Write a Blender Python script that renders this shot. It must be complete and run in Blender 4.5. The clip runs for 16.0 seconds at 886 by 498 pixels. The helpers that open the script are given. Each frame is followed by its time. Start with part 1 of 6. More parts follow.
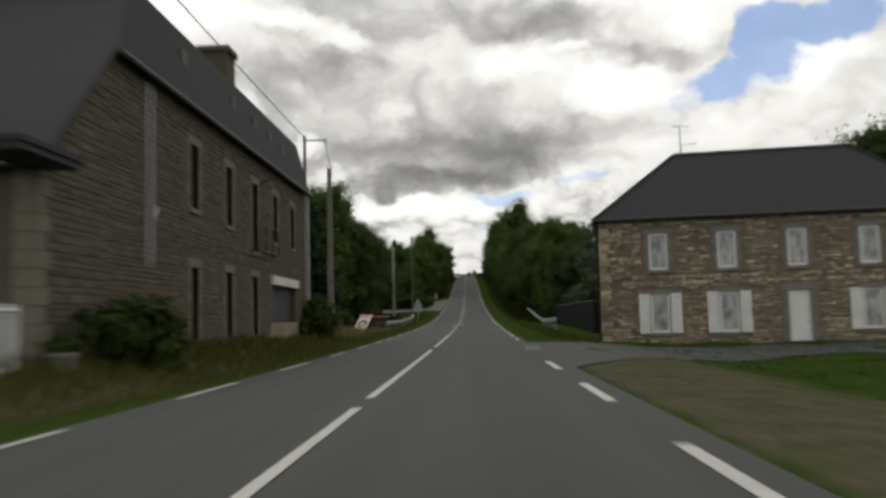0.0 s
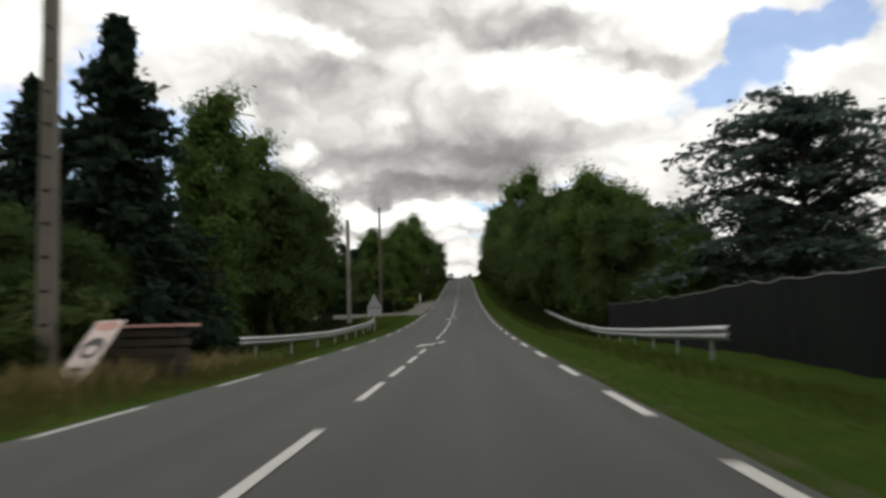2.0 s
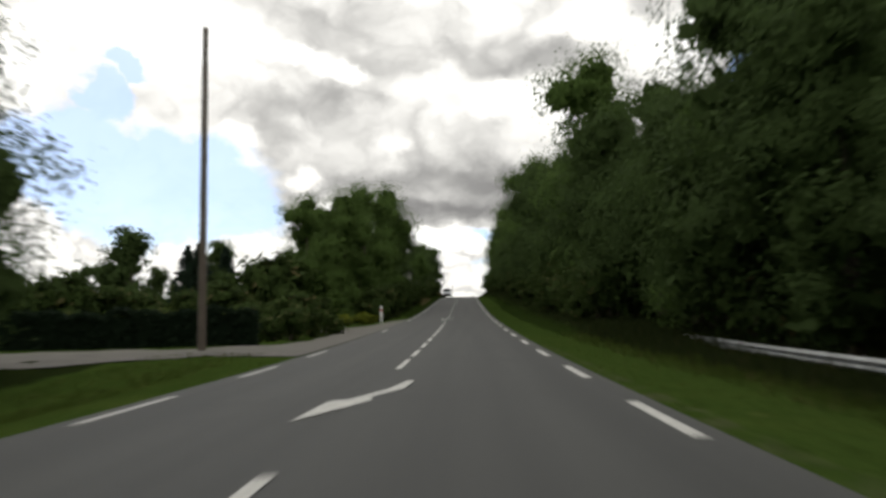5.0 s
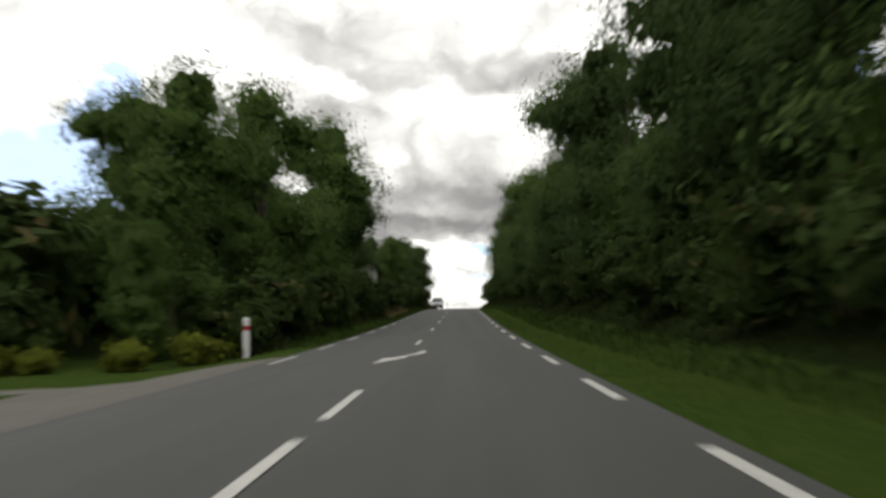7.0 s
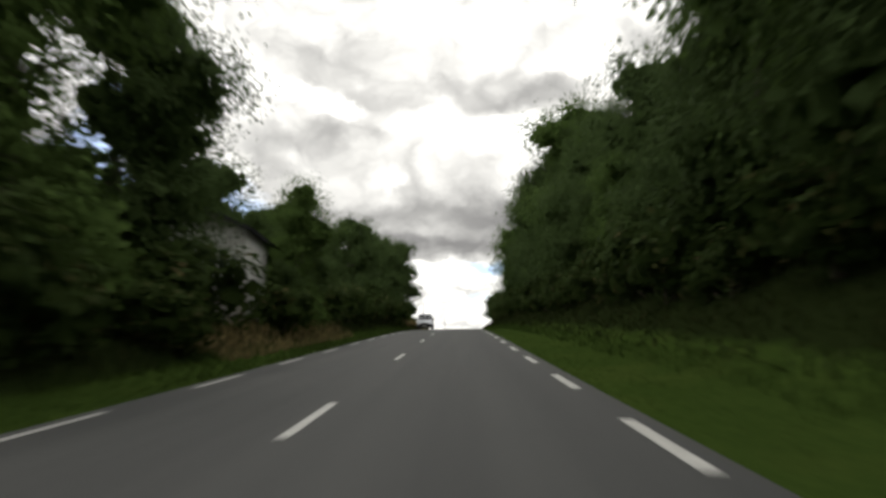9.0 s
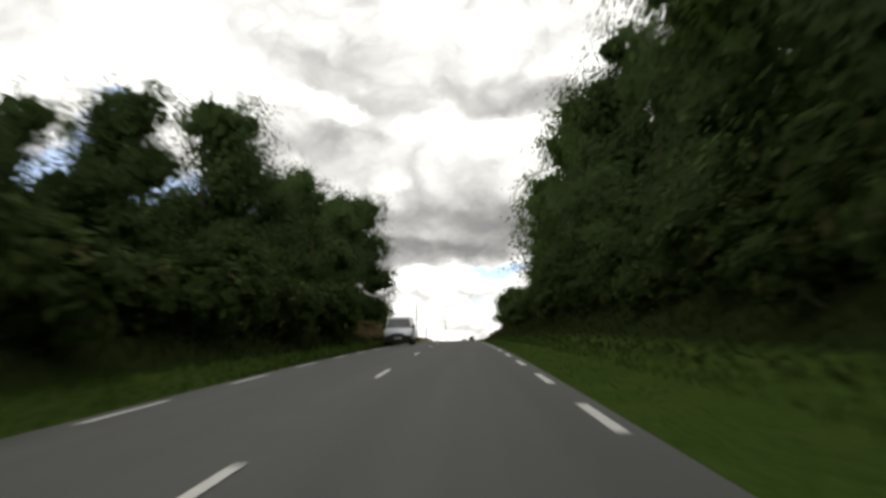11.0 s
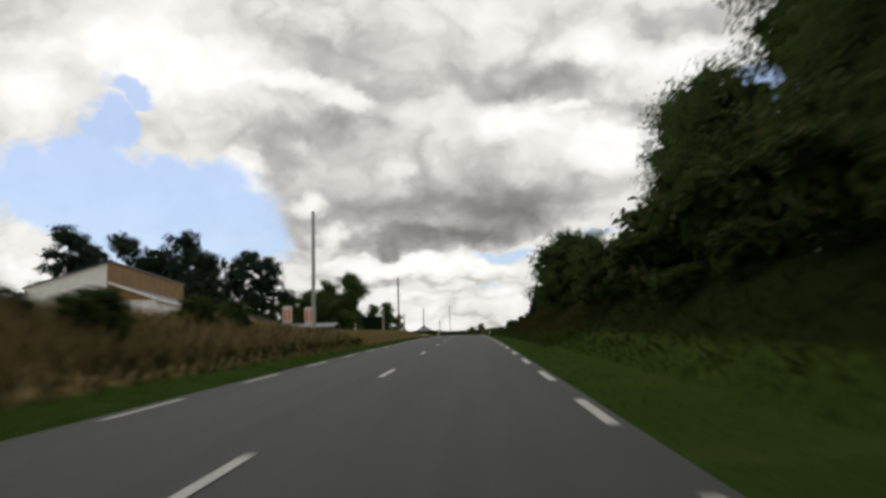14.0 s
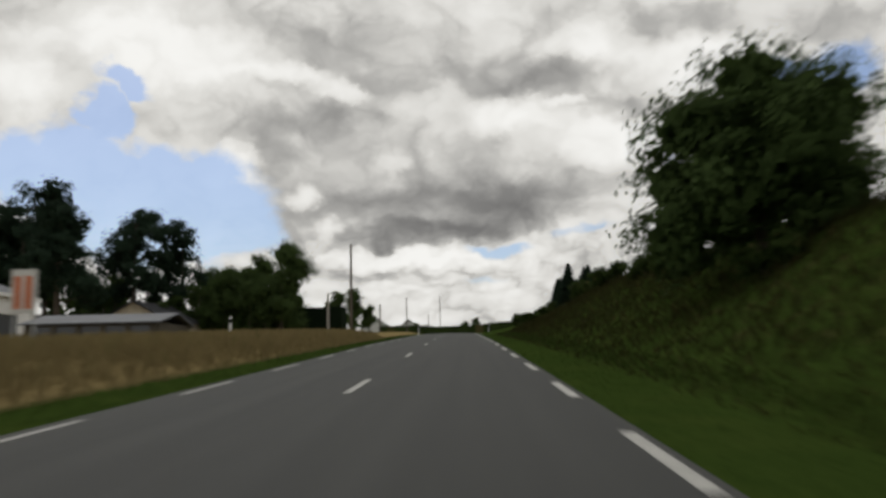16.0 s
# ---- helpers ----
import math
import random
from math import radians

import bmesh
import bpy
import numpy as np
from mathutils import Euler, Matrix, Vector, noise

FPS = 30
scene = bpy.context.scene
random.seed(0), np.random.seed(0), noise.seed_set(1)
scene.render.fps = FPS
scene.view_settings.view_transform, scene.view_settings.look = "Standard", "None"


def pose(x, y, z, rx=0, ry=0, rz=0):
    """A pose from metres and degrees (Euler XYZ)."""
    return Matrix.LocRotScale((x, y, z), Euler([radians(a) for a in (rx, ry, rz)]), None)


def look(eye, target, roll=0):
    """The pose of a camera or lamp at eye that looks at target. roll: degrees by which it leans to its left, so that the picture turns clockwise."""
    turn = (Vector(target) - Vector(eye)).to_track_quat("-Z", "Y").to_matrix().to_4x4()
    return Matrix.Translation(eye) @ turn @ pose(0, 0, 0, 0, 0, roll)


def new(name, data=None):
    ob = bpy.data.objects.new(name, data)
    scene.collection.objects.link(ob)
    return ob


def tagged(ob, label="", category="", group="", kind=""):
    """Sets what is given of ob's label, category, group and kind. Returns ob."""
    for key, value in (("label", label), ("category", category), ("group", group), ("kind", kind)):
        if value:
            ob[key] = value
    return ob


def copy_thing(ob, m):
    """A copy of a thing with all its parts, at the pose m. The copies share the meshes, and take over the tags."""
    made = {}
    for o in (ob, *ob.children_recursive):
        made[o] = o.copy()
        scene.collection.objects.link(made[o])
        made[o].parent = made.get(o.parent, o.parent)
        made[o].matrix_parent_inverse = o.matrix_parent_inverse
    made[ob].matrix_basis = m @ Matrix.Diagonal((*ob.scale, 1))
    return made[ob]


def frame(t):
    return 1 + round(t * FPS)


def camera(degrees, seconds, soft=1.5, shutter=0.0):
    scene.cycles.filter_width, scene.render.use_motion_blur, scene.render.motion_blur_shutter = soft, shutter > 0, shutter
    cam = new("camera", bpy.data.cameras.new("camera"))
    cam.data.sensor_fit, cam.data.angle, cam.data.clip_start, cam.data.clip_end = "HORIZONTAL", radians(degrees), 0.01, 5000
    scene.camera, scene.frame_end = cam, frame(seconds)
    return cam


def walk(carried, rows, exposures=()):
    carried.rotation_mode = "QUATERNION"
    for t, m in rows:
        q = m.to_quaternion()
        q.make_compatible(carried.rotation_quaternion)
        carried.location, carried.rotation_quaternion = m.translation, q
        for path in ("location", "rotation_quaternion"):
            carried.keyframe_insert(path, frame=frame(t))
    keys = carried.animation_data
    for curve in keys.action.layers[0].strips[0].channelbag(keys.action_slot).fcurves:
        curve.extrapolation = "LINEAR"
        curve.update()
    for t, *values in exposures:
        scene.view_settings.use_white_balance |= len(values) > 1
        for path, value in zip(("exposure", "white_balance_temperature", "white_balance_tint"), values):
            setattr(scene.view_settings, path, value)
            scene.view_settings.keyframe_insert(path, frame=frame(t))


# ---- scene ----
cam = camera(55.2, 16.0, 3.1, 0.6)
PATH = [
    (0.0, (-0.206, 0.000, 0.970), (-0.518, 9.961, 1.794), -1.41),
    (0.5, (-0.144, 9.700, 0.977), (-0.450, 19.663, 1.781), -1.60),
    (1.0, (-0.091, 19.400, 0.993), (-0.382, 29.363, 1.805), -1.64),
    (1.5, (-0.039, 29.100, 1.023), (-0.308, 39.060, 1.873), -1.63),
    (2.0, (0.009, 38.800, 1.074), (-0.250, 48.756, 1.976), -1.57),
    (2.5, (0.052, 48.550, 1.150), (-0.187, 58.503, 2.088), -1.56),
    (3.0, (0.083, 58.400, 1.254), (-0.153, 68.351, 2.211), -1.41),
    (3.5, (0.101, 68.350, 1.393), (-0.140, 78.294, 2.419), -1.26),
    (4.0, (0.103, 78.400, 1.576), (-0.126, 88.350, 2.553), -1.09),
    (4.5, (0.069, 88.550, 1.830), (-0.192, 98.482, 2.961), -1.15),
    (5.0, (0.037, 98.810, 2.174), (-0.239, 108.733, 3.386), -1.26),
    (5.5, (0.008, 109.190, 2.608), (-0.268, 119.103, 3.895), -1.32),
    (6.0, (-0.013, 119.690, 3.120), (-0.280, 129.595, 4.468), -1.31),
    (6.5, (-0.027, 130.310, 3.696), (-0.276, 140.209, 5.094), -1.25),
    (7.0, (-0.029, 141.050, 4.327), (-0.257, 150.951, 5.712), -1.17),
    (7.5, (-0.016, 151.851, 5.007), (-0.222, 161.741, 6.468), -1.17),
    (8.0, (0.005, 162.654, 5.740), (-0.194, 172.542, 7.219), -1.38),
    (8.5, (0.026, 173.459, 6.530), (-0.190, 183.334, 8.091), -1.45),
    (9.0, (0.034, 184.266, 7.373), (-0.179, 194.132, 8.987), -1.30),
    (9.5, (0.038, 195.074, 8.261), (-0.179, 204.933, 9.925), -1.27),
    (10.0, (0.040, 205.885, 9.180), (-0.184, 215.740, 10.862), -1.28),
    (10.5, (0.044, 216.698, 10.108), (-0.190, 226.553, 11.789), -1.28),
    (11.0, (0.052, 227.512, 11.025), (-0.192, 237.370, 12.686), -1.26),
    (11.5, (0.064, 238.329, 11.911), (-0.189, 248.199, 13.499), -1.27),
    (12.0, (0.078, 249.147, 12.757), (-0.180, 259.021, 14.322), -1.42),
    (12.5, (0.089, 259.968, 13.561), (-0.189, 269.845, 15.099), -1.70),
    (13.0, (0.088, 270.790, 14.320), (-0.213, 280.676, 15.798), -1.94),
    (13.5, (0.044, 281.614, 15.046), (-0.292, 291.496, 16.539), -1.87),
    (14.0, (-0.018, 292.441, 15.753), (-0.351, 302.322, 17.254), -1.61),
    (14.5, (-0.080, 303.269, 16.446), (-0.386, 313.154, 17.924), -1.64),
    (15.0, (-0.126, 314.099, 17.121), (-0.417, 323.990, 18.565), -1.80),
    (15.5, (-0.142, 324.931, 17.780), (-0.425, 334.828, 19.180), -1.62),
    (16.0, (-0.134, 335.765, 18.429), (-0.399, 345.659, 19.857), -1.14),
]
walk(cam, [(t, look(eye, target, roll)) for t, eye, target, roll in PATH], [(0.0, -0.42), (1.5, -0.27), (3.0, -0.14), (7.0, 0.08), (8.0, 0.16), (9.0, 0.10), (11.5, 0.0), (12.5, -0.12), (13.5, -0.38), (14.5, -0.58), (16.0, -0.70)])

# gaps, dark bellies and lit flanks of the clouds: heading x and height z at distance 1, half width, half height, soft core, weight
SKY_GAPS = [
    (-0.487, 0.242, 0.086, 0.073, 0.3, 1.00), (-0.372, 0.204, 0.134, 0.073, 0.4, 1.00), (-0.294, 0.173, 0.075, 0.046, 0.3, 0.90), (-0.416, 0.352, 0.037, 0.020, 0.2, 0.80),
    (-0.441, 0.315, 0.041, 0.032, 0.2, 0.90), (0.038, 0.146, 0.056, 0.012, 0.1, 0.62), (0.142, 0.157, 0.060, 0.012, 0.1, 0.50), (0.370, 0.321, 0.042, 0.060, 0.3, 0.68),
    (0.311, 0.278, 0.071, 0.035, 0.2, 0.62), (0.435, 0.345, 0.060, 0.046, 0.2, 0.66), (0.243, 0.257, 0.045, 0.028, 0.1, 0.46), (0.022, 0.105, 0.045, 0.009, 0.1, 0.40)]
SKY_DARK_LOW = [
    (-0.028, 0.203, 0.172, 0.032, 0.3, 0.70), (-0.064, 0.167, 0.112, 0.015, 0.4, 0.72), (-0.050, 0.255, 0.142, 0.046, 0.2, 0.22), (0.114, 0.208, 0.105, 0.020, 0.2, 0.36),
    (0.081, 0.179, 0.134, 0.013, 0.3, 0.36), (-0.206, 0.198, 0.045, 0.038, 0.1, 0.22), (-0.223, 0.261, 0.075, 0.031, 0.1, 0.22), (-0.309, 0.294, 0.127, 0.025, 0.2, 0.28),
    (-0.170, 0.306, 0.078, 0.021, 0.2, 0.34), (-0.097, 0.325, 0.019, 0.026, 0.1, 0.26), (-0.120, 0.125, 0.105, 0.007, 0.1, 0.24), (-0.570, 0.224, 0.045, 0.038, 0.1, 0.24),
    (-0.032, 0.099, 0.090, 0.007, 0.1, 0.22)]
SKY_DARK_HIGH = [
    (0.016, 0.358, 0.134, 0.035, 0.2, 0.42), (-0.111, 0.415, 0.119, 0.037, 0.2, 0.34), (0.114, 0.339, 0.097, 0.021, 0.3, 0.34), (0.210, 0.314, 0.090, 0.012, 0.3, 0.44),
    (0.252, 0.417, 0.097, 0.025, 0.2, 0.36), (-0.509, 0.391, 0.036, 0.023, 0.1, 0.22), (-0.517, 0.324, 0.082, 0.017, 0.1, 0.20), (0.064, 0.414, 0.082, 0.031, 0.1, 0.16),
    (0.438, 0.420, 0.090, 0.028, 0.1, 0.30), (-0.037, 0.520, 0.314, 0.046, 0.2, 0.30)]
SKY_LIGHT = [
    (0.169, 0.272, 0.071, 0.028, 0.4, 0.42), (0.062, 0.301, 0.052, 0.021, 0.4, 0.40), (-0.366, 0.393, 0.127, 0.032, 0.4, 0.40), (-0.564, 0.362, 0.052, 0.038, 0.2, 0.34),
    (-0.193, 0.215, 0.022, 0.014, 0.3, 0.50), (-0.163, 0.176, 0.013, 0.014, 0.2, 0.45), (-0.094, 0.141, 0.090, 0.011, 0.4, 0.46), (-0.026, 0.129, 0.056, 0.010, 0.4, 0.42),
    (-0.133, 0.340, 0.028, 0.012, 0.4, 0.42), (0.151, 0.395, 0.060, 0.023, 0.3, 0.34), (0.134, 0.314, 0.025, 0.007, 0.3, 0.45), (-0.201, 0.363, 0.063, 0.012, 0.3, 0.35),
    (0.289, 0.364, 0.067, 0.023, 0.4, 0.40), (0.416, 0.287, 0.054, 0.026, 0.4, 0.42), (-0.278, 0.255, 0.037, 0.015, 0.2, 0.34), (-0.092, 0.099, 0.119, 0.012, 0.3, 0.30)]


def EDGE_SHIFT(y):
    """How far the rhythm of the edge dashes has slipped along the road."""
    return float(np.interp(y, [30, 50, 115, 170, 200, 265, 300, 350], [3.25, 1.05, 1.05, 0.6, 0.6, 1.15, 1.45, 2.45]))


CENTRE_START = 166.5

# ---- world, sun ----
world = bpy.data.worlds.new("sky")
scene.world = world
world.use_nodes = True
wn, wl = world.node_tree.nodes, world.node_tree.links
wn.clear()


def wmath(op, a, b=None, c=None, clamp=False):
    n = wn.new("ShaderNodeMath")
    n.operation, n.use_clamp = op, clamp
    for slot, v in zip(n.inputs, (a, b, c)):
        if v is None:
            continue
        if isinstance(v, (int, float)):
            slot.default_value = v
        else:
            wl.new(v, slot)
    return n.outputs[0]


def wvec(op, a, b):
    n = wn.new("ShaderNodeVectorMath")
    n.operation = op
    for slot, v in zip(n.inputs, (a, b)):
        if isinstance(v, tuple):
            slot.default_value = v
        else:
            wl.new(v, slot)
    return n


def wramp(value, lo, hi, a=0.0, b=1.0):
    n = wn.new("ShaderNodeMapRange")
    n.interpolation_type = "SMOOTHSTEP"
    wl.new(value, n.inputs["Value"])
    n.inputs["From Min"].default_value, n.inputs["From Max"].default_value = lo, hi
    n.inputs["To Min"].default_value, n.inputs["To Max"].default_value = a, b
    return n.outputs["Result"]


def wnoise(vector, scale, detail, rough=0.55, distort=0.0):
    n = wn.new("ShaderNodeTexNoise")
    wl.new(vector, n.inputs["Vector"])
    n.inputs["Scale"].default_value, n.inputs["Detail"].default_value = scale, detail
    n.inputs["Roughness"].default_value, n.inputs["Distortion"].default_value = rough, distort
    return n.outputs["Fac"]


def wmix(fac, a, b):
    n = wn.new("ShaderNodeMix")
    n.data_type = "RGBA"
    for slot, v in ((n.inputs[0], fac), (n.inputs[6], a), (n.inputs[7], b)):
        if isinstance(v, tuple):
            slot.default_value = (*v, 1.0)
        elif isinstance(v, (int, float)):
            slot.default_value = v
        else:
            wl.new(v, slot)
    return n.outputs[2]


SUN_EL, SUN_AZ = radians(52), radians(-28)   # height, and turn from the road's heading (negative: to the left)
coord = wn.new("ShaderNodeTexCoord").outputs["Generated"]
sky = wn.new("ShaderNodeTexSky")
sky.sky_type, sky.sun_disc = "NISHITA", False
sky.sun_elevation, sky.sun_rotation = SUN_EL, SUN_AZ
sky.air_density, sky.dust_density, sky.ozone_density = 1.0, 1.2, 1.6
scaled = wn.new("ShaderNodeVectorMath")
scaled.operation = "MULTIPLY"
wl.new(sky.outputs[0], scaled.inputs[0])
scaled.inputs[1].default_value = (0.135, 0.146, 0.165)

# cloud field, slightly drawn out along the horizon
flat = wvec("MULTIPLY", coord, (1.0, 1.0, 1.3)).outputs[0]


def wbillow(vector, scale):
    """Rounded heads like those of heaped clouds, about 0 in the mean: high on a head, low in the folds between."""
    total = None
    for k, share in ((1.0, 1.0), (2.1, 0.55), (4.3, 0.3)):
        fold = wmath("MULTIPLY", wmath("ABSOLUTE", wmath("SUBTRACT", wnoise(vector, scale * k, 1.0, 0.4), 0.5)), 2.0 * share)
        total = fold if total is None else wmath("ADD", total, fold)
    return wmath("SUBTRACT", total, 0.36)


def wwarp(scale, detail, by):
    n = wn.new("ShaderNodeTexNoise")
    wl.new(flat, n.inputs["Vector"])
    n.inputs["Scale"].default_value, n.inputs["Detail"].default_value, n.inputs["Roughness"].default_value = scale, detail, 0.55
    return wvec("MULTIPLY", wvec("SUBTRACT", n.outputs["Color"], (0.5, 0.5, 0.5)).outputs[0], by).outputs[0]


warp = wvec("ADD", wwarp(6.0, 1.0, (0.07, 0.0, 0.06)), wwarp(22.0, 4.0, (0.050, 0.0, 0.045))).outputs[0]
warped = wvec("ADD", coord, warp).outputs[0]
rolled = wvec("ADD", flat, warp).outputs[0]
puff = wnoise(rolled, 7.0, 7.0, 0.55)
curd = wbillow(rolled, 10.0)


def blob(x, z, sx, sz, inner=0.0):
    """Soft patch of sky round the heading (x, 1, z), about sx wide and sz high; 1 in its middle."""
    c = Vector((x, 1.0, z)).normalized()
    k = Vector((x, 1.0, z)).length
    delta = wvec("MULTIPLY", wvec("SUBTRACT", warped, tuple(c)).outputs[0], (k / sx, 0.6, k / sz)).outputs[0]
    n = wn.new("ShaderNodeVectorMath")
    n.operation = "LENGTH"
    wl.new(delta, n.inputs[0])
    return wramp(n.outputs["Value"], 1.45, inner)


def gather(rows, op):
    out = None
    for *b, k in rows:
        v = wmath("MULTIPLY", blob(*b), k)
        out = v if out is None else wmath(op, out, v)
    return out


lights = gather(SKY_LIGHT, "ADD")
gaps = gather(SKY_GAPS, "MAXIMUM")
darks = wmath("ADD", gather(SKY_DARK_LOW, "ADD"), gather(SKY_DARK_HIGH, "ADD"))
cover = wmath("ADD", wmath("ADD", wmath("MULTIPLY", wmath("SUBTRACT", puff, 0.5), 0.9), wmath("MULTIPLY", curd, 0.45)), 0.72)
cover = wmath("SUBTRACT", cover, wmath("MULTIPLY", gaps, 1.45))
cloud = wmath("MAXIMUM", wramp(cover, -0.22, 0.34), 0.16)
tone = wmath("ADD", wmath("MULTIPLY", wmath("SUBTRACT", puff, 0.5), 0.55), 0.68)
tone = wmath("ADD", tone, wmath("MULTIPLY", curd, 0.34))
height = wn.new("ShaderNodeSeparateXYZ")
wl.new(coord, height.inputs[0])
small = wmath("MULTIPLY", wbillow(wvec("MULTIPLY", rolled, (1.0, 1.0, 1.5)).outputs[0], 22.0), wramp(height.outputs[2], 0.22, 0.10))
tone = wmath("ADD", tone, wmath("MULTIPLY", small, 0.42))
tone = wmath("SUBTRACT", wmath("ADD", tone, wmath("MULTIPLY", lights, 0.72)), wmath("MULTIPLY", darks, 0.50))
ramp = wn.new("ShaderNodeValToRGB")
ramp.color_ramp.interpolation = "B_SPLINE"
stops = ((0.0, (0.155, 0.153, 0.155)), (0.24, (0.25, 0.247, 0.246)), (0.46, (0.46, 0.455, 0.447)), (0.64, (0.74, 0.73, 0.71)), (0.84, (1.0, 0.985, 0.955)))
for e, (at_, c) in zip([ramp.color_ramp.elements[0], ramp.color_ramp.elements[1], *[ramp.color_ramp.elements.new(k) for k in (0.3, 0.5, 0.7)]], (stops[0], stops[4], *stops[1:4])):
    e.position, e.color = at_, (*c, 1.0)
wl.new(tone, ramp.inputs[0])
cloud_colour = wvec("MULTIPLY", ramp.outputs[0], (1.55, 1.54, 1.495)).outputs[0]
above = wmix(cloud, scaled.outputs[0], cloud_colour)
sep = wn.new("ShaderNodeSeparateXYZ")
wl.new(coord, sep.inputs[0])
low = wramp(sep.outputs[2], -0.02, 0.02)
whole = wmix(low, (0.10, 0.11, 0.08), above)
back = wn.new("ShaderNodeBackground")
wl.new(whole, back.inputs["Color"])
back.inputs["Strength"].default_value = 1.0
wl.new(back.outputs[0], wn.new("ShaderNodeOutputWorld").inputs["Surface"])

sun = new("sun", bpy.data.lights.new("sun", "SUN"))
sun.data.energy, sun.data.angle, sun.data.color = 0.5, radians(14), (1.0, 0.95, 0.87)
sun.matrix_world = look((0, 0, 60), Vector((0, 0, 60)) - Vector((math.sin(SUN_AZ) * math.cos(SUN_EL), math.cos(SUN_AZ) * math.cos(SUN_EL), math.sin(SUN_EL))))

# ---- materials ----


class Mat:
    """A principled material with a few helpers to lay noise over its colour and relief."""

    def __init__(self, name, rough=0.8, metal=0.0, spec=0.3):
        self.m = bpy.data.materials.new(name)
        self.m.use_nodes = True
        self.n, self.l = self.m.node_tree.nodes, self.m.node_tree.links
        self.p = self.n["Principled BSDF"]
        self.p.inputs["Roughness"].default_value = rough
        self.p.inputs["Metallic"].default_value = metal
        self.p.inputs["Specular IOR Level"].default_value = spec
        self.c = self.n.new("ShaderNodeTexCoord").outputs["Object"]

    def set(self, slot, v):
        if isinstance(v, tuple):
            slot.default_value = (*v, 1.0) if len(v) == 3 and slot.type == "RGBA" else v
        elif isinstance(v, (int, float)):
            slot.default_value = v
        else:
            self.l.new(v, slot)

    def world(self):
        return self.n.new("ShaderNodeNewGeometry").outputs["Position"]

    def stretch(self, vector, by):
        n = self.n.new("ShaderNodeVectorMath")
        n.operation = "MULTIPLY"
        self.l.new(vector, n.inputs[0])
        n.inputs[1].default_value = by
        return n.outputs[0]

    def noise(self, scale, detail=4.0, rough=0.6, vector=None, distort=0.0):
        n = self.n.new("ShaderNodeTexNoise")
        self.l.new(vector or self.c, n.inputs["Vector"])
        n.inputs["Scale"].default_value, n.inputs["Detail"].default_value = scale, detail
        n.inputs["Roughness"].default_value, n.inputs["Distortion"].default_value = rough, distort
        return n.outputs["Fac"]

    def ramp(self, v, lo, hi, a=0.0, b=1.0):
        n = self.n.new("ShaderNodeMapRange")
        self.l.new(v, n.inputs["Value"])
        n.inputs["From Min"].default_value, n.inputs["From Max"].default_value = lo, hi
        n.inputs["To Min"].default_value, n.inputs["To Max"].default_value = a, b
        return n.outputs["Result"]

    def mix(self, fac, a, b, blend="MIX"):
        n = self.n.new("ShaderNodeMix")
        n.data_type, n.blend_type = "RGBA", blend
        self.set(n.inputs[0], fac), self.set(n.inputs[6], a), self.set(n.inputs[7], b)
        return n.outputs[2]

    def math(self, op, a, b):
        n = self.n.new("ShaderNodeMath")
        n.operation = op
        self.set(n.inputs[0], a), self.set(n.inputs[1], b)
        return n.outputs[0]

    def rand(self, island=False):
        if island:
            return self.n.new("ShaderNodeNewGeometry").outputs["Random Per Island"]
        return self.n.new("ShaderNodeObjectInfo").outputs["Random"]

    def colour(self, v):
        self.set(self.p.inputs["Base Color"], v)
        return self

    def bump(self, v, strength=0.4, distance=0.01):
        n = self.n.new("ShaderNodeBump")
        n.inputs["Strength"].default_value, n.inputs["Distance"].default_value = strength, distance
        self.l.new(v, n.inputs["Height"])
        self.l.new(n.outputs[0], self.p.inputs["Normal"])
        return self


def plain(name, colour, rough=0.7, metal=0.0, grain=6.0, vary=0.25, spec=0.3, bump=0.15):
    """Paint, metal or plaster: one colour with dirt at two scales and slight relief."""
    k = Mat(name, rough, metal, spec)
    dark = tuple(c * (1 - vary) for c in colour)
    a = k.mix(k.ramp(k.noise(grain * 0.25, 5), 0.35, 0.7), dark, colour)
    b = k.mix(k.ramp(k.noise(grain * 4, 3), 0.45, 0.8, 0, vary), a, tuple(c * 0.6 for c in colour))
    k.colour(b)
    if bump:
        k.bump(k.noise(grain * 8, 3), bump, 0.01)
    return k.m


def make_asphalt():
    k = Mat("asphalt", 0.82, 0.0, 0.35)
    w = k.world()
    tracks = k.noise(1.0, 3, 0.5, k.stretch(w, (1.6, 0.03, 0.0)))
    base = k.mix(k.ramp(tracks, 0.35, 0.65), (0.028, 0.0295, 0.0285), (0.039, 0.0405, 0.0385))
    patch = k.noise(0.35, 5, 0.6, w)
    base = k.mix(k.ramp(patch, 0.52, 0.7, 0, 0.5), base, (0.027, 0.0275, 0.027))
    stone = k.noise(70, 2, 0.7, w)
    base = k.mix(k.ramp(stone, 0.5, 0.8, 0, 0.5), base, (0.064, 0.064, 0.062))
    k.colour(base)
    return k.bump(stone, 0.35, 0.006).m


def make_paint_line(name="road_paint", fresh=1.0):
    k = Mat(name, 0.7, 0.0, 0.3)
    w = k.world()
    worn = k.ramp(k.noise(9, 6, 0.7, w), 0.42, 0.68)
    k.colour(k.mix(k.math("MULTIPLY", worn, 0.55), tuple(c * fresh for c in (0.47, 0.465, 0.44)), (0.15, 0.15, 0.14)))
    return k.bump(k.noise(60, 2, 0.6, w), 0.2, 0.004).m


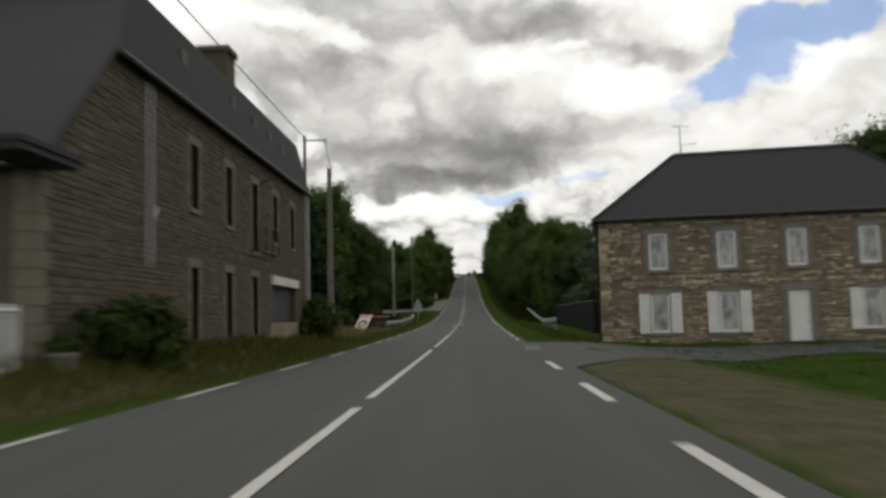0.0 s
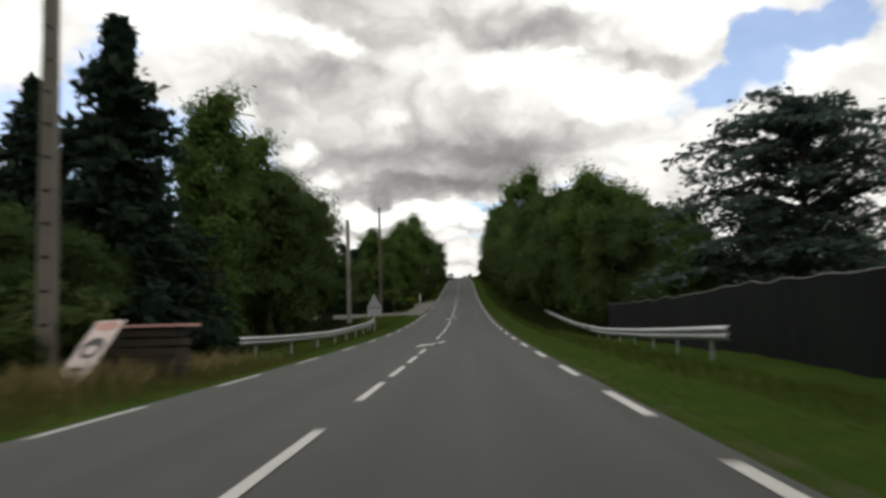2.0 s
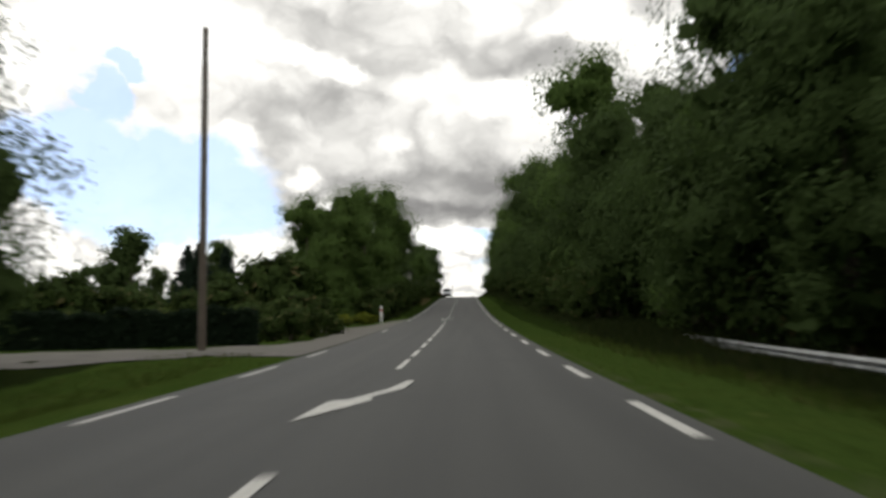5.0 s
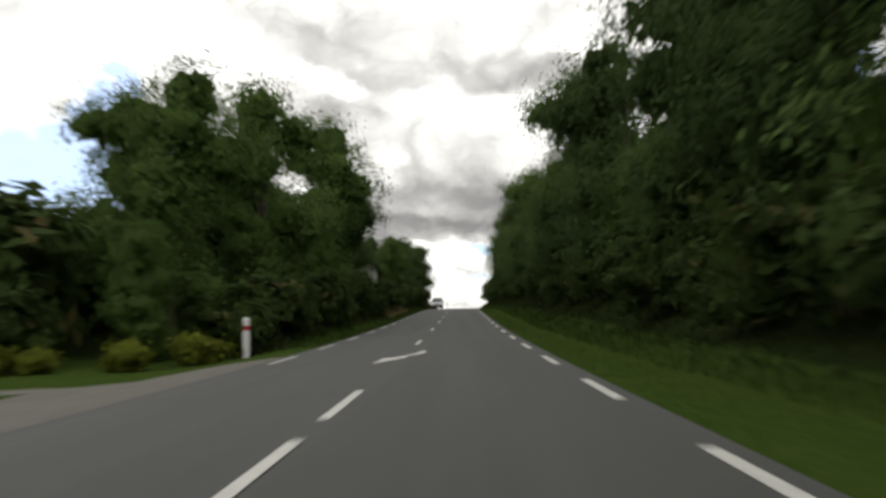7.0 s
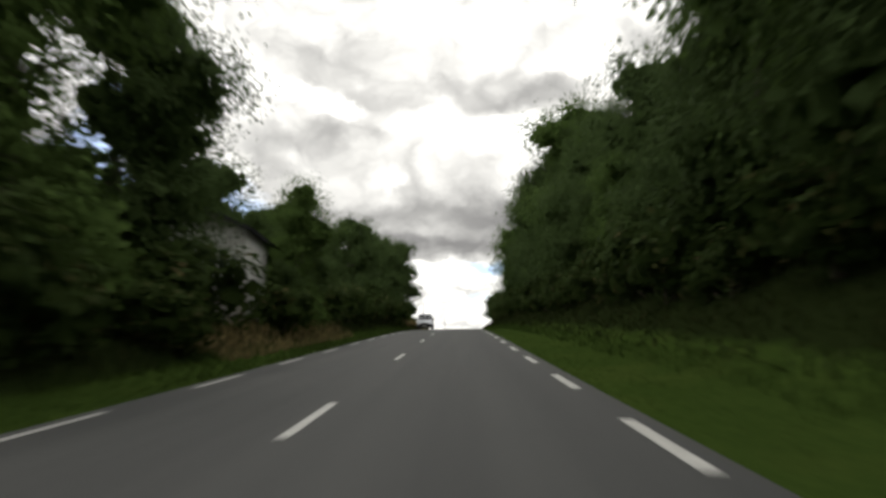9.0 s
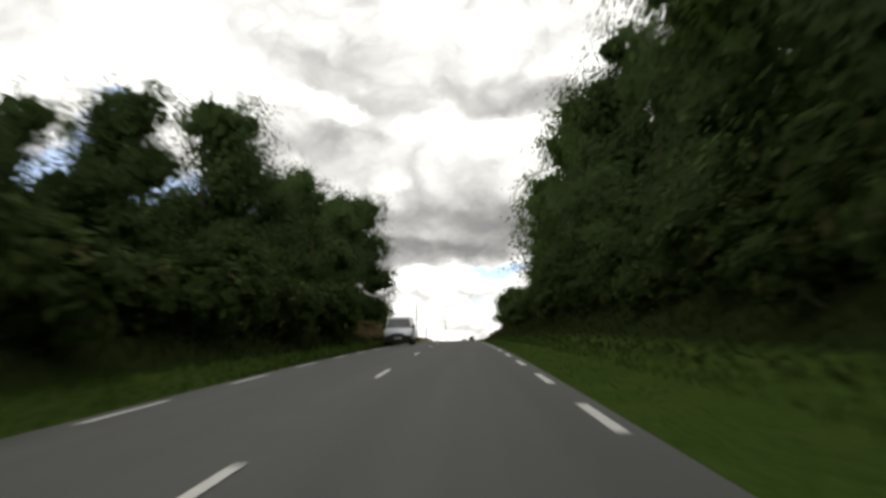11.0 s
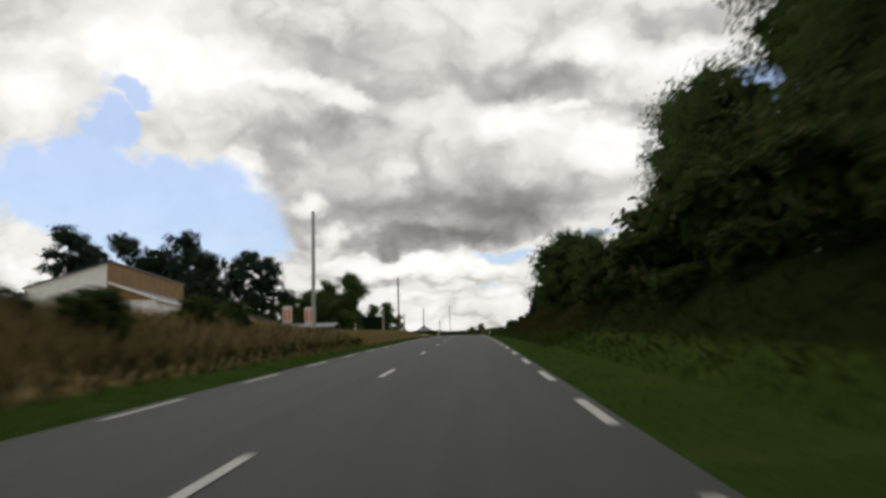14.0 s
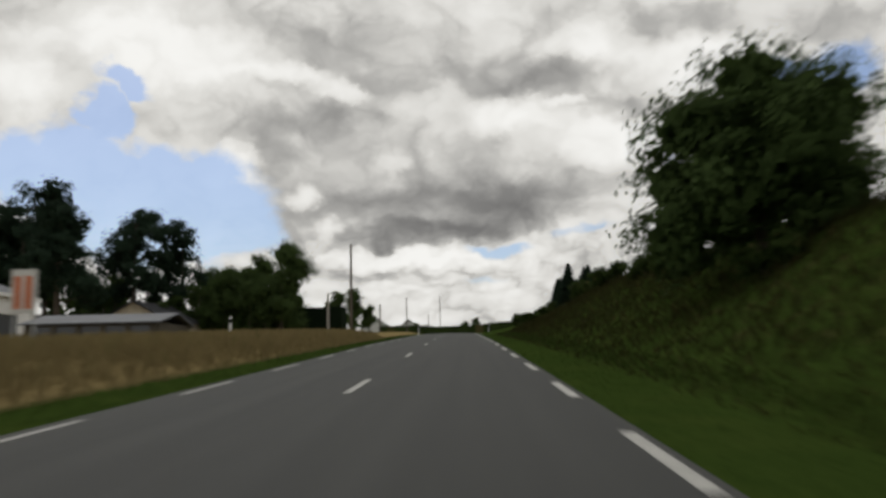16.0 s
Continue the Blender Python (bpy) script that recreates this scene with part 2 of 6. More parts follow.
def make_worn_line():
    k = Mat("worn_road_paint", 0.8, 0.0, 0.25)
    w = k.world()
    worn = k.ramp(k.noise(7, 6, 0.7, w), 0.38, 0.6)
    k.colour(k.mix(worn, (0.26, 0.255, 0.235), (0.10, 0.10, 0.095)))
    return k.bump(k.noise(60, 2, 0.6, w), 0.2, 0.004).m


def make_ground():
    """Grass by the road, dry hay-coloured grass in places, bare earth at the junction and, with shade painted in, under
    the trees.
    """
    k = Mat("meadow_soil", 1.0, 0.0, 0.0)
    w = k.world()
    fine = k.noise(7, 6, 0.7, w)
    green = k.mix(k.ramp(fine, 0.3, 0.75), (0.020, 0.037, 0.007), (0.046, 0.072, 0.016))
    broad = k.noise(0.5, 5, 0.6, w)
    green = k.mix(k.ramp(broad, 0.5, 0.72, 0, 0.4), green, (0.058, 0.076, 0.018))
    n = k.n.new("ShaderNodeVertexColor")
    n.layer_name = "cover"
    s = k.n.new("ShaderNodeSeparateColor")
    k.l.new(n.outputs["Color"], s.inputs[0])
    dry = k.mix(k.ramp(fine, 0.3, 0.75), (0.15, 0.115, 0.052), (0.30, 0.23, 0.112))
    soil = k.mix(k.ramp(fine, 0.3, 0.75), (0.056, 0.050, 0.036), (0.120, 0.108, 0.078))
    fray = k.noise(1.6, 5, 0.65, w)
    dry_f = k.ramp(k.math("ADD", s.outputs[0], k.math("MULTIPLY", fray, 0.7)), 0.65, 0.95)
    soil_f = k.ramp(k.math("ADD", s.outputs[1], k.math("MULTIPLY", fray, 0.7)), 0.65, 0.95)
    # litter and undergrowth, coloured nearly black to stand for the trees' shade
    litter_shade = k.mix(k.ramp(fine, 0.3, 0.75), (0.008, 0.013, 0.004), (0.021, 0.029, 0.009))
    litter_shade_f = k.ramp(k.math("ADD", s.outputs[2], k.math("MULTIPLY", fray, 0.7)), 0.65, 0.95)
    k.colour(k.mix(litter_shade_f, k.mix(soil_f, k.mix(dry_f, green, dry), soil), litter_shade))
    return k.bump(fine, 0.8, 0.05).m


def make_leaf(name, dark, light, dry=None):
    k = Mat(name, 0.85, 0.0, 0.04)
    r = k.rand(True)
    c = k.mix(k.ramp(r, 0.0, 1.0, 0.26, 0.68), dark, light)
    big = k.noise(0.6, 3, 0.5, k.world())
    c = k.mix(k.ramp(big, 0.35, 0.7), k.mix(0.35, c, dark), c)
    if dry:
        c = k.mix(k.ramp(r, 0.9, 1.0, 0, 0.8), c, dry)
    k.colour(c)
    k.p.inputs["Subsurface Weight"].default_value = 0.0
    t = k.n.new("ShaderNodeBsdfTranslucent")
    k.l.new(c, t.inputs["Color"])
    m = k.n.new("ShaderNodeMixShader")
    m.inputs[0].default_value = 0.38
    k.l.new(k.p.outputs[0], m.inputs[1]), k.l.new(t.outputs[0], m.inputs[2])
    k.l.new(m.outputs[0], k.n["Material Output"].inputs["Surface"])
    return k.m


def make_bark():
    k = Mat("bark", 0.9, 0.0, 0.15)
    f = k.noise(6, 6, 0.7, k.stretch(k.c, (3, 3, 0.5)))
    k.colour(k.mix(k.ramp(f, 0.3, 0.7), (0.035, 0.027, 0.02), (0.12, 0.1, 0.08)))
    return k.bump(f, 0.8, 0.03).m


def make_stone(name, tones, mortar_bump=True):
    """Rubble or dressed stone: each piece takes its own tone."""
    k = Mat(name, 0.9, 0.0, 0.2)
    r = k.math("FRACT", k.math("ADD", k.rand(True), k.rand()), 0.0)
    ramp = k.n.new("ShaderNodeValToRGB")
    ramp.color_ramp.elements[0].color, ramp.color_ramp.elements[1].color = (*tones[0], 1), (*tones[-1], 1)
    for i, tone in enumerate(tones[1:-1], 1):
        e = ramp.color_ramp.elements.new(i / (len(tones) - 1))
        e.color = (*tone, 1)
    k.l.new(r, ramp.inputs[0])
    spot = k.noise(9, 6, 0.7, k.world())
    c = k.mix(k.ramp(spot, 0.35, 0.75, 0, 0.6), ramp.outputs[0], tuple(v * 0.5 for v in tones[0]))
    stain = k.noise(0.5, 5, 0.6, k.world())
    c = k.mix(k.ramp(stain, 0.5, 0.75, 0, 0.45), c, (0.07, 0.062, 0.05))
    k.colour(c)
    return k.bump(spot, 0.6, 0.02).m


def make_slate():
    k = Mat("slate", 0.8, 0.0, 0.2)
    r = k.rand(True)
    c = k.mix(r, (0.022, 0.023, 0.026), (0.042, 0.043, 0.047))
    moss = k.noise(1.1, 6, 0.65, k.world())
    c = k.mix(k.ramp(moss, 0.55, 0.75, 0, 0.4), c, (0.04, 0.038, 0.03))
    k.colour(c)
    return k.bump(k.noise(20, 4, 0.6, k.world()), 0.3, 0.01).m


def make_net_glass():
    """A pane with a pale net curtain close behind it."""
    k = Mat("curtained_glass", 0.12, 0.0, 0.6)
    fold = k.noise(2.2, 4, 0.55, k.stretch(k.c, (1.6, 1.6, 0.8)))
    k.colour(k.mix(k.ramp(fold, 0.35, 0.65), (0.13, 0.135, 0.145), (0.42, 0.43, 0.44)))
    return k.m


def make_netting():
    """Woven dark green shade cloth, faded in streaks."""
    k = Mat("windbreak_netting", 0.85, 0.0, 0.15)
    fold = k.noise(0.9, 5, 0.6, k.stretch(k.world(), (1.0, 1.0, 0.35)))
    weave = k.noise(90, 2, 0.5, k.world())
    c = k.mix(k.ramp(fold, 0.3, 0.7), (0.009, 0.0125, 0.012), (0.022, 0.027, 0.025))
    k.colour(k.mix(k.ramp(weave, 0.45, 0.7, 0, 0.4), c, (0.006, 0.008, 0.008)))
    return k.bump(weave, 0.3, 0.004).m


def make_glass():
    k = Mat("window_glass", 0.06, 0.0, 0.6)
    k.colour((0.02, 0.024, 0.028))
    return k.m


ASPHALT, LINE, WORN, SOIL = make_asphalt(), make_paint_line(), make_worn_line(), make_ground()
FADED = make_paint_line("faded_road_paint", 0.75)
LEAF_OAK = make_leaf("oak_leaves", (0.045, 0.070, 0.024), (0.078, 0.120, 0.038))
LEAF_LIGHT = make_leaf("ash_leaves", (0.052, 0.088, 0.022), (0.120, 0.183, 0.050))
LEAF_CONIFER = make_leaf("conifer_needles", (0.016, 0.030, 0.019), (0.044, 0.070, 0.045))
LEAF_CEDAR = make_leaf("cedar_needles", (0.04, 0.064, 0.057), (0.135, 0.18, 0.16))
LEAF_BUSH = make_leaf("bush_leaves", (0.02, 0.036, 0.010), (0.075, 0.11, 0.03), (0.14, 0.11, 0.05))
LEAF_OLIVE = make_leaf("olive_leaves", (0.062, 0.084, 0.02), (0.15, 0.175, 0.045))
LEAF_YELLOW = make_leaf("garden_leaves", (0.07, 0.09, 0.012), (0.22, 0.24, 0.035))
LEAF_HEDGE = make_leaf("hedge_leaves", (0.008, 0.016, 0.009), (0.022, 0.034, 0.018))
BLADE_GREEN = make_leaf("grass_blades", (0.023, 0.042, 0.008), (0.054, 0.084, 0.019))
# bank grass darker than the verge's: shade of the wood mixed into its colour
BLADE_BANK_SHADE = make_leaf("bank_grass_shade_blades", (0.014, 0.021, 0.006), (0.030, 0.038, 0.012), (0.05, 0.046, 0.02))
BLADE_VERGE = make_leaf("verge_grass_blades", (0.032, 0.052, 0.009), (0.080, 0.106, 0.023), (0.14, 0.115, 0.05))
BLADE_SLOPE = make_leaf("slope_grass_blades", (0.020, 0.022, 0.007), (0.046, 0.044, 0.015), (0.085, 0.066, 0.028))
BLADE_OLIVE = make_leaf("olive_grass_blades", (0.045, 0.052, 0.014), (0.125, 0.122, 0.038), (0.22, 0.165, 0.075))
BLADE_DRY = make_leaf("dry_grass_blades", (0.12, 0.097, 0.045), (0.31, 0.242, 0.12), (0.08, 0.095, 0.03))
BARK = make_bark()
GRANITE = make_stone("granite_rubble", [(0.12, 0.102, 0.075), (0.52, 0.445, 0.31), (0.20, 0.168, 0.12), (0.66, 0.595, 0.465), (0.38, 0.29, 0.19), (0.14, 0.127, 0.107), (0.46, 0.40, 0.295)])
OLD_STONE = make_stone("weathered_stone", [(0.070, 0.058, 0.041), (0.128, 0.107, 0.076), (0.088, 0.072, 0.050), (0.150, 0.127, 0.092), (0.100, 0.081, 0.055)])
OLD_DRESSED = plain("weathered_dressed_stone", (0.17, 0.152, 0.12), 0.9, grain=8)
DRESSED = plain("dressed_granite", (0.20, 0.19, 0.168), 0.9, grain=8)
MORTAR = plain("lime_mortar", (0.17, 0.148, 0.112), 0.95, grain=10)
OLD_MORTAR = plain("old_mortar", (0.095, 0.083, 0.064), 0.95, grain=10)
RENDER_WALL = plain("cream_render", (0.50, 0.44, 0.34), 0.9, grain=4)
STAINED = plain("stained_render", (0.27, 0.225, 0.155), 0.92, grain=3, vary=0.4)
SLATE = make_slate()
GLASS, NET = make_glass(), make_net_glass()
WHITE = plain("white_paint", (0.72, 0.72, 0.71), 0.5, grain=5, vary=0.15, bump=0.05)
OFFWHITE = plain("off_white_paint", (0.6, 0.6, 0.57), 0.6, grain=4, vary=0.2)
CONCRETE = plain("concrete", (0.36, 0.345, 0.315), 0.9, grain=7)
DARKWOOD = plain("dark_wood", (0.045, 0.036, 0.028), 0.8, grain=6)
GREYPOLE = plain("weathered_concrete", (0.15, 0.137, 0.117), 0.9, grain=7)
POLEWOOD = plain("weathered_pole_wood", (0.12, 0.10, 0.08), 0.9, grain=8)
STEEL = plain("galvanised_steel", (0.38, 0.39, 0.39), 0.45, 0.6, grain=3)
BLUEGREY = plain("blue_grey_paint", (0.055, 0.06, 0.066), 0.6, grain=4)
DARKMETAL = plain("dark_metal", (0.05, 0.05, 0.05), 0.5, 0.5)
ZINC = plain("zinc", (0.42, 0.43, 0.43), 0.5, 0.5)
BLACK = plain("black_plastic", (0.02, 0.02, 0.02), 0.5, vary=0.1, bump=0)
RUBBER = plain("tyre_rubber", (0.018, 0.018, 0.018), 0.9, vary=0.1)
DRIVE = plain("pale_gravel", (0.105, 0.098, 0.086), 0.95, grain=6)

# ---- building helpers ----


def part(name, bm, material, parent=None, label="", smooth=False):
    """Links a bmesh as one mesh object, under a thing or a part."""
    me = bpy.data.meshes.new(name)
    bm.to_mesh(me)
    bm.free()
    me.materials.append(material)
    if smooth:
        me.polygons.foreach_set("use_smooth", [True] * len(me.polygons))
    ob = new(name, me)
    if parent:
        ob.parent = parent
    if label:
        tagged(ob, label)
    return ob


def raw(name, verts, faces, material, parent=None, smooth=False):
    me = bpy.data.meshes.new(name)
    me.from_pydata([tuple(v) for v in verts], [], [tuple(f) for f in faces])
    me.materials.append(material)
    if smooth:
        me.polygons.foreach_set("use_smooth", [True] * len(me.polygons))
    ob = new(name, me)
    if parent:
        ob.parent = parent
    return ob


def quads(name, corners, material, parent=None):
    """Many loose four-cornered leaves or blades from an (n, 4, 3) array."""
    n = len(corners)
    me = bpy.data.meshes.new(name)
    me.vertices.add(n * 4)
    me.vertices.foreach_set("co", np.ascontiguousarray(corners, dtype=np.float32).ravel())
    me.loops.add(n * 4)
    me.loops.foreach_set("vertex_index", np.arange(n * 4, dtype=np.int32))
    me.polygons.add(n)
    me.polygons.foreach_set("loop_start", np.arange(0, n * 4, 4, dtype=np.int32))
    me.polygons.foreach_set("loop_total", np.full(n, 4, dtype=np.int32))
    me.update(calc_edges=True)
    me.materials.append(material)
    ob = new(name, me)
    if parent:
        ob.parent = parent
    return ob


def thing(name, place, label, category, group="", turn=0.0):
    ob = new(name)
    ob.empty_display_size = 0.2
    ob.location = place
    ob.rotation_euler = (0, 0, radians(turn))
    return tagged(ob, label, category, group)


def box(bm, x0, x1, y0, y1, z0, z1, bevel=0.0):
    r = bmesh.ops.create_cube(bm, size=1.0, matrix=Matrix.Translation(((x0 + x1) / 2, (y0 + y1) / 2, (z0 + z1) / 2)) @ Matrix.Diagonal((x1 - x0, y1 - y0, z1 - z0, 1)))
    if bevel:
        es = list({e for v in r["verts"] for e in v.link_edges})
        bmesh.ops.bevel(bm, geom=es, offset=bevel, segments=2, affect="EDGES", profile=0.5)
    return bm


def a_box(x0, x1, y0, y1, z0, z1, bevel=0.0):
    return box(bmesh.new(), x0, x1, y0, y1, z0, z1, bevel)


def rod(bm, a, b, ra, rb=None, sides=8):
    """A tapered round bar from a to b."""
    a, b = Vector(a), Vector(b)
    rb = ra if rb is None else rb
    d = b - a
    m = Matrix.Translation((a + b) / 2) @ d.to_track_quat("Z", "Y").to_matrix().to_4x4()
    bmesh.ops.create_cone(bm, cap_ends=True, segments=sides, radius1=ra, radius2=rb, depth=d.length, matrix=m)
    return bm


def prism(bm, outline, depth, m=Matrix()):
    """An outline in x, z pushed back along y by depth."""
    front = [bm.verts.new(m @ Vector((x, 0, z))) for x, z in outline]
    back = [bm.verts.new(m @ Vector((x, depth, z))) for x, z in outline]
    bm.faces.new(front)
    bm.faces.new(back[::-1])
    for i in range(len(front)):
        j = (i + 1) % len(front)
        bm.faces.new((front[j], front[i], back[i], back[j]))
    bmesh.ops.recalc_face_normals(bm, faces=bm.faces)
    return bm


# ---- the lie of the land ----
ROAD_Y = [-200, -60, 0, 19.4, 38.8, 58.4, 78.4, 98.8, 119.7, 141.0, 162.7, 184.3, 205.9, 227.5, 249.1, 270.8, 292.4, 314.1, 335.8, 380, 430, 480, 530, 600, 700, 1000, 6000]
ROAD_Z = [1.5, 0.2, -0.06, -0.04, 0.04, 0.22, 0.55, 1.14, 2.09, 3.30, 4.71, 6.34, 8.15, 9.99, 11.73, 13.29, 14.72, 16.09, 17.40, 19.95, 22.55, 24.85, 26.6, 28.2, 29.2, 29.6, 29.6]
MID_Y = [-200, 0, 40, 95, 170, 265, 305, 350, 450, 600, 6000]
MID_X = [-1.63, -1.63, -1.44, -1.22, -1.48, -1.80, -1.93, -1.92, -2.6, -6.0, -300.0]


def smooth_table(ys, vs, step=2.0, wide=9.0, lo=-200.0, hi=1000.0):
    g = np.arange(lo, hi + step, step)
    v = np.interp(g, ys, vs)
    k = np.exp(-0.5 * (np.arange(-40, 41) * step / wide) ** 2)
    pad = np.pad(v, 40, mode="reflect", reflect_type="odd")
    return g, np.convolve(pad, k / k.sum(), "valid")


RG, RZ = smooth_table(ROAD_Y, ROAD_Z)
MG, MX = smooth_table(MID_Y, MID_X, wide=14.0)
RIGHT, LEFT = 3.18, -2.80          # edge lines, from the centre line


def road_z(y):
    return np.interp(y, RG, RZ)


def mid_x(y):
    return np.where(np.asarray(y) > 1000, np.interp(y, MID_Y, MID_X), np.interp(y, MG, MX))


def camber(u):
    return -0.018 * np.abs(u)


def ease(v, a, b):
    t = np.clip((v - a) / (b - a), 0, 1)
    return t * t * (3 - 2 * t)


BANK_Y = [-200, 28, 44, 60, 78, 90, 122, 140, 180, 318, 340, 390, 440, 560, 700]
BANK_H = [-0.1, -0.5, -0.2, -0.1, -0.4, -0.6, -0.6, 0.4, 2.0, 2.5, 4.1, 3.9, 1.6, 0.4, 0.3]
RISE_Y = [-200, 0, 40, 54, 66, 112, 125, 140, 160, 169, 178, 230, 290, 305, 325, 345, 420, 600]
RISE_H = [0.1, 0.3, 0.32, -0.1, -0.5, -0.5, 0.0, -0.2, -0.4, -0.42, 0.5, 1.2, 1.3, 1.3, 1.05, 0.6, 0.4, 0.3]


def land(x, y, bed=True):
    """Height of the ground beside the road; bed: dug out under the asphalt."""
    x, y = np.asarray(x, float), np.asarray(y, float)
    u = x - mid_x(y)
    z = road_z(y) + camber(np.clip(u, LEFT - 0.4, RIGHT + 0.4)) - 0.03
    right = ease(u, RIGHT + 1.6, RIGHT + np.interp(y, [322, 345], [6.6, 10.0])) * np.interp(y, BANK_Y, BANK_H)
    left = ease(-u, -LEFT + 0.5, -LEFT + 4.0) * np.interp(y, RISE_Y, RISE_H)
    z = z + np.where(u > 0, right, left)
    rough = 0.05 * np.sin(x * 1.7 + np.sin(y * 0.8)) * np.sin(y * 1.3) * ease(np.abs(u), 4.0, 6.0)
    under = (np.abs(u - (RIGHT + LEFT) / 2) < 3.2) * -0.12
    return z + rough + (under if bed else 0)


def spot(x, y, lift=0.0):
    return Vector((x, y, float(land(x, y)) + lift))


def build_ground():
    us = np.concatenate([[-3000, -1500, -700, -350, -180, -110, -80, -60], np.arange(-46, -14, 4), np.arange(-14, -6, 1.0), np.arange(-6, 6, 0.35), np.arange(6, 16, 1.0), np.arange(16, 44, 4), [50, 70, 100, 180, 350, 700, 1500, 3000]])
    ys = np.concatenate([[-2000, -600, -200, -120, -60, -30], np.arange(-16, 470, 2.0), np.arange(470, 640, 10), [660, 700, 760, 850, 1000, 1400, 2200, 4000, 6000]])
    U, Y = np.meshgrid(us, ys)
    X = U + mid_x(np.clip(Y, -200, 900))
    Z = land(X, np.clip(Y, -200, 1000))
    n, m = U.shape
    idx = np.arange(n * m).reshape(n, m)
    faces = np.stack([idx[:-1, :-1], idx[:-1, 1:], idx[1:, 1:], idx[1:, :-1]], -1).reshape(-1, 4)
    ob = raw("ground", np.stack([X, Y, Z], -1).reshape(-1, 3).tolist(), faces.tolist(), SOIL, smooth=True)
    col = ob.data.color_attributes.new("cover", "FLOAT_COLOR", "POINT")
    u, y = U.ravel(), Y.ravel()
    dry = ease(-u, 3.9, 4.7) * ease(y, 281, 290) * (1 - ease(y, 470, 520))
    dry = np.maximum(dry, 0.8 * ease(-u, 5.0, 6.5) * ease(y, 36, 44) * (1 - ease(y, 60, 66)) * (1 - ease(-u, 10, 12)))
    dry = np.maximum(dry, 0.62 * ease(-u, 3.6, 5.0) * ease(y, 203, 208) * (1 - ease(y, 224, 232)) * (1 - ease(-u, 7, 8)))
    dry = np.maximum(dry, 0.26 * ease(u, 5.4, 7.0) * ease(y, 336, 346))
    dry = np.maximum(dry, 0.2 * ease(u, 3.4, 3.8) * (1 - ease(u, 6.5, 8)) * ease(y, 45, 60) * (1 - ease(y, 125, 150)))
    soil = ease(u, 3.3, 3.6) * (1 - ease(u, 6.2, 9.4)) * (1 - ease(y, 27, 32)) * 0.54
    soil = np.maximum(soil, 0.6 * ease(-u, 3.4, 4.2) * (1 - ease(-u, 6.4, 7.4)) * (1 - ease(y, 20, 26)))
    # mask of the darkened litter, laid where the woods shade the ground
    litter_shade = ease(u, 5.8, 7.2) * ease(y, 82, 92) * (1 - 0.7 * ease(y, 330, 345))
    litter_shade = np.maximum(litter_shade, ease(-u, 8.0, 9.5) * ease(y, 62, 70) * (1 - ease(y, 122, 128)))
    litter_shade = np.maximum(litter_shade, ease(-u, 4.1, 4.9) * ease(y, 168, 172) * (1 - ease(y, 279, 285)) * (1 - ease(y, 204, 208) * (1 - ease(y, 224, 230))))
    soil = np.maximum(soil, (0.66 - 0.34 * ease(y, 110, 160)) * ease(u, RIGHT + 0.2, RIGHT + 0.35) * (1 - ease(u, RIGHT + 0.5, RIGHT + 0.75)) * ease(y, 28, 32))
    near = 1 - ease(np.abs(u), 20, 30)
    data = np.stack([dry * np.maximum(near, 0.75), soil * near, litter_shade * near, 1 + 0 * dry], -1).astype(np.float32)
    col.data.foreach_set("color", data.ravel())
    return tagged(ob, "grassy verges, dry meadow and bare soil beside a country road", "ground", kind="structure")


def strip(name, u0, u1, ys, lift, material, steps=1, taper=False):
    """A band of the road between two distances from its centre line."""
    us = np.linspace(u0, u1, steps + 1)
    verts = [(float(mid_x(y) + u), float(y), float(road_z(y) + camber(u) + lift)) for y in ys for u in us]
    k = steps + 1
    faces = [(i * k + j, i * k + j + 1, (i + 1) * k + j + 1, (i + 1) * k + j) for i in range(len(ys) - 1) for j in range(steps)]
    return raw(name, verts, faces, material, smooth=False)


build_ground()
road = strip("road", LEFT - 0.28, RIGHT + 0.30, np.concatenate([np.arange(-120, 520, 2.0), np.arange(520, 1000, 12.0)]), 0.0, ASPHALT, 6)
bm = bmesh.new()
bm.from_mesh(road.data)
bmesh.ops.solidify(bm, geom=bm.faces[:], thickness=0.2)
bm.to_mesh(road.data)
bm.free()
tagged(road, "grey worn asphalt two-lane country road with faded wheel tracks", "road", kind="structure")

# side road and yard before the stone house, on the right
SIDE = [(RIGHT + 0.3, 18.0), (RIGHT + 0.3, 34.2), (RIGHT + 2.6, 34.0), (12.0, 35.0), (30.0, 37.0), (30.0, 31.5), (13.0, 29.5), (8.2, 26.5), (5.0, 21.0)]


def flat_patch(name, outline, material, lift, label, category, cell=1.2):
    """A level patch laid over the land, cut to its outline and following the slope."""
    bm = bmesh.new()
    xs, ys = [p[0] for p in outline], [p[1] for p in outline]
    vs = [bm.verts.new((x, y, 0)) for x, y in outline]
    bm.faces.new(vs)
    for axis, lo, hi in ((0, min(xs), max(xs)), (1, min(ys), max(ys))):
        k = lo + cell
        while k < hi:
            n = Vector((1, 0, 0)) if axis == 0 else Vector((0, 1, 0))
            bmesh.ops.bisect_plane(bm, geom=bm.verts[:] + bm.edges[:] + bm.faces[:], plane_co=n * k, plane_no=n)
            k += cell
    for v in bm.verts:
        v.co.z = float(land(v.co.x, v.co.y, False)) + lift
    bmesh.ops.recalc_face_normals(bm, faces=bm.faces)
    for f in bm.faces:
        if f.normal.z < 0:
            f.normal_flip()
    ob = part(name, bm, material)
    return tagged(ob, label, category, kind="structure")


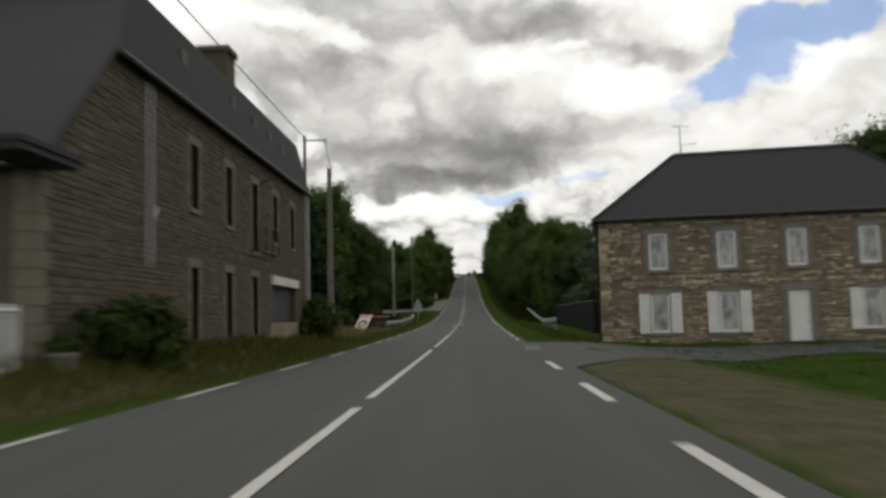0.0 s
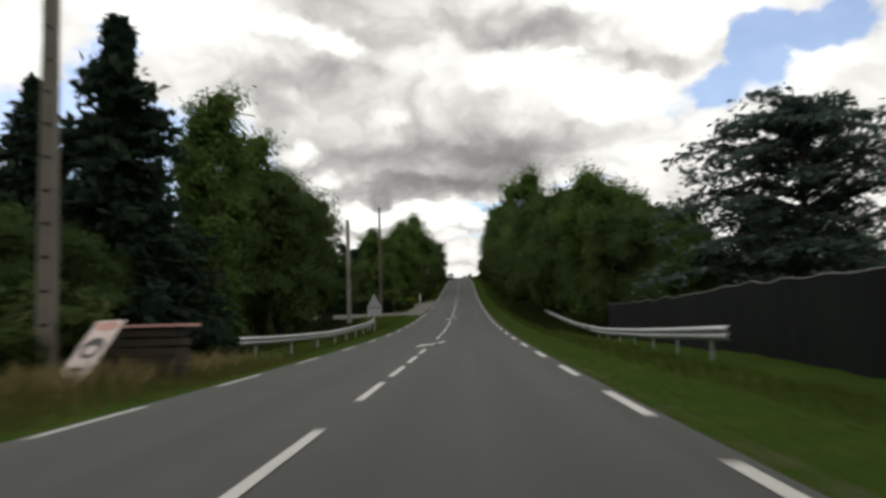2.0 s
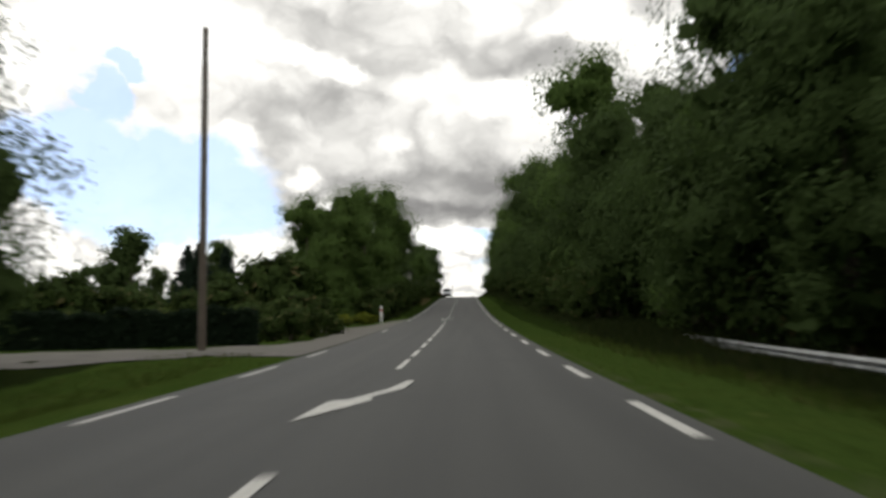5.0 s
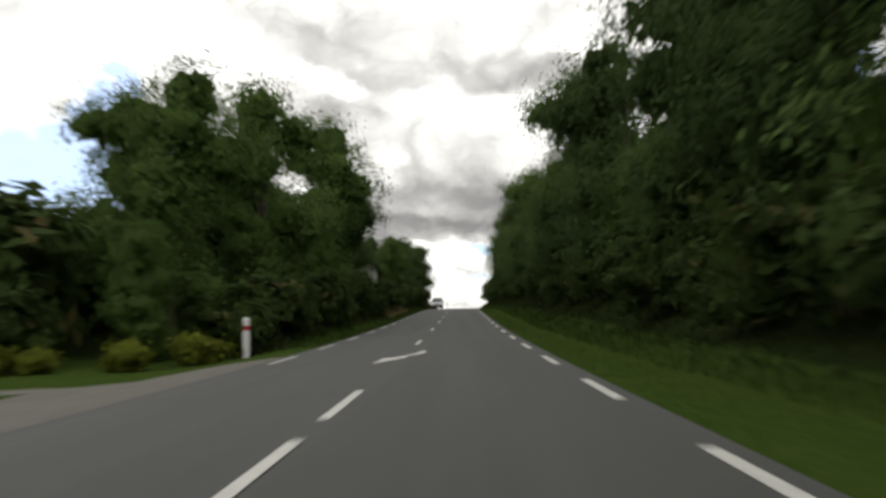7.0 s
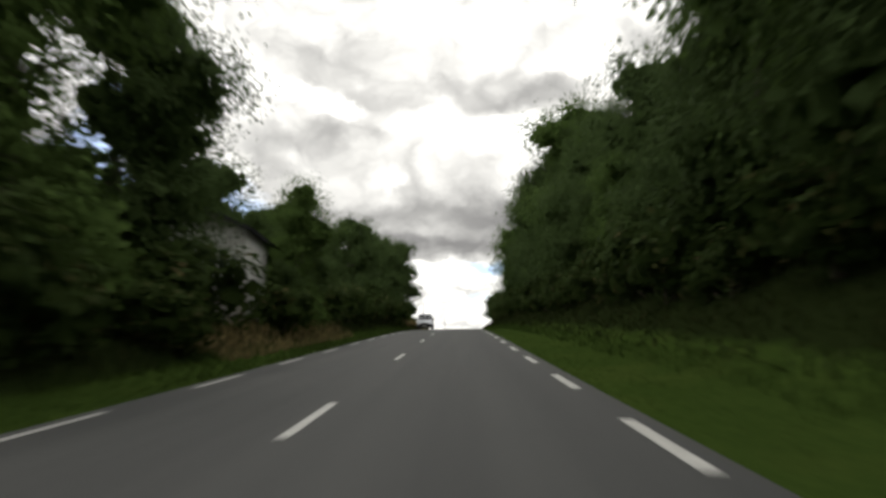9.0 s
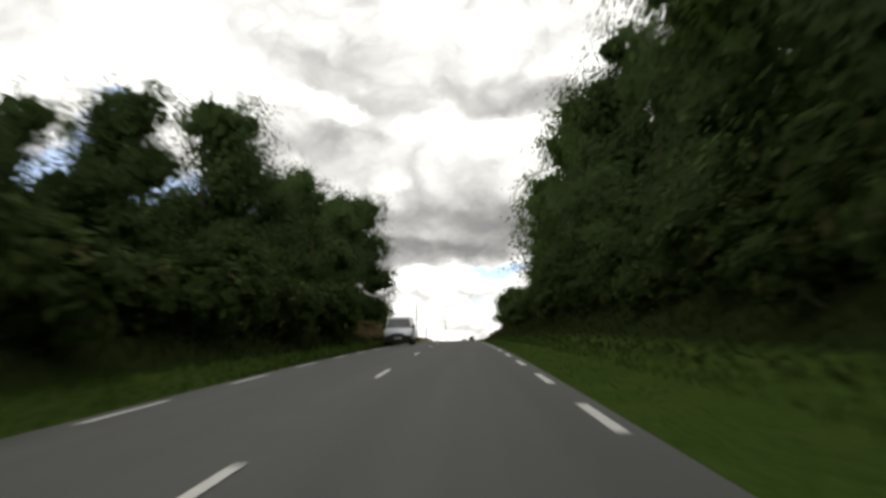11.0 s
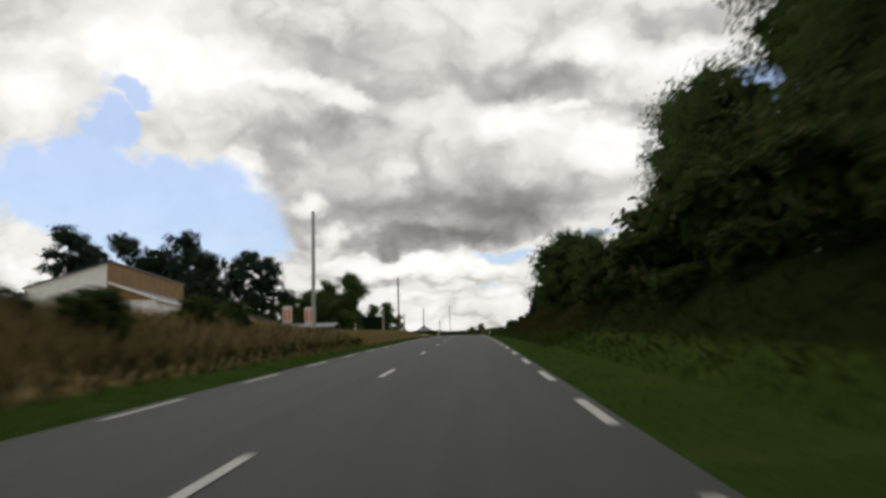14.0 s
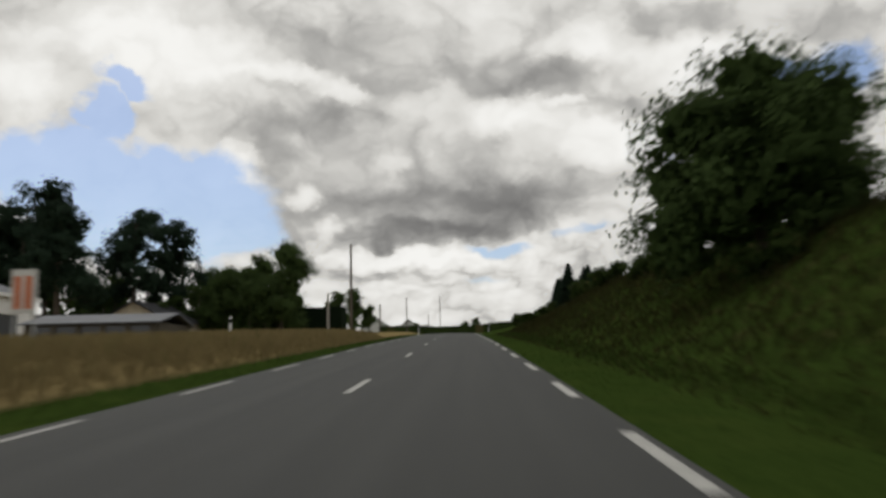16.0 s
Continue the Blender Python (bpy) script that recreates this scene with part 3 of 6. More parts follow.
flat_patch("side_road", [(x + float(mid_x(y)), y) for x, y in SIDE], ASPHALT, 0.026, "grey asphalt side road mouth in front of the stone house", "road")
flat_patch("driveway", [(-4.55, 121.5), (-4.5, 162.5), (-6.2, 160), (-9, 158.6), (-12, 159.2), (-16, 157.5), (-30, 153), (-30, 148.5), (-12, 152), (-7.2, 148), (-6.6, 135), (-7.5, 130), (-14, 128), (-24, 127.5), (-24, 122), (-11, 121.3), (-9, 122.8), (-7.6, 123.6)], DRIVE, 0.024, "grey gravel driveway mouth leading to a garden", "driveway")

# ---- markings ----


def dash(u, y0, length, width, parent, paint=None):
    ys = np.linspace(y0, y0 + length, 3 + int(length // 2))
    ob = strip("dash", u - width / 2, u + width / 2, ys, 0.006, paint or LINE)
    ob.parent = parent
    return ob


edge_right = thing("edge_line", (0, 0, 0), "white dashed edge line painted beside the grass verge", "road marking", "edge lines")
for k in range(75):
    y = 0.95 + 6.5 * k + EDGE_SHIFT(0.95 + 6.5 * k)
    if 20.5 < y < 33.5:
        continue
    dash(RIGHT + float(np.interp(y, [20, 45, 60, 90, 200, 320], [-0.1, 0.14, 0.14, 0.02, 0.02, 0.13])), y, 2.9, 0.145, edge_right)
edge_left = thing("edge_line", (0, 0, 0), "white dashed edge line painted along the far lane", "road marking", "edge lines")
for k in range(75):
    y = 2.6 + 6.5 * k + EDGE_SHIFT(2.6 + 6.5 * k) - float(np.interp(6.5 * k, [20, 40, 56, 80], [0, 2.2, 2.2, 0]))
    if 120 < y < 158:
        if k % 3:
            continue
    dash(LEFT - float(np.interp(y, [45, 60, 80], [0.13, 0.12, 0])), y, 3.0, 0.13, edge_left, FADED)
centre = thing("centre_line", (0, 0, 0), "white centre line, solid, then broken, painted on asphalt", "road marking")
for y0, n in ((-20.0, 30.0), (11.2, 16.0), (29.6, 17.3)):
    dash(0, y0, n, 0.115, centre)
y = 49.7
while y < 106:
    if not 64.0 < y < 72.6 and not 103 < y:
        dash(0, y - (0.4 if y > 72 else 0.0), 3.0, 0.115, centre)
    y += 4.33
y = 114.7
while y < 152:
    dash(0, y, 3.0, 0.115, centre)
    y += 4.33
for k in range(30):
    y = CENTRE_START + 13.0 * k
    dash(0, y + float(np.interp(y, [178, 192, 215, 255], [0, -0.8, -0.8, 0])), 3.0, 0.115, centre)
give_way = thing("give_way_line", (0, 0, 0), "broad broken white give-way line across the side road mouth", "road marking")
for k in range(5):
    ob = strip("bar", RIGHT - 0.22 + 0.06 * k, RIGHT + 0.28 + 0.06 * k, [26.5 + 1.02 * k, 26.5 + 1.02 * k + 0.52], 0.012, WORN)
    ob.parent = give_way


def road_arrow(y0):
    """A merge-back arrow: a bent shaft from the centre line with a pointed head that leans to the oncoming lane's side."""
    pts = [(0.38, 6.1), (0.49, 6.0), (0.43, 4.6), (0.10, 3.45), (0.17, 3.0), (-0.43, 1.0), (-0.36, 3.0), (-0.14, 3.1), (0.22, 4.6)]
    bm = bmesh.new()
    vs = []
    for u, dy in pts:
        y = y0 + dy * 0.95
        vs.append(bm.verts.new((float(mid_x(y)) + u - 0.02, y, float(road_z(y) + camber(u)) + 0.011)))
    bm.faces.new(vs)
    bmesh.ops.triangulate(bm, faces=bm.faces[:])
    bmesh.ops.recalc_face_normals(bm, faces=bm.faces)
    for f in bm.faces:
        if f.normal.z < 0:
            f.normal_flip()
    ob = part("road_arrow", bm, LINE)
    return tagged(ob, "white merge-back arrow painted on the centre of the road", "road marking", "road arrows")


for y0 in (66.5, 106.2, 157.1):
    road_arrow(y0)

# ---- trees ----
rng = np.random.default_rng(7)


def unit(n):
    v = rng.normal(size=(n, 3))
    return v / np.linalg.norm(v, axis=1, keepdims=True)


def leaf_cards(centres, normals, length, width):
    """Pointed four-cornered leaves, each about its own centre and facing."""
    n = len(centres)
    a = np.cross(normals, unit(n))
    a /= np.linalg.norm(a, axis=1, keepdims=True) + 1e-9
    b = np.cross(normals, a)
    la, lb = length[:, None] * a, width[:, None] * b
    bend = normals * (length * 0.18)[:, None]
    return np.stack([centres - la - bend, centres + lb * 0.9, centres + la - bend, centres - lb], 1)


def broad_crown(blobs, clumps, per, size, spread=0.34, core=1900):
    """Leaves gathered in clumps over the skins of several lobes, with loose sprays and gaps."""
    blobs = np.array(blobs, float)
    area = blobs[:, 3] * blobs[:, 5]
    which = rng.choice(len(blobs), clumps, p=area / area.sum())
    d = unit(clumps)
    d[:, 2] = np.where(rng.random(clumps) < 0.35, np.abs(d[:, 2]), d[:, 2])
    d /= np.linalg.norm(d, axis=1, keepdims=True)
    r = rng.uniform(0.78, 1.08, clumps)
    centre = blobs[which, :3] + d * blobs[which, 3:6] * r[:, None]
    c = np.repeat(centre, per, 0) + rng.normal(size=(clumps * per, 3)) * spread * np.repeat(rng.uniform(0.6, 1.2, clumps), per)[:, None] * np.array([1, 1, 0.8])
    nrm = np.repeat(d, per, 0) * 1.0 + unit(clumps * per) * 0.42 + np.array([0, 0, 0.3])
    nrm /= np.linalg.norm(nrm, axis=1, keepdims=True)
    s = size * rng.uniform(0.6, 1.3, clumps * per)
    cards = leaf_cards(c, nrm, s, s * 0.55)
    w2 = rng.choice(len(blobs), core, p=area / area.sum())
    ic = blobs[w2, :3] + unit(core) * blobs[w2, 3:6] * rng.uniform(0.25, 0.62, core)[:, None]
    big = leaf_cards(ic, unit(core), rng.uniform(0.2, 0.42, core), rng.uniform(0.16, 0.32, core))
    return np.concatenate([cards, big])


def limbs(bm, base, top, radius, blobs, count):
    rod(bm, base, (base[0], base[1], top * 0.45), radius, radius * 0.75, 9)
    rod(bm, (base[0], base[1], top * 0.44), (base[0] + 0.1, base[1], top * 0.8), radius * 0.75, radius * 0.2, 8)
    for i in range(count):
        b = blobs[i % len(blobs)]
        z0 = top * rng.uniform(0.2, 0.5)
        rod(bm, (base[0], base[1], z0), (b[0] * 0.8, b[1] * 0.8, max(z0 + 0.5, b[2] - 0.2)), radius * 0.42, radius * 0.1, 6)


def broadleaf(label, category, leaf, height=10.0, width=3.6, lobes=9, clumps=150, per=30, size=0.27, low=0.12):
    """A leafy tree about ten metres high, built at the origin."""
    t = thing("tree", (0, 0, 0), label, category, "roadside trees")
    blobs = []
    for i in range(lobes):
        a = rng.uniform(0, 2 * math.pi)
        h = low + (0.94 - low) * (i + 0.5) / lobes
        reach = width * (0.62 * math.sin(math.pi * min(1, (h * 0.84 + 0.13))) ** 0.7)
        blobs.append((math.cos(a) * reach * rng.uniform(0.3, 0.9), math.sin(a) * reach * rng.uniform(0.3, 0.9), h * height, width * rng.uniform(0.42, 0.62), width * rng.uniform(0.42, 0.62), height * rng.uniform(0.10, 0.16)))
    bm = bmesh.new()
    limbs(bm, (0, 0, -0.3), height, 0.22, blobs, 7)
    part("trunk", bm, BARK, t)
    quads("crown", broad_crown(blobs, clumps, per, size), leaf, t)
    return t


def round_tree(label, leaf, height=7.2, width=3.5):
    """A wide low tree with one dense domed crown that reaches nearly to the ground."""
    t = thing("tree", (0, 0, 0), label, "tree", "roadside trees")
    blobs = [(0, 0, height * 0.50, width * 0.72, width * 0.72, height * 0.40)]
    for i in range(14):
        a = i * 2.4
        h = 0.18 + 0.62 * i / 13
        reach = width * 0.62 * math.sin(math.pi * (0.28 + 0.58 * h))
        blobs.append((math.cos(a) * reach, math.sin(a) * reach, h * height, width * rng.uniform(0.34, 0.46), width * rng.uniform(0.34, 0.46), height * rng.uniform(0.14, 0.19)))
    bm = bmesh.new()
    limbs(bm, (0, 0, -0.3), height, 0.2, blobs, 9)
    part("trunk", bm, BARK, t)
    quads("crown", broad_crown(blobs, 420, 44, 0.11, 0.26, 2600), leaf, t)
    return t


def spruce(label, leaf, height=14.0, width=5.0, tiers=34):
    t = thing("tree", (0, 0, 0), label, "conifer", "spruces")
    bm = bmesh.new()
    rod(bm, (0, 0, -0.3), (0, 0, height), 0.26, 0.03, 8)
    cs, ns, ls = [], [], []
    for i in range(tiers):
        f = i / (tiers - 1)
        z = height * (0.06 + 0.93 * f)
        reach = width * (1 - f) ** 0.8 + 0.12
        arms = int(6 + 11 * (1 - f))
        for k in range(arms):
            a = rng.uniform(0, 2 * math.pi)
            rr = reach * rng.uniform(0.55, 1.12)
            tip = Vector((math.cos(a) * rr, math.sin(a) * rr, z - 0.22 * rr))
            rod(bm, (0, 0, z), tip, 0.035, 0.01, 4)
            n = int(14 + 52 * rr / width)
            s = rng.uniform(0.15, 1.05, n)
            p = np.array((0, 0, z)) + s[:, None] * (np.array(tip) - np.array((0, 0, z)))
            p += rng.normal(size=(n, 3)) * np.array([0.2, 0.2, 0.1])
            p[:, 2] -= rng.uniform(0, 0.25, n)
            cs.append(p), ns.append(unit(n) * 0.6 + np.array([0, 0, 0.7])), ls.append(rng.uniform(0.2, 0.42, n))
    part("trunk", bm, BARK, t)
    n = np.concatenate(ns)
    n /= np.linalg.norm(n, axis=1, keepdims=True)
    length = np.concatenate(ls)
    quads("crown", leaf_cards(np.concatenate(cs), n, length, length * 0.5), leaf, t)
    return t


def cedar(place, height=12.0, width=8.5):
    """A broad cedar whose flat drooping boughs lie in layers."""
    t = thing("cedar", place, "broad blue-grey cedar with layered drooping boughs behind the dark hedge", "tree")
    bm = bmesh.new()
    rod(bm, (0, 0, -0.3), (0.2, 0, height * 0.9), 0.42, 0.08, 10)
    cs, ns, ls = [], [], []
    for i in range(16):
        f = i / 15
        for k in range(6):
            z = height * (0.12 + 0.72 * f) + rng.uniform(-0.4, 0.4)
            a = 2 * math.pi * (k + 0.5 * (i % 2) + rng.uniform(-0.35, 0.35)) / 6
            rr = width * (1.02 - 0.55 * f ** 1.6) * rng.uniform(0.55, 1.0)
            mid = Vector((math.cos(a) * rr * 0.55, math.sin(a) * rr * 0.55, z + 0.17 * rr))
            tip = Vector((math.cos(a) * rr, math.sin(a) * rr, z + 0.07 * rr))
            rod(bm, (0, 0, z - 0.3), mid, 0.10, 0.06, 5)
            rod(bm, mid, tip, 0.06, 0.015, 5)
            n = 200
            s = rng.uniform(0.1, 1.0, n)
            p = np.where(s[:, None] < 0.55, np.array(mid) * (s[:, None] / 0.55) + np.array((0, 0, z - 0.3)) * (1 - s[:, None] / 0.55), np.array(mid) + (np.array(tip) - np.array(mid)) * ((s[:, None] - 0.55) / 0.45))
            side = np.array((-math.sin(a), math.cos(a), 0))
            p = p + side * (rng.normal(size=(n, 1)) * 0.62 * (0.35 + s[:, None])) + rng.normal(size=(n, 3)) * np.array([0.12, 0.12, 0.08])
            p[:, 2] -= rng.uniform(0, 0.7, n) * rng.random(n) ** 2 * (0.3 + s)
            cs.append(p), ns.append(unit(n) * 0.45 + np.array([0, 0, 0.8])), ls.append(rng.uniform(0.16, 0.34, n))
    part("trunk", bm, BARK, t)
    n = np.concatenate(ns)
    n /= np.linalg.norm(n, axis=1, keepdims=True)
    length = np.concatenate(ls)
    quads("crown", leaf_cards(np.concatenate(cs), n, length, length * 0.5), LEAF_CEDAR, t)
    return t


def bush(label, leaf, height=2.0, width=1.4, clumps=60, per=26, size=0.15):
    t = thing("bush", (0, 0, 0), label, "bush", "bushes on the verges")
    blobs = [(rng.normal() * width * 0.35, rng.normal() * width * 0.35, height * rng.uniform(0.3, 0.65), width * 0.6, width * 0.6, height * 0.36) for _ in range(4)]
    bm = bmesh.new()
    for b in blobs:
        rod(bm, (b[0] * 0.2, b[1] * 0.2, -0.15), b[:3], 0.04, 0.012, 5)
    part("stem", bm, BARK, t)
    quads("crown", broad_crown(blobs, clumps, per, size, 0.2, 120), leaf, t)
    return t


def put(model, x, y, scale=1.0, tall=1.0, turn=None, sink=0.0, label="", first=[]):
    """A copy of a plant, standing on the ground."""
    turn = (x * 1271.3 + y * 3117.7) % 360 if turn is None else turn
    m = Matrix.Translation(spot(x, y, -0.05 - sink)) @ Matrix.Rotation(radians(turn), 4, "Z") @ Matrix.Diagonal((scale, scale, scale * tall, 1))
    if model in first:
        ob = copy_thing(model, m)
    else:
        first.append(model)
        model.matrix_basis = m
        ob = model
    if label:
        tagged(ob, label)
    return ob


OAKS = [broadleaf("dark green dense broadleaf tree in a roadside wood", "tree", LEAF_OAK, width=3.9, lobes=11, low=0.10, clumps=340, per=44, size=0.095) for _ in range(3)]
BACKS = [broadleaf("dark green tree standing back in the wood", "tree", LEAF_OAK, width=3.9, lobes=10, low=0.25, clumps=110, per=22, size=0.25) for _ in range(2)]
ASHES = [broadleaf("mid-green leafy tree at the roadside", "tree", LEAF_LIGHT, width=3.7, lobes=10, low=0.12, clumps=340, per=44, size=0.095) for _ in range(2)]
YOUNG = [broadleaf("young tree in the undergrowth on the bank", "tree", leaf, width=4.0, lobes=9, low=0.08, clumps=120, per=26, size=0.24) for leaf in (LEAF_OAK, LEAF_LIGHT)]
OLIVE = broadleaf("rounded olive-green tree behind the guard rail", "tree", LEAF_OLIVE, height=9.5, width=3.5, lobes=11, low=0.14, clumps=210, per=42, size=0.15)
ROUND = round_tree("dense rounded roadside tree on the high grassy bank", LEAF_OAK)
POPLAR = broadleaf("tall slender pale green poplar", "tree", LEAF_LIGHT, height=14.0, width=2.7, lobes=13, low=0.12, clumps=230, per=26, size=0.15)
SPRUCES = [spruce("dark green spruce with drooping tiers", LEAF_CONIFER) for _ in range(2)]
BUSHES = [bush("dark green undergrowth bush on the bank", LEAF_BUSH) for _ in range(2)]
GARDEN_BUSH = bush("yellow-green garden bush by the driveway", LEAF_YELLOW, 1.2, 1.1)

# the wood on the right
rng = np.random.default_rng(21)
for k, y in enumerate(np.arange(86, 328, 4.6)):
    tall = float(np.interp(y, [86, 100, 113, 123, 135, 150, 200, 240, 275, 300, 330], [0.64, 0.96, 1.38, 1.56, 1.54, 1.46, 1.40, 1.44, 1.46, 1.50, 1.38]))
    model = OAKS[k % 3] if k % 5 else ASHES[k % 2]
    edge = float(np.interp(y, [86, 100, 112, 121, 131, 150, 250, 275, 295, 330], [12.0, 11.6, 11.2, 10.5, 9.9, 9.0, 8.5, 8.4, 8.9, 10.4]))
    put(model, edge + rng.uniform(-0.5, 0.8), y + rng.uniform(-1, 1), tall * rng.uniform(0.88, 1.0) * 0.95, rng.uniform(0.95, 1.1))
    put(BACKS[k % 2], edge + 5.2 + rng.uniform(-0.8, 0.8), y + rng.uniform(-1.5, 1.5), tall * rng.uniform(0.88, 1.0), rng.uniform(0.95, 1.1))
    if y > 138:
        put(BUSHES[k % 2], 6.0 + rng.uniform(-0.3, 0.8), y + rng.uniform(-2, 2), rng.uniform(0.5, 0.9))
        put(BUSHES[(k + 1) % 2], 7.4 + rng.uniform(-0.3, 0.8), y + rng.uniform(-2, 2), rng.uniform(0.8, 1.3))
        put(YOUNG[k % 4 == 0], 8.9 + rng.uniform(-0.4, 0.4), y + 2.2, rng.uniform(0.26, 0.34) * (1.3 if y > 270 else 1.0), label="young tree in the undergrowth on the bank")
        if y > 240:
            put(YOUNG[k % 4 == 1], 10.8 + rng.uniform(-0.4, 0.4), y, rng.uniform(0.38, 0.5), label="young tree in the undergrowth on the bank")
        put(BUSHES[k % 2], 9.6 + rng.uniform(-0.5, 0.8), y + 1.5 + rng.uniform(-1, 1), rng.uniform(1.1, 1.6))
    elif y > 118:
        put(BACKS[(k + 1) % 2], edge + 11.5 + rng.uniform(-0.8, 0.8), y, tall * 0.86, 1.0)
        put(BUSHES[k % 2], 11.4 + rng.uniform(-0.5, 0.8), y + rng.uniform(-1, 1), rng.uniform(1.0, 1.5))
# the wood on the left, before the garden
rng = np.random.default_rng(22)
for x, y, s, model in ((-17.9, 81.5, 1.27, SPRUCES[0]), (-22.8, 82.5, 1.06, SPRUCES[1]), (-14.6, 88, 1.08, POPLAR), (-15.6, 101, 1.0, POPLAR), (-16.6, 93.5, 1.02, POPLAR), (-18.5, 97, 1.0, POPLAR)):
    put(model, x, y, s)
for x, y, s in ((-18, 70, 0.8), (-17, 76, 0.9), (-23, 74, 1.0), (-27, 86, 1.2), (-29, 79, 1.15), (-31.5, 86, 1.2), (-35, 80, 1.2), (-25, 72, 0.85), (-30, 71, 0.9), (-36, 73, 1.0), (-40, 78, 1.2), (-15.6, 93, 1.2), (-14.2, 99.5, 1.34), (-14.6, 104.5, 1.38), (-14.6, 109.5, 1.36), (-14.8, 114.5, 1.3), (-13.5, 118.2, 1.2), (-18, 108, 1.45), (-18.5, 113, 1.4), (-19.2, 118, 1.35), (-24, 112, 1.3), (-26, 98, 1.4), (-23, 121, 1.2), (-41, 86, 1.0)):
    put(BACKS[int(rng.integers(2))] if x < -19.5 else OAKS[int(rng.integers(3))], x, y, s)
for x, y, s in ((-12.5, 66, 1.0), (-12.8, 72, 1.25), (-12.2, 79, 1.7), (-12.4, 85, 2.3), (-12.0, 90.5, 1.9), (-12.0, 96, 1.6), (-12.8, 102, 1.6), (-13.4, 109, 1.5)):
    put(YOUNG[0 if rng.random() < 0.7 else 1], x, y, s * 0.215, label="large shrub at the edge of the wood")
for x, y, s in ((-12.6, 106.5, 0.36), (-12.7, 111.5, 0.4), (-12.6, 115.4, 0.42), (-12.9, 119.4, 0.36), (-15.5, 121, 0.4), (-17.8, 120.6, 0.42)):
    put(YOUNG[0], x, y, s, label="large shrub at the edge of the wood")
# trees past the driveway on the left
rng = np.random.default_rng(23)
for k, (x, y, s) in enumerate(((-10.4, 168.5, 0.84), (-11.5, 174, 1.0), (-10.2, 179, 1.08), (-10.4, 184.6, 1.12), (-10.2, 191, 1.18), (-10.0, 197, 1.2), (-10.4, 203, 1.15), (-15, 178, 1.0), (-15, 190, 1.15), (-15, 196, 1.3), (-14.6, 202, 1.35), (-15, 207, 1.2), (-10.2, 208.6, 1.25), (-20, 217, 1.3), (-19, 225, 1.3), (-14, 229, 1.2), (-10.2, 223.5, 0.92), (-11.0, 232, 0.95), (-10.4, 239, 1.02), (-10.4, 246, 1.05), (-10.4, 253, 1.1), (-10.2, 260, 1.12), (-9.8, 266.5, 1.12), (-9.6, 273, 1.12), (-9.4, 279, 1.12), (-9.0, 285, 1.12), (-8.4, 291, 1.1), (-10.0, 297.5, 1.08), (-16, 236, 1.1), (-16, 252, 1.15), (-16, 268, 1.2), (-16, 282, 1.15))):
    put(BACKS[k % 2] if x < -14.5 and y > 212 else ASHES[k % 2] if y < 192 else (ASHES + OAKS)[k % 5] if y < 205 else OAKS[k % 3], x, y, s * float(np.interp(y, [168, 176, 186, 192, 198, 204, 212, 224, 240, 252, 258, 266, 276, 287], [0.94, 0.87, 0.87, 0.92, 0.97, 0.98, 0.88, 0.87, 0.80, 0.83, 0.91, 0.97, 0.90, 1.14])))
for x, y, s in ((-13.4, 181, 0.98), (-13.6, 187, 1.03), (-13.2, 193, 1.05), (-12.2, 197.5, 1.1), (-12.6, 202, 1.08)):
    put(BACKS[int(y) % 2], x, y, s)
for k, y in enumerate(np.arange(232, 299, 5.0)):
    put(BACKS[k % 2], -12.8 + rng.uniform(-0.6, 0.6), y, rng.uniform(0.8, 0.92))
for k, y in enumerate(np.arange(171, 281, 2.3)):
    if not 207.0 < y < 224.0:
        put(BUSHES[k % 2], -7.7 + rng.uniform(-0.6, 0.6), y, rng.uniform(0.6, 1.05))
    if k % 2 == 0:
        put(BUSHES[(k + 1) % 2], -17.0 + rng.uniform(-1.5, 1.5), y, rng.uniform(1.6, 2.1))

# ---- stone walls ----


def wall_cells(bm, u0, u1, z0, z1, holes, at, thick):
    """A wall from u0 to u1 cut open at the holes (u0, u1, z0, z1); at(u, z, d) gives the place d inside its face."""
    us = sorted({u0, u1, *[h[0] for h in holes], *[h[1] for h in holes]})
    zs = sorted({z0, z1, *[h[2] for h in holes], *[h[3] for h in holes]})
    us, zs = [u for u in us if u0 <= u <= u1], [z for z in zs if z0 <= z <= z1]
    made = {}

    def v(i, j, k):
        if (i, j, k) not in made:
            made[i, j, k] = bm.verts.new(at(us[i], zs[j], thick * k))
        return made[i, j, k]

    def solid(i, j):
        if not (0 <= i < len(us) - 1 and 0 <= j < len(zs) - 1):
            return False
        mu, mz = (us[i] + us[i + 1]) / 2, (zs[j] + zs[j + 1]) / 2
        return not any(h[0] < mu < h[1] and h[2] < mz < h[3] for h in holes)

    for i in range(len(us) - 1):
        for j in range(len(zs) - 1):
            if not solid(i, j):
                continue
            bm.faces.new((v(i, j, 0), v(i + 1, j, 0), v(i + 1, j + 1, 0), v(i, j + 1, 0)))
            bm.faces.new((v(i, j + 1, 1), v(i + 1, j + 1, 1), v(i + 1, j, 1), v(i, j, 1)))
            for (a, c), (p, q), (r, w) in (((i - 1, j), (i, j), (i, j + 1)), ((i + 1, j), (i + 1, j), (i + 1, j + 1)), ((i, j - 1), (i, j), (i + 1, j)), ((i, j + 1), (i, j + 1), (i + 1, j + 1))):
                if not solid(a, c):
                    bm.faces.new((v(p, q, 0), v(r, w, 0), v(r, w, 1), v(p, q, 1)))
    bmesh.ops.recalc_face_normals(bm, faces=bm.faces)
    return bm


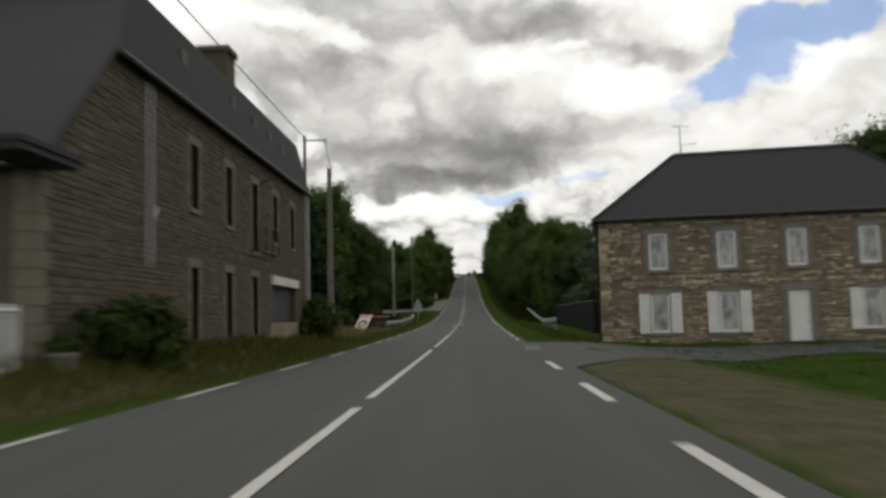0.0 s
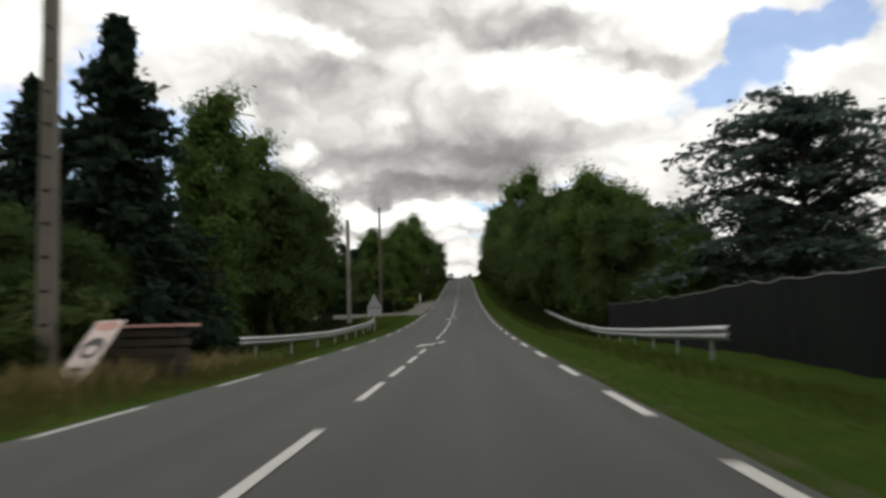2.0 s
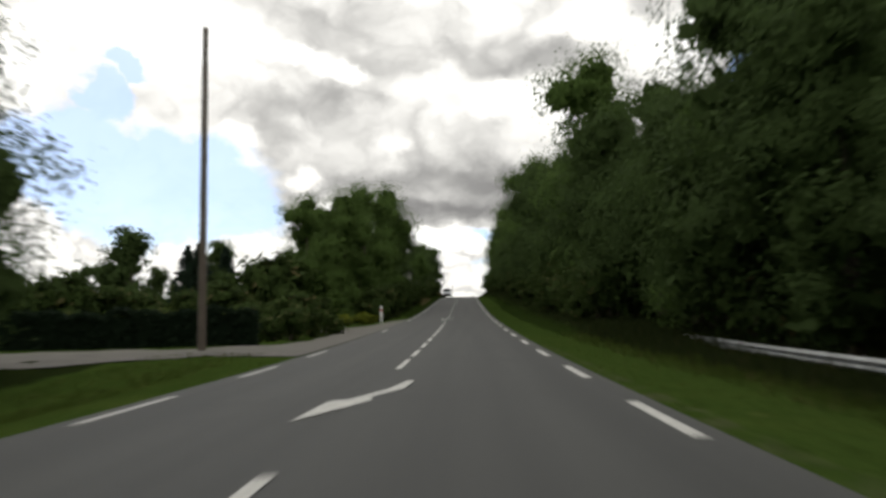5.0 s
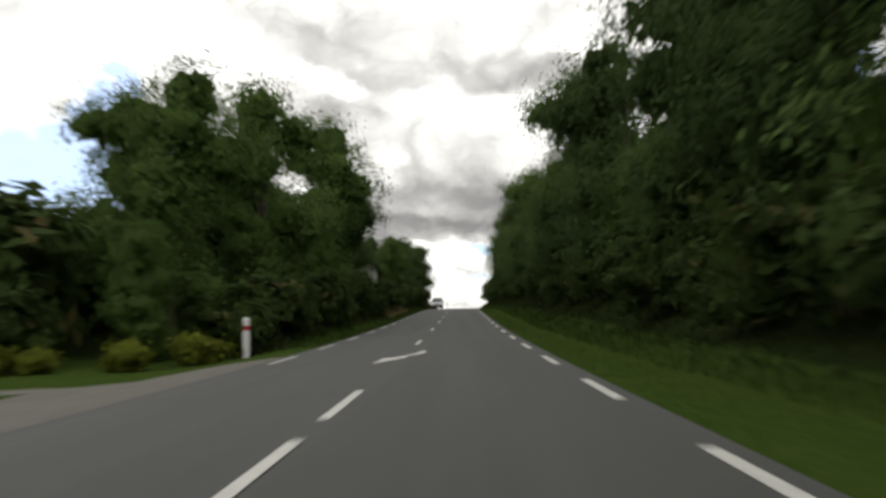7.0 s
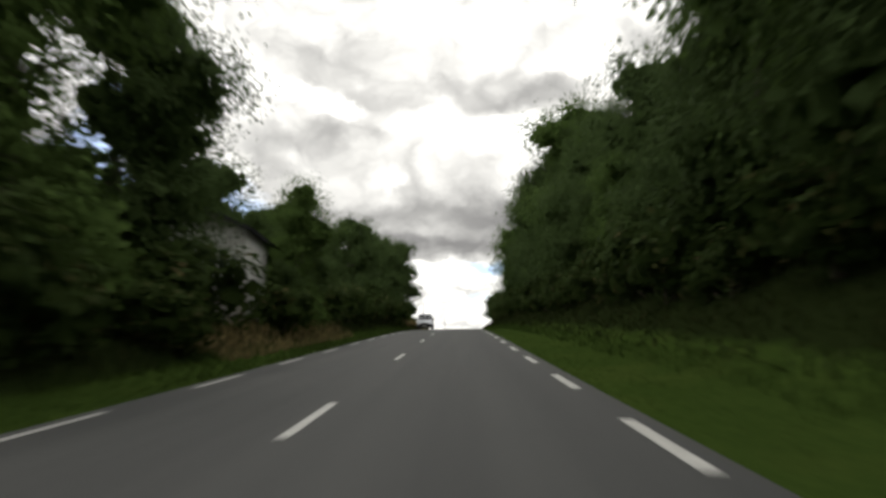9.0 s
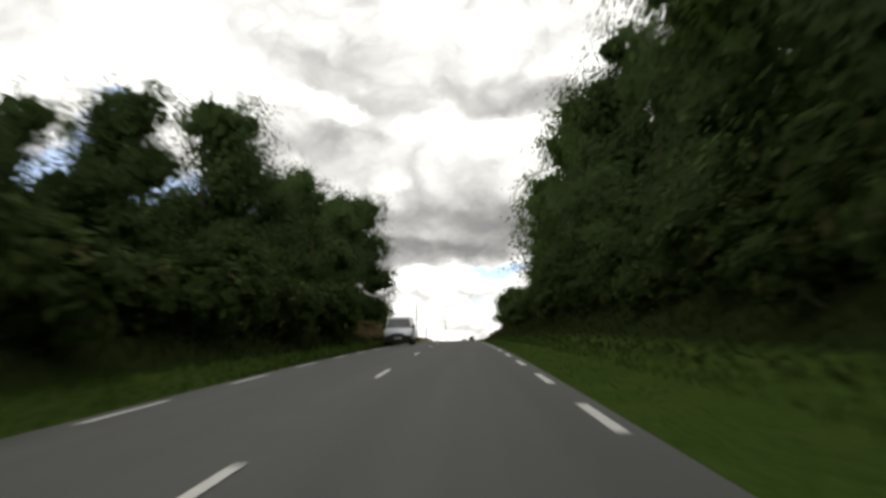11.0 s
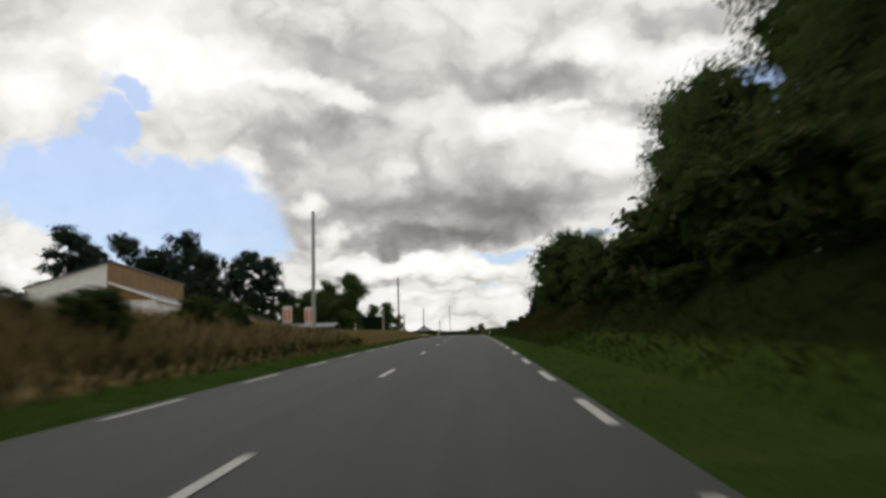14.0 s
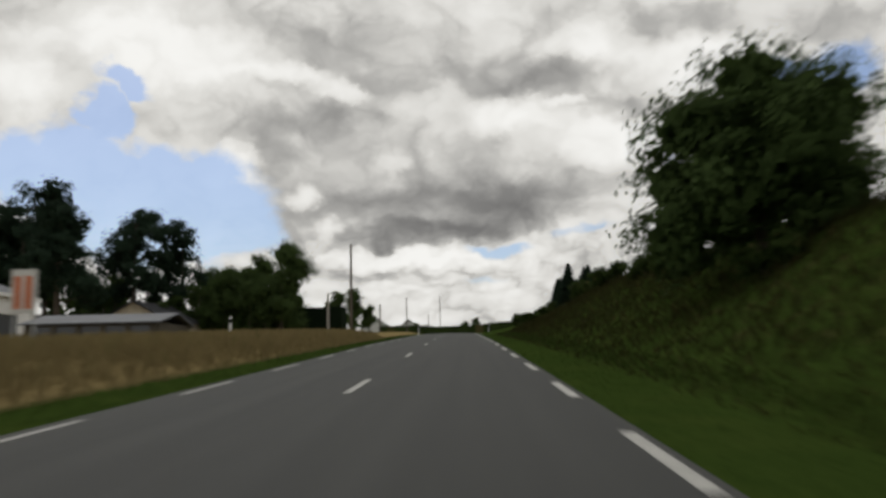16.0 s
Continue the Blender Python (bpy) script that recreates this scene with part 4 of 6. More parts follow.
def lay_stones(u0, u1, z0, z1, holes, course, length, seed, top=None):
    """Stones in uneven courses: (u0, u1, z0, z1) each, clear of the holes."""
    r = random.Random(seed)
    out, z = [], z0
    while z < z1 - 0.05:
        h = min(r.uniform(*course), z1 - z)
        u = u0
        while u < u1 - 0.06:
            w = min(r.uniform(*length), u1 - u)
            s = (u + 0.008, u + w - 0.008, z + 0.008 + r.uniform(-0.012, 0.012), z + h - 0.008 + r.uniform(-0.012, 0.012))
            clear = not any(s[0] < q[1] and s[1] > q[0] and s[2] < q[3] and s[3] > q[2] for q in holes)
            if clear and (top is None or s[3] < top((s[0] + s[1]) / 2) - 0.03):
                out.append(s)
            u += w
        z += h
    return out


def stone_mesh(name, stones, at, r, material, parent=None, proud=(0.006, 0.06)):
    verts, faces = [], []
    for a, b, c, d in stones:
        k = len(verts)
        p = r.uniform(*proud)
        i = min(0.03, (b - a) * 0.15)
        j = [r.uniform(-0.012, 0.012) for _ in range(8)]
        verts += [at(a, c, 0.02), at(b, c, 0.02), at(b, d, 0.02), at(a, d, 0.02)]
        verts += [at(a + i + j[0], c + i + j[1], -p), at(b - i + j[2], c + i + j[3], -p), at(b - i + j[4], d - i + j[5], -p), at(a + i + j[6], d - i + j[7], -p)]
        faces += [(k + 4, k + 5, k + 6, k + 7), (k, k + 1, k + 5, k + 4), (k + 1, k + 2, k + 6, k + 5), (k + 2, k + 3, k + 7, k + 6), (k + 3, k, k + 4, k + 7)]
    ob = raw(name, verts, faces, material, parent)
    bm = bmesh.new()
    bm.from_mesh(ob.data)
    bmesh.ops.recalc_face_normals(bm, faces=bm.faces)
    bm.to_mesh(ob.data)
    bm.free()
    return ob


def stone_wall(owner, wall_name, u0, u1, z0, z1, holes, at, thick, mortar, stone, course, length, seed, singles=0, top=None, extra=(), proud=(0.006, 0.06)):
    bm = wall_cells(bmesh.new(), u0, u1, z0, z1 if top is None else z0 + 0.01, holes, at, thick)
    wall = part(wall_name, bm, mortar, owner)
    stones = lay_stones(u0, u1, z0, z1, list(holes) + list(extra), course, length, seed, top)
    r = random.Random(seed)
    r.shuffle(stones)
    for s in stones[:singles]:
        stone_mesh("stone", [s], at, r, stone, wall, proud)
    tagged(stone_mesh("stonework", stones[singles:], at, r, stone, wall, proud), kind="stuff")
    return wall


def block_mesh(at, a, b, c, d, t0, t1):
    """A squared block over (a, b) by (c, d) of a wall, from depth t0 to t1, its arrises slightly knocked off."""
    bm = bmesh.new()
    q = [bm.verts.new(at(u, z, t)) for t in (t0, t1) for u, z in ((a, c), (b, c), (b, d), (a, d))]
    for f in ((0, 1, 2, 3), (7, 6, 5, 4), (0, 4, 5, 1), (1, 5, 6, 2), (2, 6, 7, 3), (3, 7, 4, 0)):
        bm.faces.new([q[i] for i in f])
    bmesh.ops.recalc_face_normals(bm, faces=bm.faces)
    return bm


def surround(owner, at, u0, u1, z0, z1, wide, material, sill=True):
    """Dressed stones round an opening: a lintel that carries the jamb stones and the sill as pieces."""
    head = part("stone_surround", block_mesh(at, u0 - wide * 1.3, u1 + wide * 1.3, z1, z1 + wide * 1.2, -0.035, 0.12), material, owner)
    z, flip = z0, 0
    while z < z1 - 0.02:
        h = min(0.34, z1 - z)
        e = wide * (1.25 if flip else 0.8)
        part("jamb_stone", block_mesh(at, u0 - e, u0, z + 0.006, z + h - 0.006, -0.03, 0.12), material, head)
        part("jamb_stone", block_mesh(at, u1, u1 + e, z + 0.006, z + h - 0.006, -0.03, 0.12), material, head)
        z, flip = z + h, 1 - flip
    if sill:
        part("sill", block_mesh(at, u0 - wide * 0.6, u1 + wide * 0.6, z0 - 0.14, z0, -0.08, 0.12), material, head)
    return head


def window_unit(owner, at, u0, u1, z0, z1, frame_mat, pane_mat, bars=1, deep=0.16, name="window", rail=True, w=0.07):
    """A wooden window set back in its opening: frame with mullion and rails, and a pane in each light."""
    bm = bmesh.new()

    def block(a, b, c, d, t0, t1):
        q = [bm.verts.new(at(u, z, t)) for t in (t0, t1) for u, z in ((a, c), (b, c), (b, d), (a, d))]
        for f in ((0, 1, 2, 3), (7, 6, 5, 4), (0, 4, 5, 1), (1, 5, 6, 2), (2, 6, 7, 3), (3, 7, 4, 0)):
            bm.faces.new([q[i] for i in f])
    for a, b, c, d in ((u0, u0 + w, z0, z1), (u1 - w, u1, z0, z1), (u0 + w, u1 - w, z0, z0 + w), (u0 + w, u1 - w, z1 - w, z1)):
        block(a, b, c, d, deep - 0.05, deep + 0.02)
    mid = (u0 + u1) / 2
    if bars:
        block(mid - 0.035, mid + 0.035, z0 + w, z1 - w, deep - 0.045, deep + 0.02)
    if rail:
        zr = z0 + (z1 - z0) * 0.62
        block(u0 + w, mid - 0.036, zr - 0.02, zr + 0.02, deep - 0.03, deep + 0.015)
        block(mid + 0.036, u1 - w, zr - 0.02, zr + 0.02, deep - 0.03, deep + 0.015)
    bmesh.ops.recalc_face_normals(bm, faces=bm.faces)
    win = part(name, bm, frame_mat, owner)
    for a, b in (((u0 + w, mid - 0.035), (mid + 0.035, u1 - w)) if bars else ((u0 + w, u1 - w),)):
        pb = bmesh.new()
        vs = [pb.verts.new(at(u, z, deep + t)) for t in (0.0, 0.008) for u, z in ((a, z0 + w), (b, z0 + w), (b, z1 - w), (a, z1 - w))]
        for f in ((0, 1, 2, 3), (7, 6, 5, 4), (0, 4, 5, 1), (1, 5, 6, 2), (2, 6, 7, 3), (3, 7, 4, 0)):
            pb.faces.new([vs[i] for i in f])
        bmesh.ops.recalc_face_normals(pb, faces=pb.faces)
        part("pane", pb, pane_mat, win)
    return win


def leaf_shutter(owner, at, u0, u1, z0, z1, material, lift=0.07):
    """A boarded shutter folded flat on the wall, with grooves between boards and two ledges."""
    bm = bmesh.new()

    def block(a, b, c, d, t0, t1):
        q = [bm.verts.new(at(u, z, t)) for t in (t0, t1) for u, z in ((a, c), (b, c), (b, d), (a, d))]
        for f in ((0, 1, 2, 3), (7, 6, 5, 4), (0, 4, 5, 1), (1, 5, 6, 2), (2, 6, 7, 3), (3, 7, 4, 0)):
            bm.faces.new([q[i] for i in f])
    n = 4
    for i in range(n):
        a = u0 + (u1 - u0) * i / n
        block(a + 0.006, a + (u1 - u0) / n - 0.006, z0, z1, -lift, -lift + 0.028)
    for f in (0.18, 0.82):
        z = z0 + (z1 - z0) * f
        block(u0 + 0.02, u1 - 0.02, z - 0.05, z + 0.05, -lift - 0.022, -lift - 0.001)
    bmesh.ops.recalc_face_normals(bm, faces=bm.faces)
    return part("shutter", bm, material, owner)


def slab(outline, thick):
    """A flat sheet with thickness from corner points in order."""
    bm = bmesh.new()
    f = bm.faces.new([bm.verts.new(p) for p in outline])
    bm.normal_update()
    if f.normal.z < 0:
        f.normal_flip()
    n = f.normal.copy()
    low = [bm.verts.new(v.co - n * thick) for v in f.verts]
    top = list(f.verts)
    bm.faces.new(low[::-1])
    for i in range(len(top)):
        j = (i + 1) % len(top)
        bm.faces.new((top[i], low[i], low[j], top[j]))
    bmesh.ops.recalc_face_normals(bm, faces=bm.faces)
    return bm


# ---- the stone house at the side road ----
HOUSE = thing("stone_house", (5.75, 38.8, -0.72), "two-storey granite rubble house with white shutters and a slate hip roof", "house", turn=-9.0)
HW, HD, HE, HR = 15.5, 7.4, 6.05, 9.5


def front(u, z, d):
    return (u, d, z)


def side(u, z, d):
    return (d, u, z)


ups = [(2.16 + 2.96 * k, 2.98 + 2.96 * k, 3.66, 5.30) for k in range(5)]
downs = [(2.16, 2.98, 0.84, 2.56), (5.12, 5.94, 0.82, 2.58), (11.04, 11.86, 0.86, 2.58), (14.0, 14.82, 0.86, 2.58)]
entry = (8.02, 8.94, 0.14, 2.62)
front_holes = ups + downs + [entry]
around = [(a - 0.28, b + 0.28, c - 0.16, d + 0.26) for a, b, c, d in front_holes]
stone_wall(HOUSE, "wall_front", 0.0, HW, -0.9, HE, front_holes, front, 0.5, MORTAR, GRANITE, (0.07, 0.17), (0.16, 0.46), 3, 260, extra=around)
side_holes = [(3.2, 4.0, 3.66, 5.25), (3.2, 4.0, 0.9, 2.55)]
stone_wall(HOUSE, "wall_side", 0.5, 5.1, -0.9, HE, side_holes, side, 0.5, MORTAR, GRANITE, (0.07, 0.17), (0.16, 0.46), 5, 40, extra=[(a - 0.1, b + 0.1, c - 0.12, d + 0.12) for a, b, c, d in side_holes])
part("wall_rendered", a_box(0.0, 0.5, 5.1, HD, -0.9, HE), RENDER_WALL, HOUSE, "cream rendered strip of wall at the rear corner")
part("wall_back", a_box(0.5, HW, HD - 0.5, HD, -0.9, HE), MORTAR, HOUSE)
part("wall_end", a_box(HW - 0.5, HW, 0.5, HD - 0.5, -0.9, HE), MORTAR, HOUSE)
bm = bmesh.new()
for k in range(19):
    e = 0.42 if k % 2 else 0.27
    box(bm, -0.03, e, -0.035, 0.30 if k % 2 else 0.46, -0.7 + 0.35 * k, -0.7 + 0.35 * k + 0.335)
part("quoins", bm, GRANITE, HOUSE, "rough granite corner stones")
for h in ups:
    surround(HOUSE, front, *h, 0.17, DRESSED)
    window_unit(HOUSE, front, *h, WHITE, NET, rail=False, bars=0, deep=0.08, w=0.10)
for i, h in enumerate(downs):
    surround(HOUSE, front, *h, 0.16, DRESSED)
    window_unit(HOUSE, front, *h, WHITE, NET, rail=False, bars=0, deep=0.08, w=0.10)
    leaf_shutter(HOUSE, front, h[0] - 0.52, h[0] - 0.04, h[2] - 0.02, h[3] + 0.04, WHITE)
    leaf_shutter(HOUSE, front, h[1] + 0.04, h[1] + 0.52, h[2] - 0.02, h[3] + 0.04, WHITE)
surround(HOUSE, front, *entry, 0.22, DRESSED, sill=False)
door = part("door", box(box(box(a_box(entry[0], entry[1], 0.10, 0.16, entry[2], entry[3]), entry[0] + 0.12, entry[1] - 0.12, 0.085, 0.11, 0.35, 1.15, 0.01), entry[0] + 0.12, entry[1] - 0.12, 0.085, 0.11, 1.35, 2.4, 0.01), 8.05, 8.9, -0.3, 0.1, 0.02, 0.13), WHITE, HOUSE, "plain white front door")
part("handle", rod(bmesh.new(), (8.82, 0.03, 1.2), (8.82, 0.105, 1.2), 0.025), DARKMETAL, door)
for h in side_holes:
    surround(HOUSE, side, *h, 0.12, DRESSED)
    window_unit(HOUSE, side, *h, WHITE, GLASS, rail=False)
    leaf_shutter(HOUSE, side, h[0] - 0.5, h[0] - 0.04, h[2] - 0.02, h[3] + 0.04, WHITE)
    leaf_shutter(HOUSE, side, h[1] + 0.04, h[1] + 0.5, h[2] - 0.02, h[3] + 0.04, WHITE)
ov = 0.22
A, B, C, D = (-ov, -ov, HE - 0.02), (HW + ov, -ov, HE - 0.02), (HW + ov, HD + ov, HE - 0.02), (-ov, HD + ov, HE - 0.02)
R1, R2 = (3.75, HD / 2, HR), (HW - 3.75, HD / 2, HR)
roof = part("roof", slab([A, B, R2, R1], 0.09), SLATE, HOUSE)
for outline in ([D, A, R1], [C, D, R1, R2], [B, C, R2]):
    part("roof_slope", slab(outline, 0.09), SLATE, roof)
bm = bmesh.new()
for a, b in ((R1, R2), (A, R1), (D, R1), (B, R2), (C, R2)):
    rod(bm, Vector(a) + Vector((0, 0, 0.03)), Vector(b) + Vector((0, 0, 0.03)), 0.07, 0.07, 6)
part("ridge_cap", bm, SLATE, roof)
bm = bmesh.new()
rod(bm, (-ov, -ov - 0.06, HE - 0.08), (HW + ov, -ov - 0.06, HE - 0.08), 0.07, 0.07, 8)
rod(bm, (-ov - 0.06, -ov, HE - 0.08), (-ov - 0.06, HD + ov, HE - 0.08), 0.07, 0.07, 8)
part("gutter", bm, DARKMETAL, HOUSE)
bm = bmesh.new()
rod(bm, (-0.1, 0.38, HE - 0.1), (-0.1, 0.38, -0.3), 0.05, 0.05, 8)
part("downpipe", bm, DARKWOOD, HOUSE)
bm = bmesh.new()
rod(bm, (4.1, HD / 2, HR - 0.1), (4.1, HD / 2, HR + 1.5), 0.03, 0.02, 6)
rod(bm, (3.7, HD / 2, HR + 1.45), (4.5, HD / 2, HR + 1.4), 0.012, 0.012, 5)
for k in range(7):
    rod(bm, (3.75 + 0.12 * k, HD / 2 - 0.25, HR + 1.44), (3.75 + 0.12 * k, HD / 2 + 0.25, HR + 1.44), 0.008, 0.008, 4)
rod(bm, (4.1, HD / 2, HR + 0.45), (4.9, HD / 2, HR + 0.55), 0.012, 0.012, 5)
for k in range(5):
    rod(bm, (4.45 + 0.1 * k, HD / 2 - 0.2, HR + 0.52), (4.45 + 0.1 * k, HD / 2 + 0.2, HR + 0.52), 0.008, 0.008, 4)
part("aerial", bm, DARKMETAL, HOUSE, "thin metal television aerial")

# ---- the long stone building by the road ----
FARM = thing("stone_building", (-8.1, 15.1, 0.0), "long weathered stone building with a steep slate mansard roof", "building")
FL, FE = 25.5, 7.15


def facade(u, z, d):
    return (-d, u, z)


def farm_top(u):
    return 7.1 if u > 3.1 else 4.25 + 0.92 * u


uppers = [(8.5, 9.25, 4.3, 6.15), (12.0, 12.75, 4.2, 6.13), (15.3, 16.15, 3.6, 6.12), (18.6, 19.35, 4.2, 6.15), (21.9, 22.65, 4.25, 6.12)]
lowers = [(8.55, 9.25, 0.55, 2.62), (12.0, 12.75, 0.55, 2.66), (15.3, 16.1, 0.55, 2.68)]
garage = (18.5, 22.9, 1.0, 2.5)
farm_holes = uppers + lowers + [garage]
around = [(a - 0.26, b + 0.26, c - 0.16, d + 0.26) for a, b, c, d in uppers + lowers] + [(18.2, 23.2, 0.4, 2.9)]
stone_wall(FARM, "wall_front", 3.1, FL, -0.4, FE, farm_holes, facade, 0.55, OLD_MORTAR, OLD_STONE, (0.08, 0.18), (0.14, 0.46), 11, 260, extra=around, proud=(0.006, 0.034))
bm = bmesh.new()
low_end = [bm.verts.new(facade(u, z, d)) for d in (0, 0.55) for u, z in ((0, -0.4), (3.1, -0.4), (3.1, 7.1), (0, 4.25))]
for f in ((0, 1, 2, 3), (7, 6, 5, 4), (0, 4, 5, 1), (1, 5, 6, 2), (2, 6, 7, 3), (3, 7, 4, 0)):
    bm.faces.new([low_end[i] for i in f])
bmesh.ops.recalc_face_normals(bm, faces=bm.faces)
near_wall = part("wall_near", bm, OLD_MORTAR, FARM)
tagged(stone_mesh("stonework", lay_stones(0.5, 3.1, -0.4, 7.0, [], (0.10, 0.22), (0.14, 0.5), 12, farm_top), facade, random.Random(4), OLD_STONE, near_wall, (0.006, 0.034)), kind="stuff")
part("wall_far", a_box(-8.5, -0.55, FL - 0.5, FL, -0.4, FE), OLD_MORTAR, FARM)
part("wall_end", a_box(-8.5, -0.55, 0.0, 0.5, -0.4, 4.2), OLD_MORTAR, FARM)
part("wall_back", a_box(-9.0, -8.5, 0.0, FL, -0.4, FE), OLD_MORTAR, FARM)
bm = bmesh.new()
for k in range(13):
    e = 0.5 if k % 2 else 0.32
    box(bm, -0.4, 0.04, -0.03, e, -0.3 + 0.34 * k, -0.3 + 0.34 * k + 0.325)
part("quoins", bm, OLD_DRESSED, FARM, "pale dressed corner stones")
bm = bmesh.new()
for k in range(20):
    e = 0.5 if k % 2 else 0.32
    box(bm, -0.4, 0.035, FL - e, FL + 0.03, 0.1 + 0.34 * k, 0.1 + 0.34 * k + 0.325)
part("quoins", bm, OLD_STONE, FARM)
for h in uppers:
    surround(FARM, facade, *h, 0.2, OLD_DRESSED)
    window_unit(FARM, facade, *h, DARKWOOD, GLASS, deep=0.22)
for h in lowers:
    surround(FARM, facade, *h, 0.2, OLD_DRESSED, sill=False)
    part("door", a_box(-0.3, -0.22, h[0], h[1], h[2], h[3]), DARKWOOD, FARM, "dark wooden door")
shut = part("garage_door", a_box(-0.34, -0.26, garage[0], garage[1], garage[2], garage[3]), BLUEGREY, FARM, "blue-grey recessed garage door")
for k in range(6):
    part("slat", a_box(-0.26, -0.235, garage[0] + 0.1, garage[1] - 0.1, garage[2] + 0.1 + 0.21 * k, garage[2] + 0.30 + 0.21 * k), BLUEGREY, shut)
part("plinth", a_box(-0.05, 0.03, garage[0] - 0.5, garage[1] + 0.4, -0.4, garage[2] - 0.01, 0.01), STAINED, FARM, "stained cream rendered plinth")
part("lintel", a_box(-0.2, 0.12, garage[0] - 0.25, garage[1] + 0.3, garage[3] + 0.002, garage[3] + 0.36, 0.02), OFFWHITE, FARM, "long white painted lintel over the garage")
bm = bmesh.new()
for z in (3.62, 4.1, 4.6):
    rod(bm, (0.35, 15.1, z), (0.35, 18.1, z), 0.025, 0.025, 6)
for u in (15.1, 16.1, 17.1, 18.1):
    rod(bm, (0.35, u, 3.6), (0.35, u, 4.62), 0.025, 0.025, 6)
    rod(bm, (-0.02, u, 3.62), (0.36, u, 3.62), 0.03, 0.03, 6)
part("balcony_rail", bm, DARKMETAL, FARM, "rusty metal rail before the loading door")
bm = bmesh.new()
rod(bm, (-0.02, 16.1, 6.1), (0.55, 16.0, 6.35), 0.03, 0.03, 6)
rod(bm, (0.55, 16.0, 6.35), (0.85, 16.0, 6.2), 0.03, 0.03, 6)
part("lamp_arm", bm, DARKMETAL, FARM)
steep = part("roof", slab([(0.2, 3.05, FE), (0.2, FL + 0.1, FE), (-0.4, FL - 0.05, 9.55), (-0.4, 5.2, 9.55)], 0.1), SLATE, FARM)
part("roof_slope", slab([(-0.4, 5.2, 9.55), (-0.4, FL - 0.05, 9.55), (-4.5, FL - 0.4, 10.5), (-4.5, 5.6, 10.5)], 0.08), SLATE, steep)
part("roof_slope", slab([(-9.2, 3.05, FE), (-9.2, FL + 0.1, FE), (-4.5, FL - 0.4, 10.5), (-4.5, 5.6, 10.5)], 0.08), SLATE, steep)
part("roof_slope", slab([(0.25, -0.35, 3.95), (-9.2, -0.35, 3.95), (-9.0, 5.3, 9.5), (-0.4, 5.3, 9.5), (0.2, 3.05, 7.2)], 0.1), SLATE, steep)
part("gable", slab([(0.1, FL - 0.02, FE), (-9.0, FL - 0.02, FE), (-4.5, FL - 0.3, 10.45), (-0.42, FL - 0.1, 9.5)], 0.1), SLATE, steep)
bm = bmesh.new()
rod(bm, (0.27, 3.0, FE - 0.06), (0.27, FL + 0.1, FE - 0.06), 0.08, 0.08, 8)
part("gutter", bm, DARKMETAL, FARM)
for u in (5.15, 5.55):
    bm = bmesh.new()
    rod(bm, (0.07, u, FE - 0.1), (0.07, u, 2.4), 0.028, 0.028, 8)
    if u > 5.4:
        rod(bm, (0.07, u, 3.6), (0.07, u + 0.3, 3.95), 0.038, 0.038, 8)
    part("downpipe", bm, ZINC, FARM, "pale zinc downpipe")
for u, x, radius in ((FL - 0.1, 0.13, 0.055), (FL - 0.62, 0.08, 0.03)):
    part("downpipe", rod(bmesh.new(), (x, u, FE - 0.1), (x, u, 0.4), radius, radius, 8), ZINC, FARM, "pale zinc downpipe")
for u, z in ((8.2, 8.6), (13.2, 8.6), (16.0, 8.5), (18.4, 8.5), (20.6, 8.4)):
    x = 0.2 - 0.6 * (z - FE) / 2.4
    part("skylight", a_box(x - 0.02, x + 0.07, u, u + 0.36, z - 0.22, z + 0.22, 0.015), GREYPOLE, steep, "small zinc-framed skylight")
part("chimney", box(a_box(-2.9, -1.75, 18.3, 19.5, 9.5, 12.05, 0.02), -3.0, -1.65, 18.2, 19.6, 12.05, 12.3, 0.02), OLD_STONE, FARM, "square stone chimney stack")
part("canopy", box(a_box(-0.2, 0.75, -1.9, 0.35, 4.02, 4.14, 0.01), -0.2, 0.7, -1.85, 0.3, 3.9, 4.015), SLATE, FARM, "small slate door canopy")

gate = thing("gate", (-7.75, 13.9, float(land(-7.75, 13.9))), "white painted metal gate beside the stone building", "gate")
bm = bmesh.new()
bm.free()
for z in (0.12, 1.1):
    part("rail", rod(bmesh.new(), (0, -1.1, z), (0, 0.0, z), 0.03, 0.03, 6), WHITE, gate)
for k in range(9):
    part("bar", rod(bmesh.new(), (0, -1.1 + 0.1375 * k, 0.02), (0, -1.1 + 0.1375 * k, 1.2), 0.016, 0.016, 6), WHITE, gate)
pot = thing("planter", (-7.5, 15.0, float(land(-7.5, 15.0))), "pale stone garden planter with a small leafy plant", "planter")
bm = bmesh.new()
rod(bm, (0, 0, 0), (0, 0, 0.08), 0.17, 0.17, 14)
rod(bm, (0, 0, 0.08), (0, 0, 0.36), 0.17, 0.27, 14)
rod(bm, (0, 0, 0.36), (0, 0, 0.42), 0.30, 0.30, 14)
part("bowl", bm, DRESSED, pot)
quads("foliage", broad_crown([(0, 0, 0.5, 0.22, 0.22, 0.14)], 26, 16, 0.06, 0.06, 20), LEAF_BUSH, pot)

# ---- hedge, fence and rails on the right ----


